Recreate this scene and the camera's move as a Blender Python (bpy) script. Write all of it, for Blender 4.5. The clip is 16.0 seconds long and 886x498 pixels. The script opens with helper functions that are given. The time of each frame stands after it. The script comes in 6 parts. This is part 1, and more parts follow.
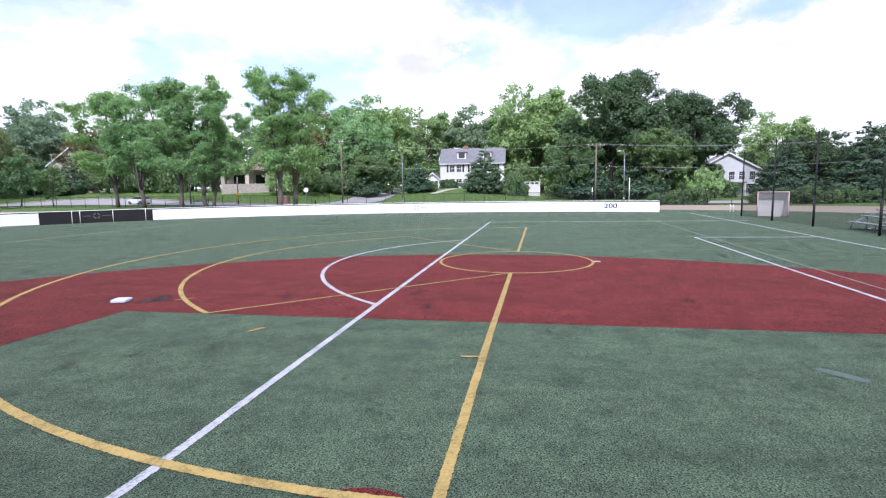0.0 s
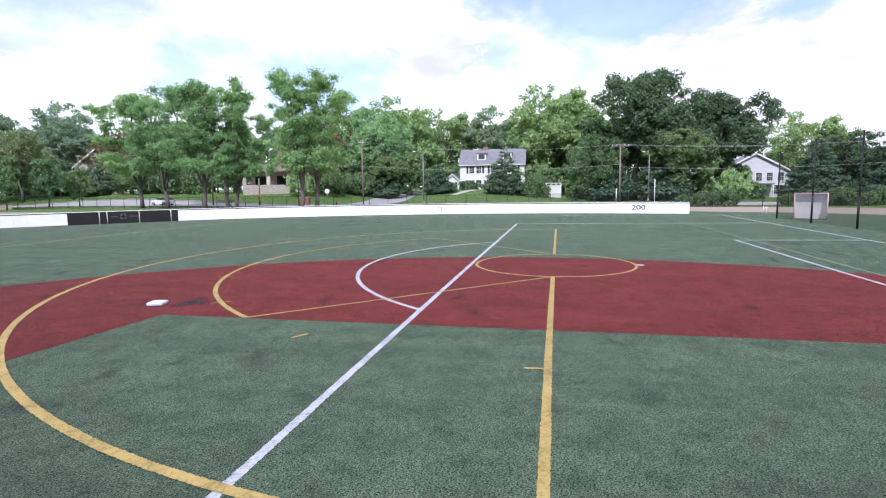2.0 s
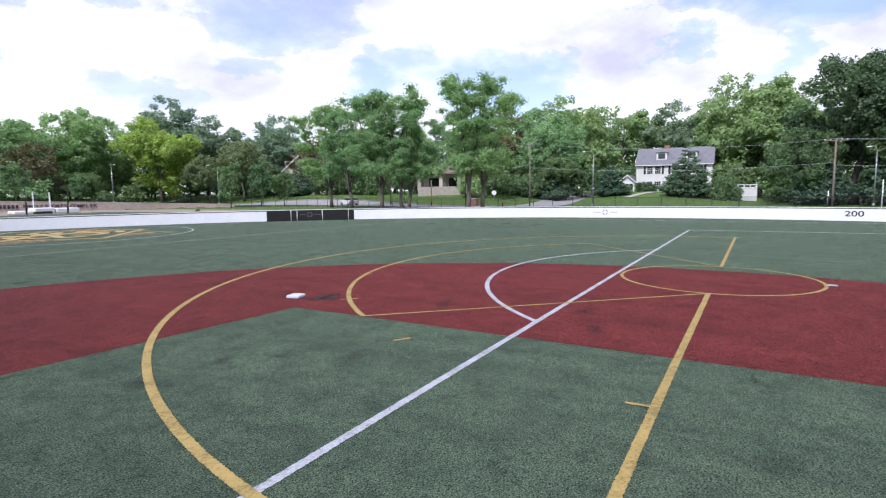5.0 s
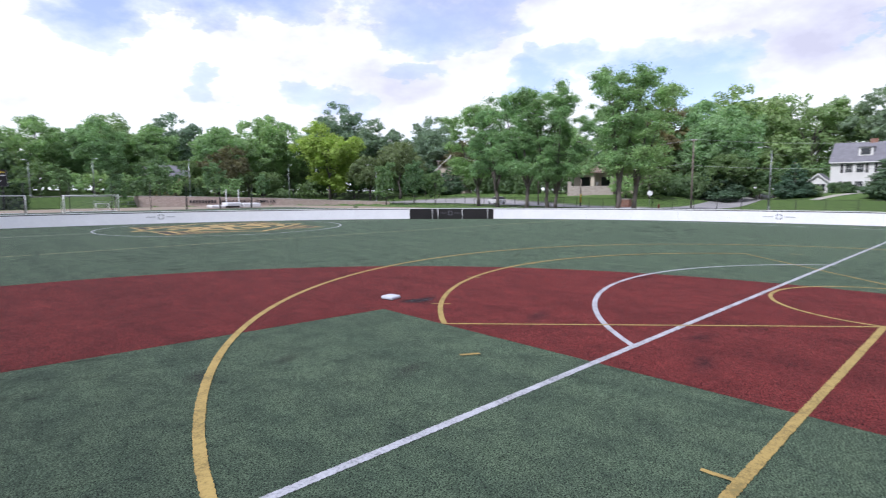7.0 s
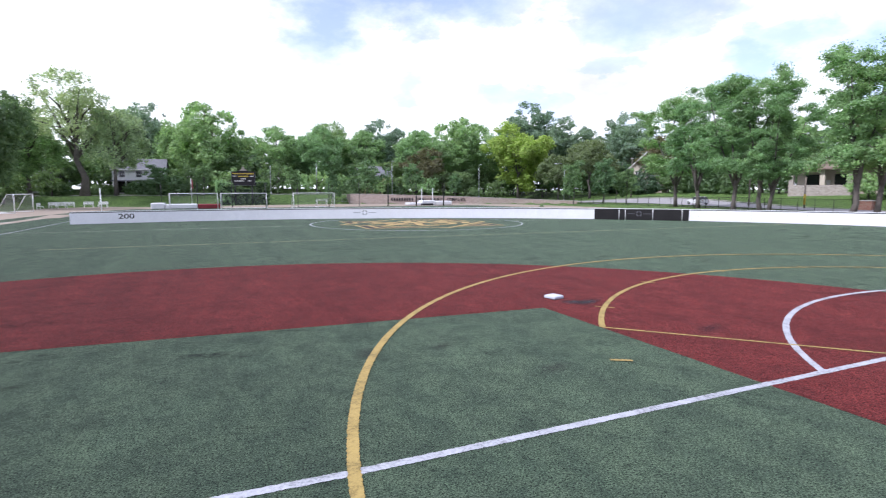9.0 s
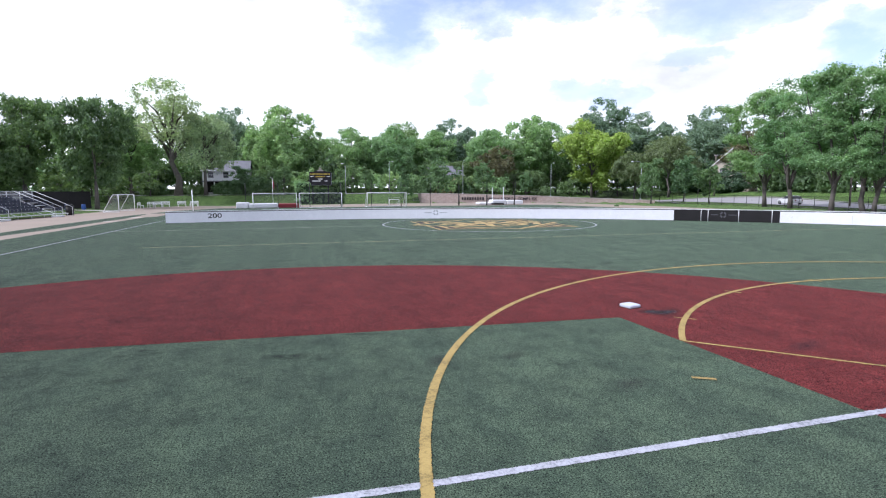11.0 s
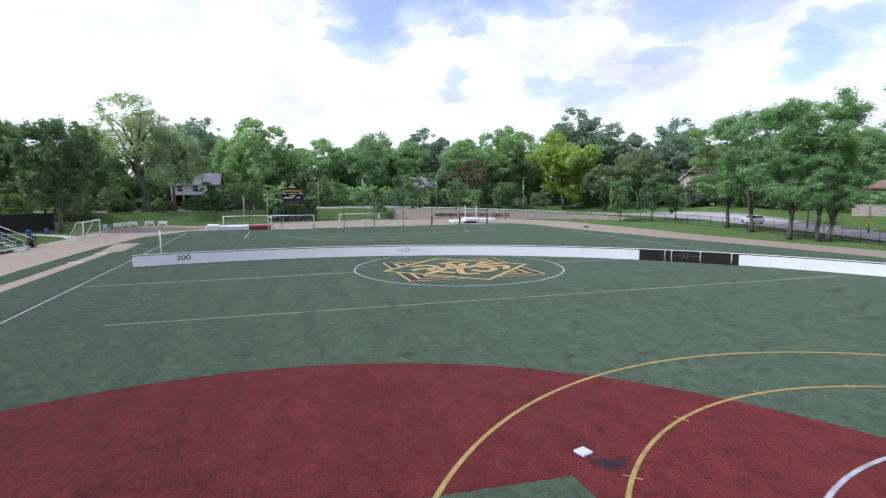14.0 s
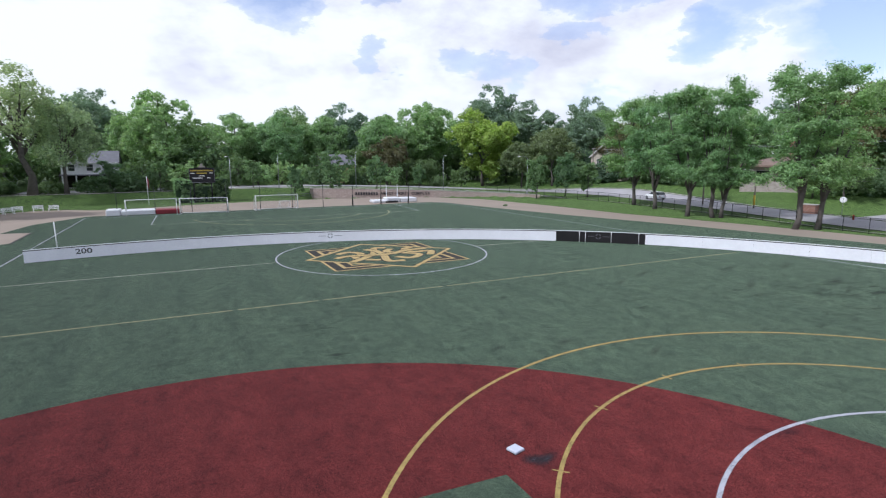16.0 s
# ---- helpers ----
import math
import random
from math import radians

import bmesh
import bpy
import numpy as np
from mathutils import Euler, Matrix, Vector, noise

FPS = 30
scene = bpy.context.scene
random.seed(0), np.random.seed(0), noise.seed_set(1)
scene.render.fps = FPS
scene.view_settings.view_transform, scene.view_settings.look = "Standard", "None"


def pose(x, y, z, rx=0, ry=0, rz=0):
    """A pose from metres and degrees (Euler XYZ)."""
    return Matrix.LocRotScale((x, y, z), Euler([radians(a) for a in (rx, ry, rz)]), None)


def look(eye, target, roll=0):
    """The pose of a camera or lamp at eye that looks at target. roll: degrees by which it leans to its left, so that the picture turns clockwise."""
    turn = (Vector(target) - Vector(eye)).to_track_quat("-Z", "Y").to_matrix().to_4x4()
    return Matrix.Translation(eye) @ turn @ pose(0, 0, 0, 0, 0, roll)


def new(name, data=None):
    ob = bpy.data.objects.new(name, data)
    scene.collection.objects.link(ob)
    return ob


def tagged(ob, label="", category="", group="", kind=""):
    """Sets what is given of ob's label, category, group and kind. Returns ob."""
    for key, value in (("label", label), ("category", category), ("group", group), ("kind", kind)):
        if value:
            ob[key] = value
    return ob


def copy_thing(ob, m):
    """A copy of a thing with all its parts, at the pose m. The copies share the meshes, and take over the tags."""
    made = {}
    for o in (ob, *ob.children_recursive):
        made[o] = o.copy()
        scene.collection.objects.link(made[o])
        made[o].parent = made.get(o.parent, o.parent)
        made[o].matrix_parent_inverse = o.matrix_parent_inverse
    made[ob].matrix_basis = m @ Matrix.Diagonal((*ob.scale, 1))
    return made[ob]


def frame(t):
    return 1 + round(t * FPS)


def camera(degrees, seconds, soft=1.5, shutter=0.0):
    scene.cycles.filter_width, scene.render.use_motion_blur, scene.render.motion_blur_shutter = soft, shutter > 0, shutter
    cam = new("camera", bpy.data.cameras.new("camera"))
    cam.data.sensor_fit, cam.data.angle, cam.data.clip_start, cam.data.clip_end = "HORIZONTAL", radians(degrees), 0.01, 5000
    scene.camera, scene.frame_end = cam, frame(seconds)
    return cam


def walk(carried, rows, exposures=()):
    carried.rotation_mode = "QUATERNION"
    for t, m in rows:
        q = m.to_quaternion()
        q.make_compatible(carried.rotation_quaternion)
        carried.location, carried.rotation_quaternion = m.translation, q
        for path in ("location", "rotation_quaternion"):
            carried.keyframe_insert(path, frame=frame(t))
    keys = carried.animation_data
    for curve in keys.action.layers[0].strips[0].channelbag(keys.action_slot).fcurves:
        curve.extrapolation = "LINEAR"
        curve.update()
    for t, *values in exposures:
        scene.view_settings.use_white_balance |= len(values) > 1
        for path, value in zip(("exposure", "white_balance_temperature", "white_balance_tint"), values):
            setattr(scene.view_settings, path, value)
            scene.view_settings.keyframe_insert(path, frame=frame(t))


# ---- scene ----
cam = camera(78.8, 16.0, soft=1.15, shutter=0.4)
PATH = [
    (0, (-19.963, 12.436, 2.862), (-18.014, 12.818, 2.626), -0.83),
    (0.5, (-19.839, 12.590, 2.845), (-17.894, 12.992, 2.611), -0.77),
    (1, (-19.736, 12.841, 2.844), (-17.792, 13.247, 2.610), -0.79),
    (1.5, (-19.610, 13.173, 2.839), (-17.670, 13.597, 2.608), -0.80),
    (2, (-19.525, 13.244, 2.835), (-17.588, 13.686, 2.605), -0.80),
    (2.5, (-19.349, 13.154, 2.834), (-17.418, 13.620, 2.604), -0.86),
    (3, (-19.169, 12.892, 2.832), (-17.254, 13.421, 2.605), -0.84),
    (3.5, (-19.003, 12.695, 2.836), (-17.127, 13.351, 2.611), -0.76),
    (4, (-18.881, 12.528, 2.827), (-17.072, 13.353, 2.606), -0.74),
    (6.5, (-17.270, 12.031, 2.825), (-15.768, 13.333, 2.611), -0.44),
    (7, (-16.823, 11.778, 2.863), (-15.474, 13.238, 2.648), -0.27),
    (7.5, (-16.497, 11.533, 2.904), (-15.307, 13.126, 2.686), -0.13),
    (8, (-16.327, 11.433, 2.870), (-15.293, 13.131, 2.654), -0.13),
    (8.5, (-16.442, 11.222, 2.916), (-15.541, 12.994, 2.699), -0.18),
    (9, (-16.481, 11.213, 2.882), (-15.707, 13.045, 2.665), -0.10),
    (9.5, (-16.401, 11.364, 2.831), (-15.746, 13.241, 2.615), -0.09),
    (9.7, (-16.419, 11.357, 2.828), (-15.802, 13.247, 2.614), -0.09),
    (11.8, (-16.531, 11.205, 3.817), (-16.011, 13.124, 3.596), -0.14),
    (12, (-16.491, 11.240, 4.147), (-15.972, 13.160, 3.929), -0.05),
    (12.5, (-16.444, 11.191, 5.188), (-15.929, 13.110, 4.966), -0.10),
    (13, (-16.286, 11.186, 6.165), (-15.774, 13.107, 5.939), -0.14),
    (13.5, (-16.110, 11.249, 6.896), (-15.593, 13.167, 6.671), -0.18),
    (14, (-16.162, 11.079, 7.279), (-15.545, 12.967, 7.044), -0.26),
    (14.5, (-16.330, 11.021, 7.647), (-15.599, 12.866, 7.399), -0.25),
    (15, (-16.522, 11.009, 8.038), (-15.737, 12.828, 7.767), -0.28),
    (15.5, (-16.595, 11.063, 8.225), (-15.769, 12.860, 7.926), -0.30),
    (16, (-16.549, 11.143, 8.391), (-15.665, 12.906, 8.058), -0.37),
]
EXPOSURES = [(0, 0.22, 5740, 17), (4, 0.03, 5770, 17), (6.5, -0.17, 5850, 15), (8, 0.05, 5790, 16), (9.5, 0.13, 5740, 17), (12.5, -0.10, 5690, 13), (14.5, -0.20, 5710, 12), (15.5, -0.21, 5720, 12), (16, -0.36, 5750, 12)]
walk(cam, [(t, look(e, g, r)) for t, e, g, r in PATH], EXPOSURES)

# ---- world and light ----
CLOUD_SHIFT = (3.3, 1.7, 0.4)
SUN_AZ, SUN_EL = 184.0, 46.0      # degrees from +x towards +y, and above the ground
world = bpy.data.worlds.new("sky")
scene.world = world
world.use_nodes = True


def link(nt, a, b):
    nt.links.new(a, b)


def node(nt, kind, **inputs):
    n = nt.nodes.new(kind)
    for key, value in inputs.items():
        if key in n.inputs:
            n.inputs[key].default_value = value
    return n


def math_node(nt, op, a, b=None, clamp=False):
    n = nt.nodes.new("ShaderNodeMath")
    n.operation, n.use_clamp = op, clamp
    for i, v in enumerate((a, b)):
        if v is None:
            continue
        if isinstance(v, (int, float)):
            n.inputs[i].default_value = v
        else:
            nt.links.new(v, n.inputs[i])
    return n.outputs[0]


def ramp(nt, fac, stops):
    n = nt.nodes.new("ShaderNodeValToRGB")
    els = n.color_ramp.elements
    while len(els) < len(stops):
        els.new(0.5)
    for el, (p, c) in zip(els, stops):
        el.position = p
        el.color = c if len(c) == 4 else (*c, 1)
    nt.links.new(fac, n.inputs[0])
    return n.outputs[0]


def mix(nt, fac, a, b, blend="MIX"):
    n = nt.nodes.new("ShaderNodeMix")
    n.data_type, n.blend_type = "RGBA", blend
    for sock, v in ((n.inputs[0], fac), (n.inputs[6], a), (n.inputs[7], b)):
        if isinstance(v, (int, float)):
            sock.default_value = v
        elif isinstance(v, tuple):
            sock.default_value = v if len(v) == 4 else (*v, 1)
        else:
            nt.links.new(v, sock)
    return n.outputs[2]


# openings of blue between the clouds: azimuth from +x, elevation, half width, half height (degrees), depth
BLUE_GAPS = [
    (50.0, 12.5, 6.1, 1.8, 0.42), (58.8, 9.0, 5.4, 1.7, 0.45), (35.0, 12.8, 4.9, 1.7, 0.60), (8.2, 12.6, 2.0, 2.4, 0.60),
    (-0.7, 11.6, 2.3, 2.9, 0.60), (-6.5, 16.6, 8.8, 3.1, 1.00), (4.0, 17.8, 5.4, 2.0, 0.70), (-21.5, 15.4, 4.3, 1.8, 0.80),
    (-16.0, 10.6, 4.1, 1.1, 0.35), (24.5, 9.6, 6.5, 3.4, 1.00), (47.0, 17.2, 10.0, 3.4, 0.62), (70.0, 19.0, 12.2, 3.1, 0.80),
    (79.0, 16.6, 4.9, 3.9, 0.75), (38.0, 10.8, 3.5, 2.2, 0.75), (70.0, 9.3, 3.0, 1.4, 0.45), (46.5, 5.5, 4.1, 2.2, 0.40),
]


def build_sky():
    nt = world.node_tree
    bg = nt.nodes["Background"]
    sky = nt.nodes.new("ShaderNodeTexSky")
    sky.sky_type, sky.sun_disc = "NISHITA", False
    sky.sun_elevation, sky.sun_rotation = radians(SUN_EL), radians(90 - SUN_AZ)
    sky.air_density, sky.dust_density = 1.0, 0.6
    blue = mix(nt, 1.0, sky.outputs[0], (0.205, 0.190, 0.212), "MULTIPLY")
    co = nt.nodes.new("ShaderNodeTexCoord")
    sep = nt.nodes.new("ShaderNodeSeparateXYZ")
    link(nt, co.outputs["Generated"], sep.inputs[0])
    comb = nt.nodes.new("ShaderNodeCombineXYZ")
    link(nt, sep.outputs[0], comb.inputs[0])
    link(nt, sep.outputs[1], comb.inputs[1])
    link(nt, math_node(nt, "MULTIPLY", sep.outputs[2], 1.9), comb.inputs[2])
    shift = nt.nodes.new("ShaderNodeMapping")
    shift.inputs["Location"].default_value = CLOUD_SHIFT
    link(nt, comb.outputs[0], shift.inputs[0])
    billow = node(nt, "ShaderNodeTexNoise", Scale=9.0, Detail=8.0, Roughness=0.60)
    link(nt, shift.outputs[0], billow.inputs["Vector"])
    bend = nt.nodes.new("ShaderNodeSeparateColor")
    link(nt, billow.outputs["Color"], bend.inputs[0])
    az = math_node(nt, "MULTIPLY", math_node(nt, "ARCTAN2", sep.outputs[1], sep.outputs[0]), 180 / math.pi)
    el = math_node(nt, "MULTIPLY", math_node(nt, "ARCSINE", sep.outputs[2]), 180 / math.pi)
    az = math_node(nt, "ADD", az, math_node(nt, "MULTIPLY", math_node(nt, "SUBTRACT", bend.outputs[0], 0.5), 16.0))
    el = math_node(nt, "ADD", el, math_node(nt, "MULTIPLY", math_node(nt, "SUBTRACT", bend.outputs[1], 0.5), 9.0))
    total = None
    for a, e, wa, we, depth in BLUE_GAPS:
        u = math_node(nt, "POWER", math_node(nt, "DIVIDE", math_node(nt, "SUBTRACT", az, a), wa), 2.0)
        v = math_node(nt, "POWER", math_node(nt, "DIVIDE", math_node(nt, "SUBTRACT", el, e), we), 2.0)
        gap = math_node(nt, "DIVIDE", depth, math_node(nt, "ADD", math_node(nt, "POWER", math_node(nt, "ADD", u, v), 1.5), 1.0))
        total = gap if total is None else math_node(nt, "MAXIMUM", total, gap)
    n1 = node(nt, "ShaderNodeTexNoise", Scale=2.7, Detail=9.0, Roughness=0.56, Distortion=0.1)
    link(nt, shift.outputs[0], n1.inputs["Vector"])
    # high above, the deck breaks up by itself
    high = math_node(nt, "MULTIPLY", math_node(nt, "SUBTRACT", sep.outputs[2], 0.36, True), 1.3)
    thick = math_node(nt, "SUBTRACT", math_node(nt, "ADD", math_node(nt, "MULTIPLY", n1.outputs[0], 0.5), 0.50), math_node(nt, "ADD", total, math_node(nt, "MULTIPLY", high, 0.5)))
    cover = ramp(nt, thick, [(0.02, (0.20, 0.20, 0.20)), (0.30, (0.46, 0.46, 0.46)), (0.42, (0.62, 0.62, 0.62)), (0.47, (0.94, 0.94, 0.94)), (0.56, (1, 1, 1))])
    n2 = node(nt, "ShaderNodeTexNoise", Scale=3.4, Detail=7.0, Roughness=0.58)
    link(nt, shift.outputs[0], n2.inputs["Vector"])
    # the clouds carry more shade towards -y
    body = math_node(nt, "ADD", n2.outputs[0], math_node(nt, "MULTIPLY", sep.outputs[1], 0.10))
    shade = ramp(nt, body, [(0.36, (0.86, 0.84, 0.95)), (0.47, (1.08, 1.06, 1.12)), (0.60, (1.42, 1.42, 1.40))])
    colour = mix(nt, cover, blue, shade)
    link(nt, colour, bg.inputs[0])
    bg.inputs[1].default_value = 0.95


build_sky()
sun_data = bpy.data.lights.new("sun", "SUN")
sun_data.energy, sun_data.angle, sun_data.color = 3.7, radians(2.0), (1.0, 0.95, 0.87)
sun = new("sun", sun_data)
_a, _e = radians(SUN_AZ), radians(SUN_EL)
sun.matrix_world = look((40 * math.cos(_a) * math.cos(_e), 40 * math.sin(_a) * math.cos(_e), 40 * math.sin(_e)), (0, 0, 0))

# ---- materials ----


def material(name, rough=0.8, metal=0.0):
    m = bpy.data.materials.new(name)
    m.use_nodes = True
    b = m.node_tree.nodes["Principled BSDF"]
    b.inputs["Roughness"].default_value, b.inputs["Metallic"].default_value = rough, metal
    b.inputs["Specular IOR Level"].default_value = 0.3
    return m, m.node_tree, b


def coords(nt, scale=(1, 1, 1), kind="Object"):
    co = nt.nodes.new("ShaderNodeTexCoord")
    mp = nt.nodes.new("ShaderNodeMapping")
    mp.inputs["Scale"].default_value = scale
    link(nt, co.outputs[kind], mp.inputs[0])
    return mp.outputs[0]


def noise_tex(nt, vec, scale, detail=4.0, rough=0.55, distortion=0.0):
    n = node(nt, "ShaderNodeTexNoise", Scale=scale, Detail=detail, Roughness=rough, Distortion=distortion)
    link(nt, vec, n.inputs["Vector"])
    return n.outputs[0]


def bump(nt, b, height, strength=0.4, distance=0.02):
    n = node(nt, "ShaderNodeBump", Strength=strength, Distance=distance)
    link(nt, height, n.inputs["Height"])
    link(nt, n.outputs[0], b.inputs["Normal"])


def plain(name, colour, rough=0.7, metal=0.0, var=0.25, scale=2.0, grain=30.0, relief=0.15):
    """A surface of one colour with stains and a fine grain."""
    m, nt, b = material(name, rough, metal)
    v = coords(nt)
    big = noise_tex(nt, v, scale, 5)
    fine = noise_tex(nt, v, grain, 3)
    dark = tuple(c * (1 - var) for c in colour)
    light = tuple(min(1.0, c * (1 + var * 0.5)) for c in colour)
    c1 = ramp(nt, big, [(0.3, dark), (0.7, light)])
    c2 = mix(nt, 0.35, c1, mix(nt, fine, tuple(c * 0.7 for c in colour), tuple(min(1, c * 1.2) for c in colour)))
    link(nt, c2, b.inputs["Base Color"])
    if relief:
        bump(nt, b, fine, relief, 0.01)
    return m


def turf_like(name, dark, light, blade, streak=0.0, mottle=0.0, worn=1.0):
    """Synthetic turf: blades, brushed streaks, and worn patches."""
    m, nt, b = material(name, 0.85)
    v = coords(nt)
    fibre = noise_tex(nt, v, 52.0, 4, 0.8)
    tuft = noise_tex(nt, v, 11.0, 7, 0.8)
    patch = noise_tex(nt, coords(nt, (1.1, 0.8, 1)), 1.9, 10, 0.76, 0.15)
    wide = noise_tex(nt, coords(nt, (1.5, 0.16, 1)), 0.55, 6, 0.62, 0.1)
    # crumb specks, and the shade between blades, are put into the colour
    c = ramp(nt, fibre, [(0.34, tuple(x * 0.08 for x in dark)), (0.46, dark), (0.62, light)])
    c = mix(nt, ramp(nt, tuft, [(0.40, (0.0, 0.0, 0.0)), (0.70, (0.40, 0.40, 0.40))]), c, blade)
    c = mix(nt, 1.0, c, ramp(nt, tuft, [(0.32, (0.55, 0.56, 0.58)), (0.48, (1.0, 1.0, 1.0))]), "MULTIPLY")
    speck = noise_tex(nt, v, 46.0, 2, 0.65)
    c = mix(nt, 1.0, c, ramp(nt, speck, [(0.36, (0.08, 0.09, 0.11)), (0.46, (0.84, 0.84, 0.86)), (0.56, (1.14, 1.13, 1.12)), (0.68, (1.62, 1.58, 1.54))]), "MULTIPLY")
    c = mix(nt, 1.0, c, ramp(nt, patch, [(p, tuple(1 + (x - 1) * worn for x in col)) for p, col in ((0.30, (0.34, 0.36, 0.40)), (0.44, (0.80, 0.81, 0.84)), (0.54, (1.06, 1.05, 1.04)), (0.74, (1.30, 1.26, 1.22)))]), "MULTIPLY")
    c = mix(nt, 1.0, c, ramp(nt, wide, [(0.3, (0.84, 0.86, 0.88)), (0.5, (1.0, 1.0, 1.0)), (0.7, (1.10, 1.09, 1.07))]), "MULTIPLY")
    if mottle:
        blot = noise_tex(nt, coords(nt, (1.1, 0.75, 1)), 0.75, 8, 0.7, 0.2)
        lo, hi = 1 - mottle, 1 + 0.8 * mottle
        c = mix(nt, 1.0, c, ramp(nt, blot, [(0.32, (lo, lo, lo * 1.03)), (0.5, (1, 1, 1)), (0.68, (hi, hi * 1.02, hi * 1.02))]), "MULTIPLY")
    if streak:
        co = nt.nodes.new("ShaderNodeTexCoord")
        mp = nt.nodes.new("ShaderNodeMapping")
        mp.inputs["Rotation"].default_value = (0, 0, radians(28))
        mp.inputs["Scale"].default_value = (0.42, 1.3, 1)
        link(nt, co.outputs["Object"], mp.inputs[0])
        scuff = noise_tex(nt, mp.outputs[0], 1.3, 9, 0.78, 0.4)
        where = noise_tex(nt, v, 0.055, 3, 0.5)
        mask = math_node(nt, "ADD", scuff, math_node(nt, "MULTIPLY", where, 0.55))
        k = 1 - streak
        c = mix(nt, 1.0, c, ramp(nt, mask, [(0.57, (k * 0.7, k * 0.71, k * 0.75)), (0.62, (k, k, k * 1.02)), (0.67, (1, 1, 1))]), "MULTIPLY")
    link(nt, c, b.inputs["Base Color"])
    bump(nt, b, mix(nt, 0.35, fibre, tuft), 1.0, 0.035)
    b.inputs["Diffuse Roughness"].default_value = 1.0
    b.inputs["Specular IOR Level"].default_value = 0.12
    return m


def paint_on_turf(name, colour, under):
    m, nt, b = material(name, 0.8)
    v = coords(nt)
    fibre = noise_tex(nt, v, 26.0, 3, 0.7)
    wear = noise_tex(nt, v, 2.2, 6, 0.7)
    worn = math_node(nt, "ADD", math_node(nt, "MULTIPLY", fibre, 0.55), math_node(nt, "MULTIPLY", wear, 0.6))
    c = ramp(nt, worn, [(0.42, under), (0.49, tuple(0.72 * x for x in colour)), (0.56, colour), (0.68, tuple(min(1.0, 1.25 * x) for x in colour))])
    link(nt, c, b.inputs["Base Color"])
    bump(nt, b, fibre, 0.6, 0.02)
    return m


def leaf_material(name, dark, light, spread=0.6):
    m = bpy.data.materials.new(name)
    m.use_nodes = True
    nt = m.node_tree
    nt.nodes.remove(nt.nodes["Principled BSDF"])
    geo = nt.nodes.new("ShaderNodeNewGeometry")
    info = nt.nodes.new("ShaderNodeObjectInfo")
    clump = noise_tex(nt, coords(nt), 0.45, 3)
    c = ramp(nt, geo.outputs["Random Per Island"], [(0.0, tuple(0.75 * a + 0.25 * b for a, b in zip(dark, light))), (1.0, tuple(0.2 * a + 0.8 * b for a, b in zip(dark, light)))])
    c = mix(nt, 1.0, c, ramp(nt, clump, [(0.3, (1 - spread * 0.5,) * 3), (0.7, (1 + spread * 0.4,) * 3)]), "MULTIPLY")
    c = mix(nt, 1.0, c, ramp(nt, info.outputs["Random"], [(0.0, (0.82, 0.88, 0.9)), (1.0, (1.18, 1.1, 1.0))]), "MULTIPLY")
    d = nt.nodes.new("ShaderNodeBsdfDiffuse")
    tr = nt.nodes.new("ShaderNodeBsdfTranslucent")
    gl = node(nt, "ShaderNodeBsdfGlossy", Roughness=0.55)
    link(nt, c, d.inputs[0])
    link(nt, mix(nt, 1.0, c, (1.25, 1.3, 0.75), "MULTIPLY"), tr.inputs[0])
    gl.inputs[0].default_value = (0.7, 0.75, 0.7, 1)
    s1 = node(nt, "ShaderNodeMixShader", Fac=0.42)
    link(nt, d.outputs[0], s1.inputs[1]), link(nt, tr.outputs[0], s1.inputs[2])
    s2 = node(nt, "ShaderNodeMixShader", Fac=0.045)
    link(nt, s1.outputs[0], s2.inputs[1]), link(nt, gl.outputs[0], s2.inputs[2])
    link(nt, s2.outputs[0], nt.nodes["Material Output"].inputs[0])
    return m


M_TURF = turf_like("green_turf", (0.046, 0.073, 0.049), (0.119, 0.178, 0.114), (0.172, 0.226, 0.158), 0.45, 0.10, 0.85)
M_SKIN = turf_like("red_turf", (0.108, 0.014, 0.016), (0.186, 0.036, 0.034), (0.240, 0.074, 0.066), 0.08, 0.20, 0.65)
M_WHITE_PAINT = paint_on_turf("white_line_paint", (0.36, 0.37, 0.415), (0.14, 0.165, 0.16))
M_YELLOW_PAINT = paint_on_turf("yellow_line_paint", (0.32, 0.235, 0.080), (0.19, 0.155, 0.06))
M_DIM_PAINT = paint_on_turf("worn_off_line_paint", (0.19, 0.215, 0.19), (0.11, 0.155, 0.12))
M_PALE_YELLOW = paint_on_turf("pale_yellow_line_paint", (0.30, 0.28, 0.155), (0.14, 0.16, 0.095))
M_FAINT_PAINT = paint_on_turf("faded_line_paint", (0.36, 0.36, 0.30), (0.15, 0.19, 0.15))
M_BLACK_PAINT = paint_on_turf("black_line_paint", (0.02, 0.018, 0.016), (0.04, 0.05, 0.04))
M_GOLD_PAINT = paint_on_turf("gold_logo_paint", (0.42, 0.31, 0.13), (0.22, 0.17, 0.08))
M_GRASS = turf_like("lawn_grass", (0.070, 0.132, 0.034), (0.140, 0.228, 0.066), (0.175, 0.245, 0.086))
M_TRACK = plain("tan_track", (0.300, 0.248, 0.205), 0.95, var=0.14, scale=0.15, grain=9, relief=0.3)
M_ROAD = plain("worn_road", (0.38, 0.37, 0.385), 0.9, var=0.22, scale=0.2, grain=14, relief=0.2)
M_CONCRETE = plain("concrete", (0.44, 0.42, 0.39), 0.9, var=0.2, scale=0.5, grain=16, relief=0.25)
M_WALL_WHITE = plain("white_padding", (0.84, 0.86, 0.92), 0.45, var=0.07, scale=0.7, grain=6, relief=0.05)
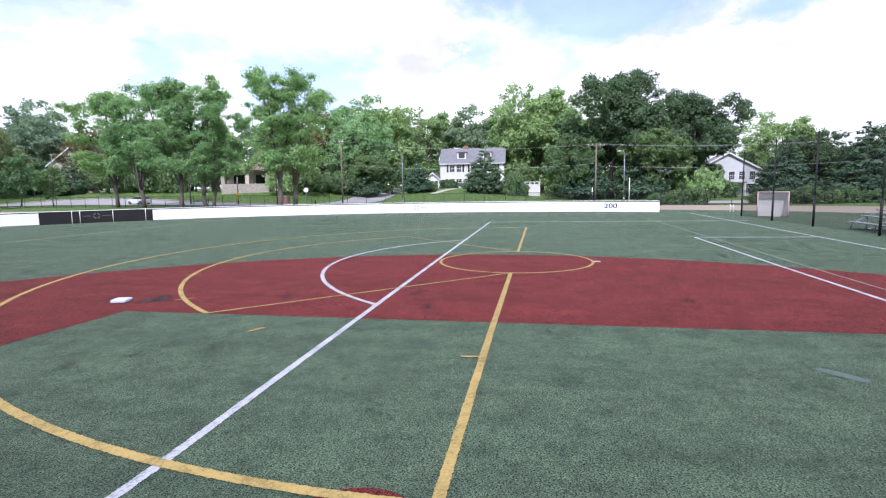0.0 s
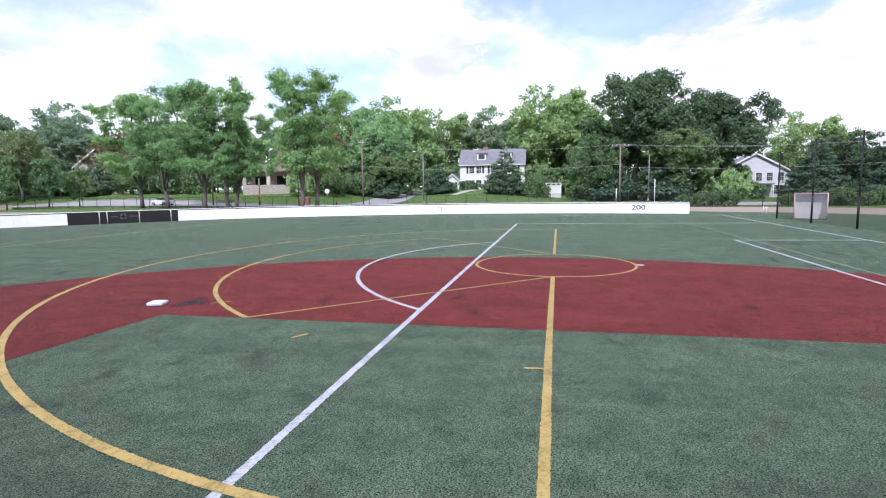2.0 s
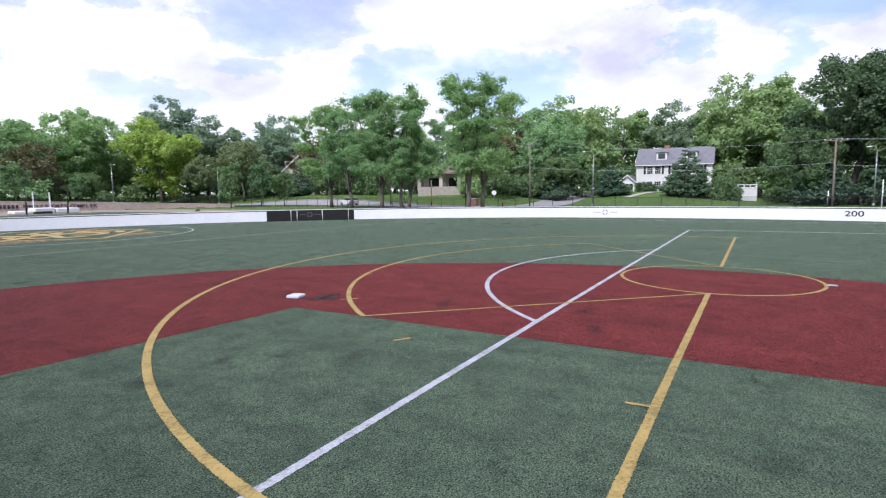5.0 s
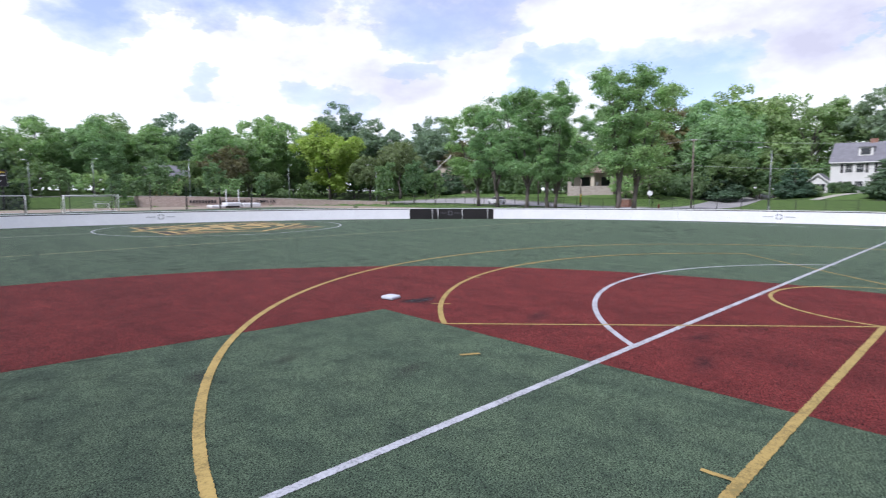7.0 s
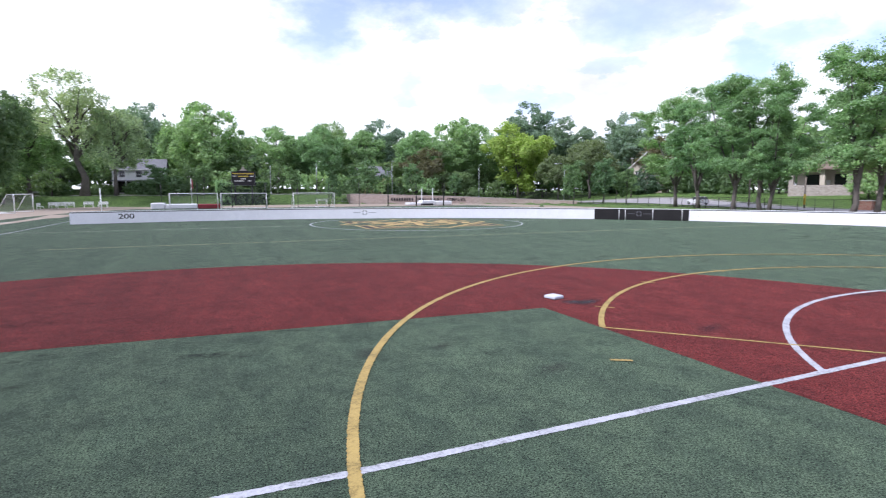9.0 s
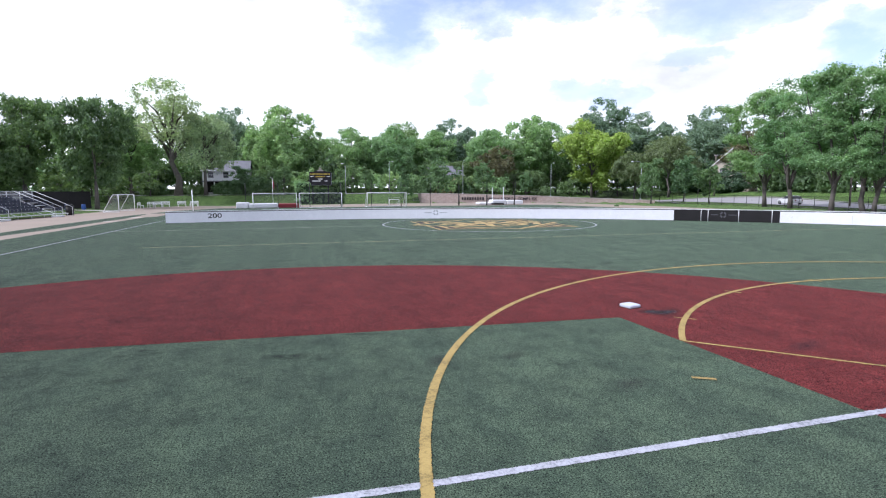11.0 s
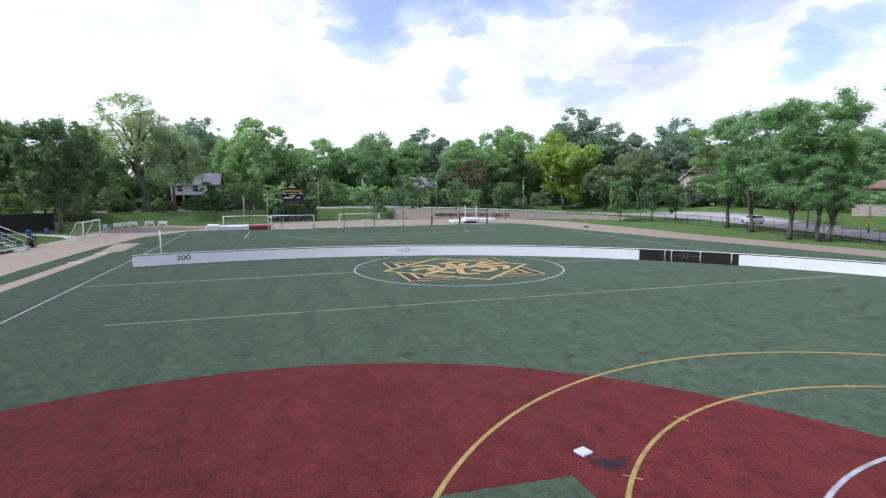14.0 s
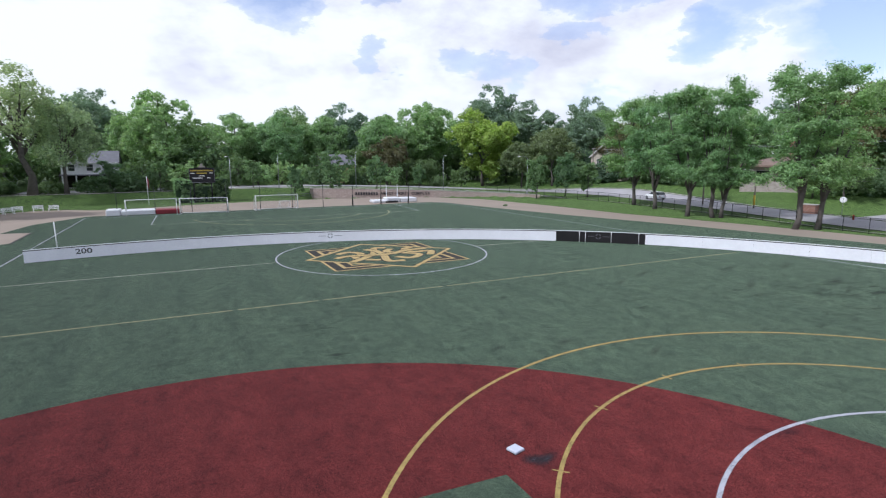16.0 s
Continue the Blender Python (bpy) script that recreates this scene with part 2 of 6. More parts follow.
M_VINYL_BLACK = plain("black_vinyl", (0.018, 0.017, 0.018), 0.5, var=0.3, scale=1, relief=0.05)
M_BLACK_STEEL = plain("black_steel", (0.02, 0.02, 0.022), 0.5, var=0.3, relief=0.05)
M_STEEL = plain("galvanised_steel", (0.36, 0.38, 0.40), 0.42, 0.7, var=0.15, relief=0.05)
M_WHITE_METAL = plain("white_powder_coat", (0.78, 0.79, 0.8), 0.4, var=0.1, relief=0.03)
M_POLE_WOOD = plain("weathered_pole_wood", (0.22, 0.185, 0.16), 0.9, var=0.35, scale=1.5, grain=20, relief=0.4)
M_BARK = plain("bark", (0.135, 0.122, 0.112), 0.95, var=0.4, scale=2.5, grain=14, relief=0.9)
M_TRIM_BOARD = plain("worn_white_board", (0.62, 0.58, 0.54), 0.7, var=0.2, scale=3)
M_CHALK = plain("pale_blue_chalk", (0.086, 0.119, 0.104), 0.9, var=0.35, scale=9, grain=40, relief=0.3)
M_INK = plain("dark_ink", (0.03, 0.03, 0.035), 0.6, var=0.1, relief=0.0)
M_GREY_INK = plain("grey_ink", (0.40, 0.42, 0.45), 0.6, var=0.1, relief=0.0)
M_DIM_INK = plain("dim_grey_ink", (0.11, 0.11, 0.125), 0.6, var=0.1, relief=0.0)
M_BASE = plain("white_rubber", (0.52, 0.55, 0.64), 0.5, var=0.1, scale=4, relief=0.1)
M_STAIN = plain("dark_rubber_crumb", (0.05, 0.035, 0.035), 0.95, var=0.4, scale=3)
LEAF_LOCUST = leaf_material("locust_leaves", (0.137, 0.269, 0.125), (0.367, 0.552, 0.270))
LEAF_OAK = leaf_material("oak_leaves", (0.042, 0.088, 0.052), (0.124, 0.204, 0.100))
LEAF_GREEN = leaf_material("maple_leaves", (0.152, 0.280, 0.142), (0.405, 0.575, 0.285))
LEAF_BRIGHT = leaf_material("linden_leaves", (0.264, 0.384, 0.078), (0.555, 0.662, 0.156))
LEAF_YELLOW = leaf_material("yellowing_leaves", (0.148, 0.262, 0.115), (0.340, 0.470, 0.240))
LEAF_SPRUCE = leaf_material("spruce_needles", (0.044, 0.099, 0.064), (0.139, 0.226, 0.145))
LEAF_BLUE = leaf_material("blue_green_leaves", (0.118, 0.201, 0.143), (0.284, 0.392, 0.307))
LEAF_RED = leaf_material("russet_leaves", (0.104, 0.098, 0.054), (0.220, 0.199, 0.101))
LEAF_WILLOW = leaf_material("willow_leaves", (0.245, 0.340, 0.205), (0.535, 0.635, 0.410))
LEAF_YOUNG = leaf_material("young_tree_leaves", (0.098, 0.188, 0.096), (0.221, 0.350, 0.180))
LEAF_OLIVE = leaf_material("olive_brown_leaves", (0.123, 0.167, 0.080), (0.270, 0.337, 0.171))
# a darker leaf green, with the shade on undergrowth and shrubs put into it
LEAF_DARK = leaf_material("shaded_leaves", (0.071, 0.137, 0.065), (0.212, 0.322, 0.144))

# ---- mesh helpers ----


def mesh_object(name, verts, faces, mat, parent=None, label="", smooth=False):
    me = bpy.data.meshes.new(name)
    me.from_pydata([tuple(map(float, v)) for v in verts], [], [tuple(map(int, f)) for f in faces])
    me.materials.append(mat)
    if smooth:
        me.polygons.foreach_set("use_smooth", [True] * len(me.polygons))
    me.update()
    ob = new(name, me)
    if parent:
        ob.parent = parent
    return tagged(ob, label)


def part(name, bm, mat, parent=None, label=""):
    me = bpy.data.meshes.new(name)
    bm.to_mesh(me)
    bm.free()
    me.materials.append(mat)
    ob = new(name, me)
    if parent:
        ob.parent = parent
    return tagged(ob, label)


def thing(name, m, label, category, group="", kind=""):
    ob = new(name)
    ob.matrix_world = m
    ob.empty_display_size = 0.2
    return tagged(ob, label, category, group, kind)


def add_box(bm, x0, x1, y0, y1, z0, z1, bevel=0.0):
    vs = [bm.verts.new((x, y, z)) for z in (z0, z1) for y in (y0, y1) for x in (x0, x1)]
    fs = [bm.faces.new([vs[i] for i in q]) for q in ((0, 2, 3, 1), (4, 5, 7, 6), (0, 1, 5, 4), (2, 6, 7, 3), (0, 4, 6, 2), (1, 3, 7, 5))]
    if bevel:
        es = list({e for f in fs for e in f.edges})
        bmesh.ops.bevel(bm, geom=es, offset=bevel, segments=1, affect="EDGES")
    return bm


def box(x0, x1, y0, y1, z0, z1, bevel=0.0):
    return add_box(bmesh.new(), x0, x1, y0, y1, z0, z1, bevel)


def add_tube(bm, pts, radii, sides=8, caps=True):
    pts = [Vector(p) for p in pts]
    if isinstance(radii, (int, float)):
        radii = [radii] * len(pts)
    radii = [float(r) for r in radii]
    rings = []
    up = Vector((0, 0, 1))
    for i, p in enumerate(pts):
        d = (pts[min(i + 1, len(pts) - 1)] - pts[max(i - 1, 0)]).normalized()
        a = d.cross(up if abs(d.z) < 0.95 else Vector((1, 0, 0))).normalized()
        b = d.cross(a)
        rings.append([bm.verts.new(p + radii[i] * (math.cos(2 * math.pi * k / sides) * a + math.sin(2 * math.pi * k / sides) * b)) for k in range(sides)])
    for r0, r1 in zip(rings, rings[1:]):
        for k in range(sides):
            f = bm.faces.new((r0[k], r0[(k + 1) % sides], r1[(k + 1) % sides], r1[k]))
            f.smooth = True
    if caps:
        bm.faces.new(list(reversed(rings[0])))
        bm.faces.new(rings[-1])
    return bm


def tube(pts, radii, sides=8):
    return add_tube(bmesh.new(), pts, radii, sides)


def smoothstep(a, b, x):
    u = np.clip((x - a) / (b - a), 0, 1)
    return u * u * (3 - 2 * u)


# ---- terrain: one sheet to the horizon ----
BANK_X = [-400, -60, 2, 15, 34, 45, 54, 58, 62]
BANK_Y = [136, 131, 130, 124.5, 117.5, 112, 103, 95, 80]
BANK_Z = [1.6, 1.8, 2.0, 1.9, 1.3, 0.8, 0.4, 0.25, 0.0]


def ground_z(x, y):
    x, y = np.asarray(x, float), np.asarray(y, float)
    s = y - np.interp(x, BANK_X, BANK_Y)
    soft = np.interp(x, [-10, 9, 12], [7.0, 5.0, 1.5])
    s = s - 1.6 * smoothstep(8.5, 11.5, x) * (1 - smoothstep(51, 54, x))
    z = np.interp(x, BANK_X, BANK_Z) * smoothstep(0.15, 1.0, s / soft) * (x < 62)
    rise = 2.1 * smoothstep(0, 1, (x - 70) / np.interp(y, [50, 60], [40, 16])) * smoothstep(8, 36, y) * (1 - 0.8 * np.exp(-((y - 48 - 0.1 * (x - 70)) / 6.5) ** 2))
    z = np.maximum(z, rise)
    z = z + 1.5 * smoothstep(150, 175, y) * (x < 75)
    return z - 0.03


def build_ground():
    far = [-2600, -1200, -600, -300, -180]
    gx = np.array(far + list(np.arange(-120, 170, 2.5)) + [180, 220, 300, 600, 1200, 2600])
    gy = np.array([-2600, -1200, -600, -300, -160, -100] + list(np.arange(-60, 200, 2.5)) + [220, 300, 600, 1200, 2600])
    xx, yy = np.meshgrid(gx, gy)
    zz = ground_z(xx, yy)
    n = len(gx)
    verts = np.stack([xx.ravel(), yy.ravel(), zz.ravel()], 1)
    faces = [(j * n + i, j * n + i + 1, (j + 1) * n + i + 1, (j + 1) * n + i) for j in range(len(gy) - 1) for i in range(n - 1)]
    ob = mesh_object("ground", verts, faces, M_GRASS, smooth=True)
    tagged(ob, "mown green lawn on gently rising ground", "ground", kind="structure")


build_ground()


def sheet(name, outline, z, mat, label, category):
    bm = bmesh.new()
    f = bm.faces.new([bm.verts.new((x, y, z)) for x, y in outline])
    bmesh.ops.triangulate(bm, faces=[f])
    if sum(q.normal.z for q in bm.faces) < 0:
        bmesh.ops.reverse_faces(bm, faces=bm.faces[:])
    ob = part(name, bm, mat)
    return tagged(ob, label, category, kind="structure")


def resample(pts, step):
    pts = np.asarray(pts, float)
    d = np.r_[0, np.cumsum(np.linalg.norm(np.diff(pts, axis=0), axis=1))]
    n = max(2, int(d[-1] / step) + 1)
    s = np.linspace(0, d[-1], n)
    return np.stack([np.interp(s, d, pts[:, k]) for k in range(pts.shape[1])], 1)


def curve_through(pts, step=1.0):
    """A smooth line through a few points."""
    p = np.asarray(pts, float)
    p = np.vstack([2 * p[0] - p[1], p, 2 * p[-1] - p[-2]])
    out = []
    for a, b, c, d in zip(p, p[1:], p[2:], p[3:]):
        for u in np.linspace(0, 1, 9)[:-1]:
            out.append(0.5 * ((2 * b) + (c - a) * u + (2 * a - 5 * b + 4 * c - d) * u * u + (3 * b - a - 3 * c + d) * u ** 3))
    out.append(p[-2])
    return resample(out, step)


def ribbon(name, pts, left, right, lift, mat, label, category, kind="structure", on_ground=True, columns=3, rough=0.0):
    """A strip along a line, laid on the ground; left and right are its edges' distances."""
    p = np.asarray(pts, float)
    t = np.gradient(p, axis=0)
    t /= np.linalg.norm(t, axis=1)[:, None]
    nrm = np.stack([-t[:, 1], t[:, 0]], 1)
    rng = np.random.RandomState(len(p))
    offs = np.linspace(-right, left, columns)
    verts = []
    for o in offs:
        w = o + (rng.uniform(-rough, rough, len(p)) if rough and o in (offs[0], offs[-1]) else 0)
        q = p + nrm * (np.ones(len(p)) * w)[:, None]
        z = (ground_z(q[:, 0], q[:, 1]) + 0.03 if on_ground else 0) + lift
        verts.append(np.c_[q, np.ones(len(p)) * z])
    n = len(p)
    verts = np.vstack(verts)
    faces = [(j * n + i, j * n + i + 1, (j + 1) * n + i + 1, (j + 1) * n + i) for j in range(columns - 1) for i in range(n - 1)]
    ob = mesh_object(name, verts, faces, mat)
    return tagged(ob, label, category, kind=kind)


# ---- track, turf, skin ----
sheet("track", [(-49, -30), (31, -30), (44, -22), (50, -8), (51, 15), (49.4, 38), (46.8, 55), (43.7, 71), (42.6, 90), (40.5, 106), (34, 117.5),
                (24, 122), (15, 124), (0, 125), (-14, 122.5), (-24, 118.6), (-29, 119.5), (-33, 123), (-37.5, 123), (-41, 120.5), (-42.6, 116), (-42.8, 108), (-43, 98.5), (-44.2, 89.5), (-46.5, 75), (-48, 50), (-49, 10)],
      -0.006, M_TRACK, "tan rubber running track round the turf field", "track")
sheet("field_turf", [(-37.3, -24), (10, -24), (24, -20), (31, -14.5), (36, -8), (39, 0), (42.5, 10), (44.5, 22), (44, 37), (42, 45.3), (39.6, 57.7), (35.2, 74), (32, 90), (30.2, 103),
                     (28, 105.5), (10, 106), (-28.2, 107.6), (-33.3, 98.7), (-35.7, 84.5), (-37.1, 67), (-37.3, 57), (-37.3, 20)],
      0.0, M_TURF, "green synthetic turf of a multi-sport field", "turf")

HOME = Vector((-26.48, 4.85))
PITCH = Vector((-17.3, 13.9))
SKIN_R = 19.2


def build_skin():
    x0, x1, y0, y1 = -25.2, -9.12, 6.2, 22.25
    a = np.radians(np.linspace(-46, 136, 120))
    arc = [(PITCH.x + SKIN_R * math.cos(t), PITCH.y + SKIN_R * math.sin(t)) for t in a]
    arc = [p for p in arc if p[1] > 2.6 and p[0] > -29.0]
    outline = arc + [(-29.0, 30.0), (-29.0, 1.8), (-2.6, 1.8)]
    bm = bmesh.new()
    outer = [bm.verts.new((x, y, 0.004)) for x, y in outline]
    inner = [bm.verts.new((x, y, 0.004)) for x, y in ((x0, y0), (x1 + 0.25, y0 - 0.2), (x1, y1), (x0, y1 + 1.05))]
    edges = [bm.edges.new((r[i], r[(i + 1) % len(r)])) for r in (outer, inner) for i in range(len(r))]
    bmesh.ops.triangle_fill(bm, use_beauty=True, edges=edges)
    bmesh.ops.recalc_face_normals(bm, faces=bm.faces[:])
    if sum(f.normal.z for f in bm.faces) < 0:
        bmesh.ops.reverse_faces(bm, faces=bm.faces[:])
    tagged(part("infield_skin", bm, M_SKIN), "red synthetic turf of the infield base paths", "infield", kind="structure")
    circle = [(-15.97 + 0.62 * math.cos(t), 14.05 + 0.62 * math.sin(t)) for t in np.linspace(0, 2 * math.pi, 60)[:-1]]
    sheet("pitching_circle", circle, 0.004, M_SKIN, "red round turf patch inside the green infield", "infield")


build_skin()

# ---- painted lines ----


def line(pts, width, mat, label, z=0.009, step=0.03, rough=0.008):
    return ribbon("field_line", resample(pts, step), width / 2, width / 2, z, mat, label, "field marking", on_ground=False, columns=3, rough=rough)


def arc_pts(cx, cy, r, a0, a1, n=80):
    return [(cx + r * math.cos(radians(a)), cy + r * math.sin(radians(a))) for a in np.linspace(a0, a1, n)]


WHITE, YELLOW = "white painted line on the turf", "yellow painted line on the turf"
# soccer lines
line([(-20.2, 16.5), (-15.4, 16.4), (-7.5, 16.5), (1.0, 16.6), (20.95, 16.78)], 0.125, M_WHITE_PAINT, WHITE)
line([(20.86, 16.78), (22.1, -1.5)], 0.17, M_WHITE_PAINT, WHITE)
line([(-20.16, 16.5), (-20.16, -1.2)], 0.12, M_WHITE_PAINT, WHITE)
line([(-9.3, 4.5), (-5.4, 4.62), (-0.6, 4.8), (9.6, 5.04)], 0.12, M_WHITE_PAINT, WHITE)
line([(9.53, 5.08), (10.0, -0.9)], 0.17, M_WHITE_PAINT, WHITE)
line([(-9.2, 4.5), (-9.2, -1.3)], 0.12, M_WHITE_PAINT, WHITE)
line(arc_pts(0, 10.8, 9.58, 36.5, 143.8), 0.125, M_WHITE_PAINT, WHITE, 0.011)
line([(-33, -1.5), (5.2, -1.05), (13.4, -0.77), (32.6, -0.2)], 0.13, M_WHITE_PAINT, WHITE)
line([(32.6, -0.2), (30.6, 33), (29.9, 68), (29.4, 103.2)], 0.12, M_WHITE_PAINT, WHITE, step=1)
line([(-30.6, -1), (-30.15, 41), (-29.2, 68), (-28.15, 104.3)], 0.12, M_WHITE_PAINT, WHITE, step=1)
line([(-30, 56.25), (-9.2, 56.1)], 0.12, M_FAINT_PAINT, "faded white halfway line on the turf", step=0.5)
line([(9.2, 55.6), (30.2, 54.6)], 0.12, M_FAINT_PAINT, "faded white halfway line on the turf", step=0.5)
line(arc_pts(0.0, 56.05, 9.2, 0, 360, 160), 0.13, M_WHITE_PAINT, "white painted centre circle on the turf", 0.011)
line([(-28.15, 104.3), (29.2, 103.2)], 0.12, M_WHITE_PAINT, WHITE, step=1)
line([(-19.2, 91.0), (-18.8, 104.2)], 0.13, M_WHITE_PAINT, WHITE, step=1)
line([(19.2, 91.1), (20.2, 103.4)], 0.13, M_WHITE_PAINT, WHITE, step=1)
line([(-19.2, 91.0), (19.2, 91.1)], 0.14, M_FAINT_PAINT, "faded line across the far end", step=1)
line([(0.10, 10.68), (0.38, 10.68)], 0.26, M_WHITE_PAINT, "white penalty mark on the red turf", 0.010, 0.1)
# softball foul line
line([(-20, 3.4), (-4, 3.88), (36, 5.15)], 0.055, M_DIM_PAINT, "faint thin foul line", 0.013, 0.5)
# lacrosse lines
GX, GY = 0.1, 13.65
line(arc_pts(GX + 0.02, GY - 0.03, 2.79, 0, 360, 100), 0.10, M_YELLOW_PAINT, YELLOW, 0.013)
line([(GX + (x - GX) * 1.026, y) for x, y in arc_pts(GX, GY - 0.05, 15.25, 0, 180, 160)], 0.14, M_YELLOW_PAINT, YELLOW, 0.0135)
line([(-15.5, 13.4), (-9.9, 13.51), (-2.68, 13.61)], 0.125, M_YELLOW_PAINT, YELLOW, 0.0142)
line([(2.9, 13.68), (15.6, 13.84)], 0.115, M_YELLOW_PAINT, YELLOW, 0.0142)
line(arc_pts(GX, GY, 11.23, 35.6, 144.7, 100), 0.125, M_YELLOW_PAINT, YELLOW, 0.0135)
line([(-9.08, 20.14), (-2.7, 13.63)], 0.075, M_YELLOW_PAINT, YELLOW, 0.0145)
line([(9.23, 20.19), (2.9, 13.7)], 0.075, M_YELLOW_PAINT, YELLOW, 0.0145)
for a in (72, 90.8, 112.1, 134.2):
    line([(GX + r * math.cos(radians(a)), GY + r * math.sin(radians(a))) for r in (10.99, 11.47)], 0.06, M_YELLOW_PAINT, "short yellow tick on the arc", 0.015, 0.1)
line([(-11.3, 13.5), (-11.33, 13.85)], 0.075, M_YELLOW_PAINT, "short yellow tick on the goal line", 0.0155, 0.1)
line([(11.5, 13.9), (11.5, 14.4)], 0.075, M_YELLOW_PAINT, "short yellow tick on the goal line", 0.0155, 0.1)
line([(-10.4, 18.31), (-10.08, 18.13)], 0.09, M_YELLOW_PAINT, "short yellow dash on the turf", 0.015, 0.1)
line([(10.6, 18.3), (10.5, 18.8)], 0.09, M_YELLOW_PAINT, "short yellow dash on the turf", 0.015, 0.1)
for x0, x1 in ((-24.5, -14), (-13.7, -9.2), (-8.9, -1), (-0.7, 5), (5.3, 13.5), (13.8, 27.5)):
    line([(x0, 43.0 - 0.031 * (x0 + 24)), (x1, 43.0 - 0.031 * (x1 + 24))], 0.11, M_PALE_YELLOW, "faded yellow restraining line", 0.012, 0.4)
for r, a0, a1 in ((14.6, 188, 352), (10.4, 215, 325)):
    line(arc_pts(0.5, 96.5, r, a0, a1), 0.15, M_PALE_YELLOW, "faded yellow arc at the far end", 0.013, 1)


# ---- star badge in the centre circle ----
def frame_ring(pts, r0, r1, z, mat, parent, name, label=""):
    """A closed polygonal band between two scalings of an outline round its middle."""
    c = np.mean(pts, axis=0)
    p = np.asarray(pts, float)
    n = len(p)
    verts = [(*(c + (q - c) * r0), z) for q in p] + [(*(c + (q - c) * r1), z) for q in p]
    faces = [(i, (i + 1) % n, n + (i + 1) % n, n + i) for i in range(n)]
    return mesh_object(name, verts, faces, mat, parent, label)


def build_badge():
    root = thing("field_badge", pose(0, 0, 0), "gold and black eight-pointed star painted in the centre circle", "field marking", kind="structure")
    sq_b = [(-5.98, 60.75), (-6.0, 50.3), (5.45, 49.9), (5.2, 60.6)]
    sq_a = [(-7.05, 55.85), (-0.25, 62.1), (6.55, 55.5), (0.0, 48.85)]
    for r0, r1, mat, k in ((1.0, 0.965, M_GOLD_PAINT, 0), (0.965, 0.845, M_BLACK_PAINT, 0), (0.845, 0.79, M_GOLD_PAINT, 0), (0.79, 0.69, M_BLACK_PAINT, 1), (0.69, 0.655, M_GOLD_PAINT, 1)):
        frame_ring(sq_b, r0, r1, 0.018, mat, root, "square_band")
    mesh_object("star_ground", [(x, y, 0.022) for x, y in sq_a], [(0, 3, 2, 1)], M_TURF, root, "green turf inside the star")
    frame_ring(sq_a, 1.0, 0.93, 0.026, M_GOLD_PAINT, root, "diamond_band")
    frame_ring(sq_a, 0.93, 0.915, 0.026, M_BLACK_PAINT, root, "diamond_band")
    # interlaced strokes
    strokes = [[(-3.9, 57.3), (-2.6, 57.9), (-1.9, 56.6), (-2.9, 55.0), (-1.7, 53.3), (-0.4, 53.2)],
               [(-3.7, 53.3), (-2.2, 54.6), (-0.8, 56.3), (0.1, 58.9), (1.2, 58.7)],
               [(-0.9, 58.6), (-0.2, 57.2), (-0.3, 55.2), (-0.9, 52.4), (0.4, 52.0)],
               [(1.4, 57.9), (0.5, 56.6), (1.7, 55.3), (2.6, 54.0), (1.3, 52.8), (0.4, 53.9)],
               [(3.4, 58.0), (2.4, 57.0), (2.6, 55.4), (4.2, 55.2), (3.4, 53.4)],
               [(-4.5, 55.3), (-3.2, 55.9), (0.2, 55.3), (2.2, 56.4), (4.4, 56.6)]]
    for i, st in enumerate(strokes):
        pts = curve_through(st, 0.25)
        for w, z, mat in ((0.46, 0.028 + 0.004 * i, M_BLACK_PAINT), (0.33, 0.030 + 0.004 * i, M_GOLD_PAINT)):
            ob = ribbon("stroke", pts, w, w, z, mat, "", "", on_ground=False, kind="")
            ob.parent = root
            for key in ("category", "kind"):
                if key in ob:
                    del ob[key]


build_badge()

# ---- fence wall across the field ----
WALL_H = 1.05


def wall_xy(theta):
    r = 61.2 + 5.4 * math.sin(2 * radians(theta))
    return HOME.x + r * math.cos(radians(theta)), HOME.y + r * math.sin(radians(theta))


def wall_segment(name, t0, t1, n, mat, z0, z1, thick, label, parent=None, front=0.0):
    """An upright curved panel; front: how far its face stands proud towards home."""
    pts = []
    for t in np.linspace(t0, t1, n):
        x, y = wall_xy(t)
        d = Vector((x - HOME.x, y - HOME.y)).normalized()
        pts.append((x - d.x * front, y - d.y * front, x + d.x * thick, y + d.y * thick))
    verts, faces = [], []
    for ax, ay, bx, by in pts:
        verts += [(ax, ay, z0), (bx, by, z0), (bx, by, z1), (ax, ay, z1)]
    for i in range(n - 1):
        for k in range(4):
            a, b = 4 * i + k, 4 * i + (k + 1) % 4
            faces.append((a, a + 4, b + 4, b))
    faces += [(0, 1, 2, 3), (4 * n - 1, 4 * n - 2, 4 * n - 3, 4 * n - 4)]
    return mesh_object(name, verts, faces, mat, parent, label)


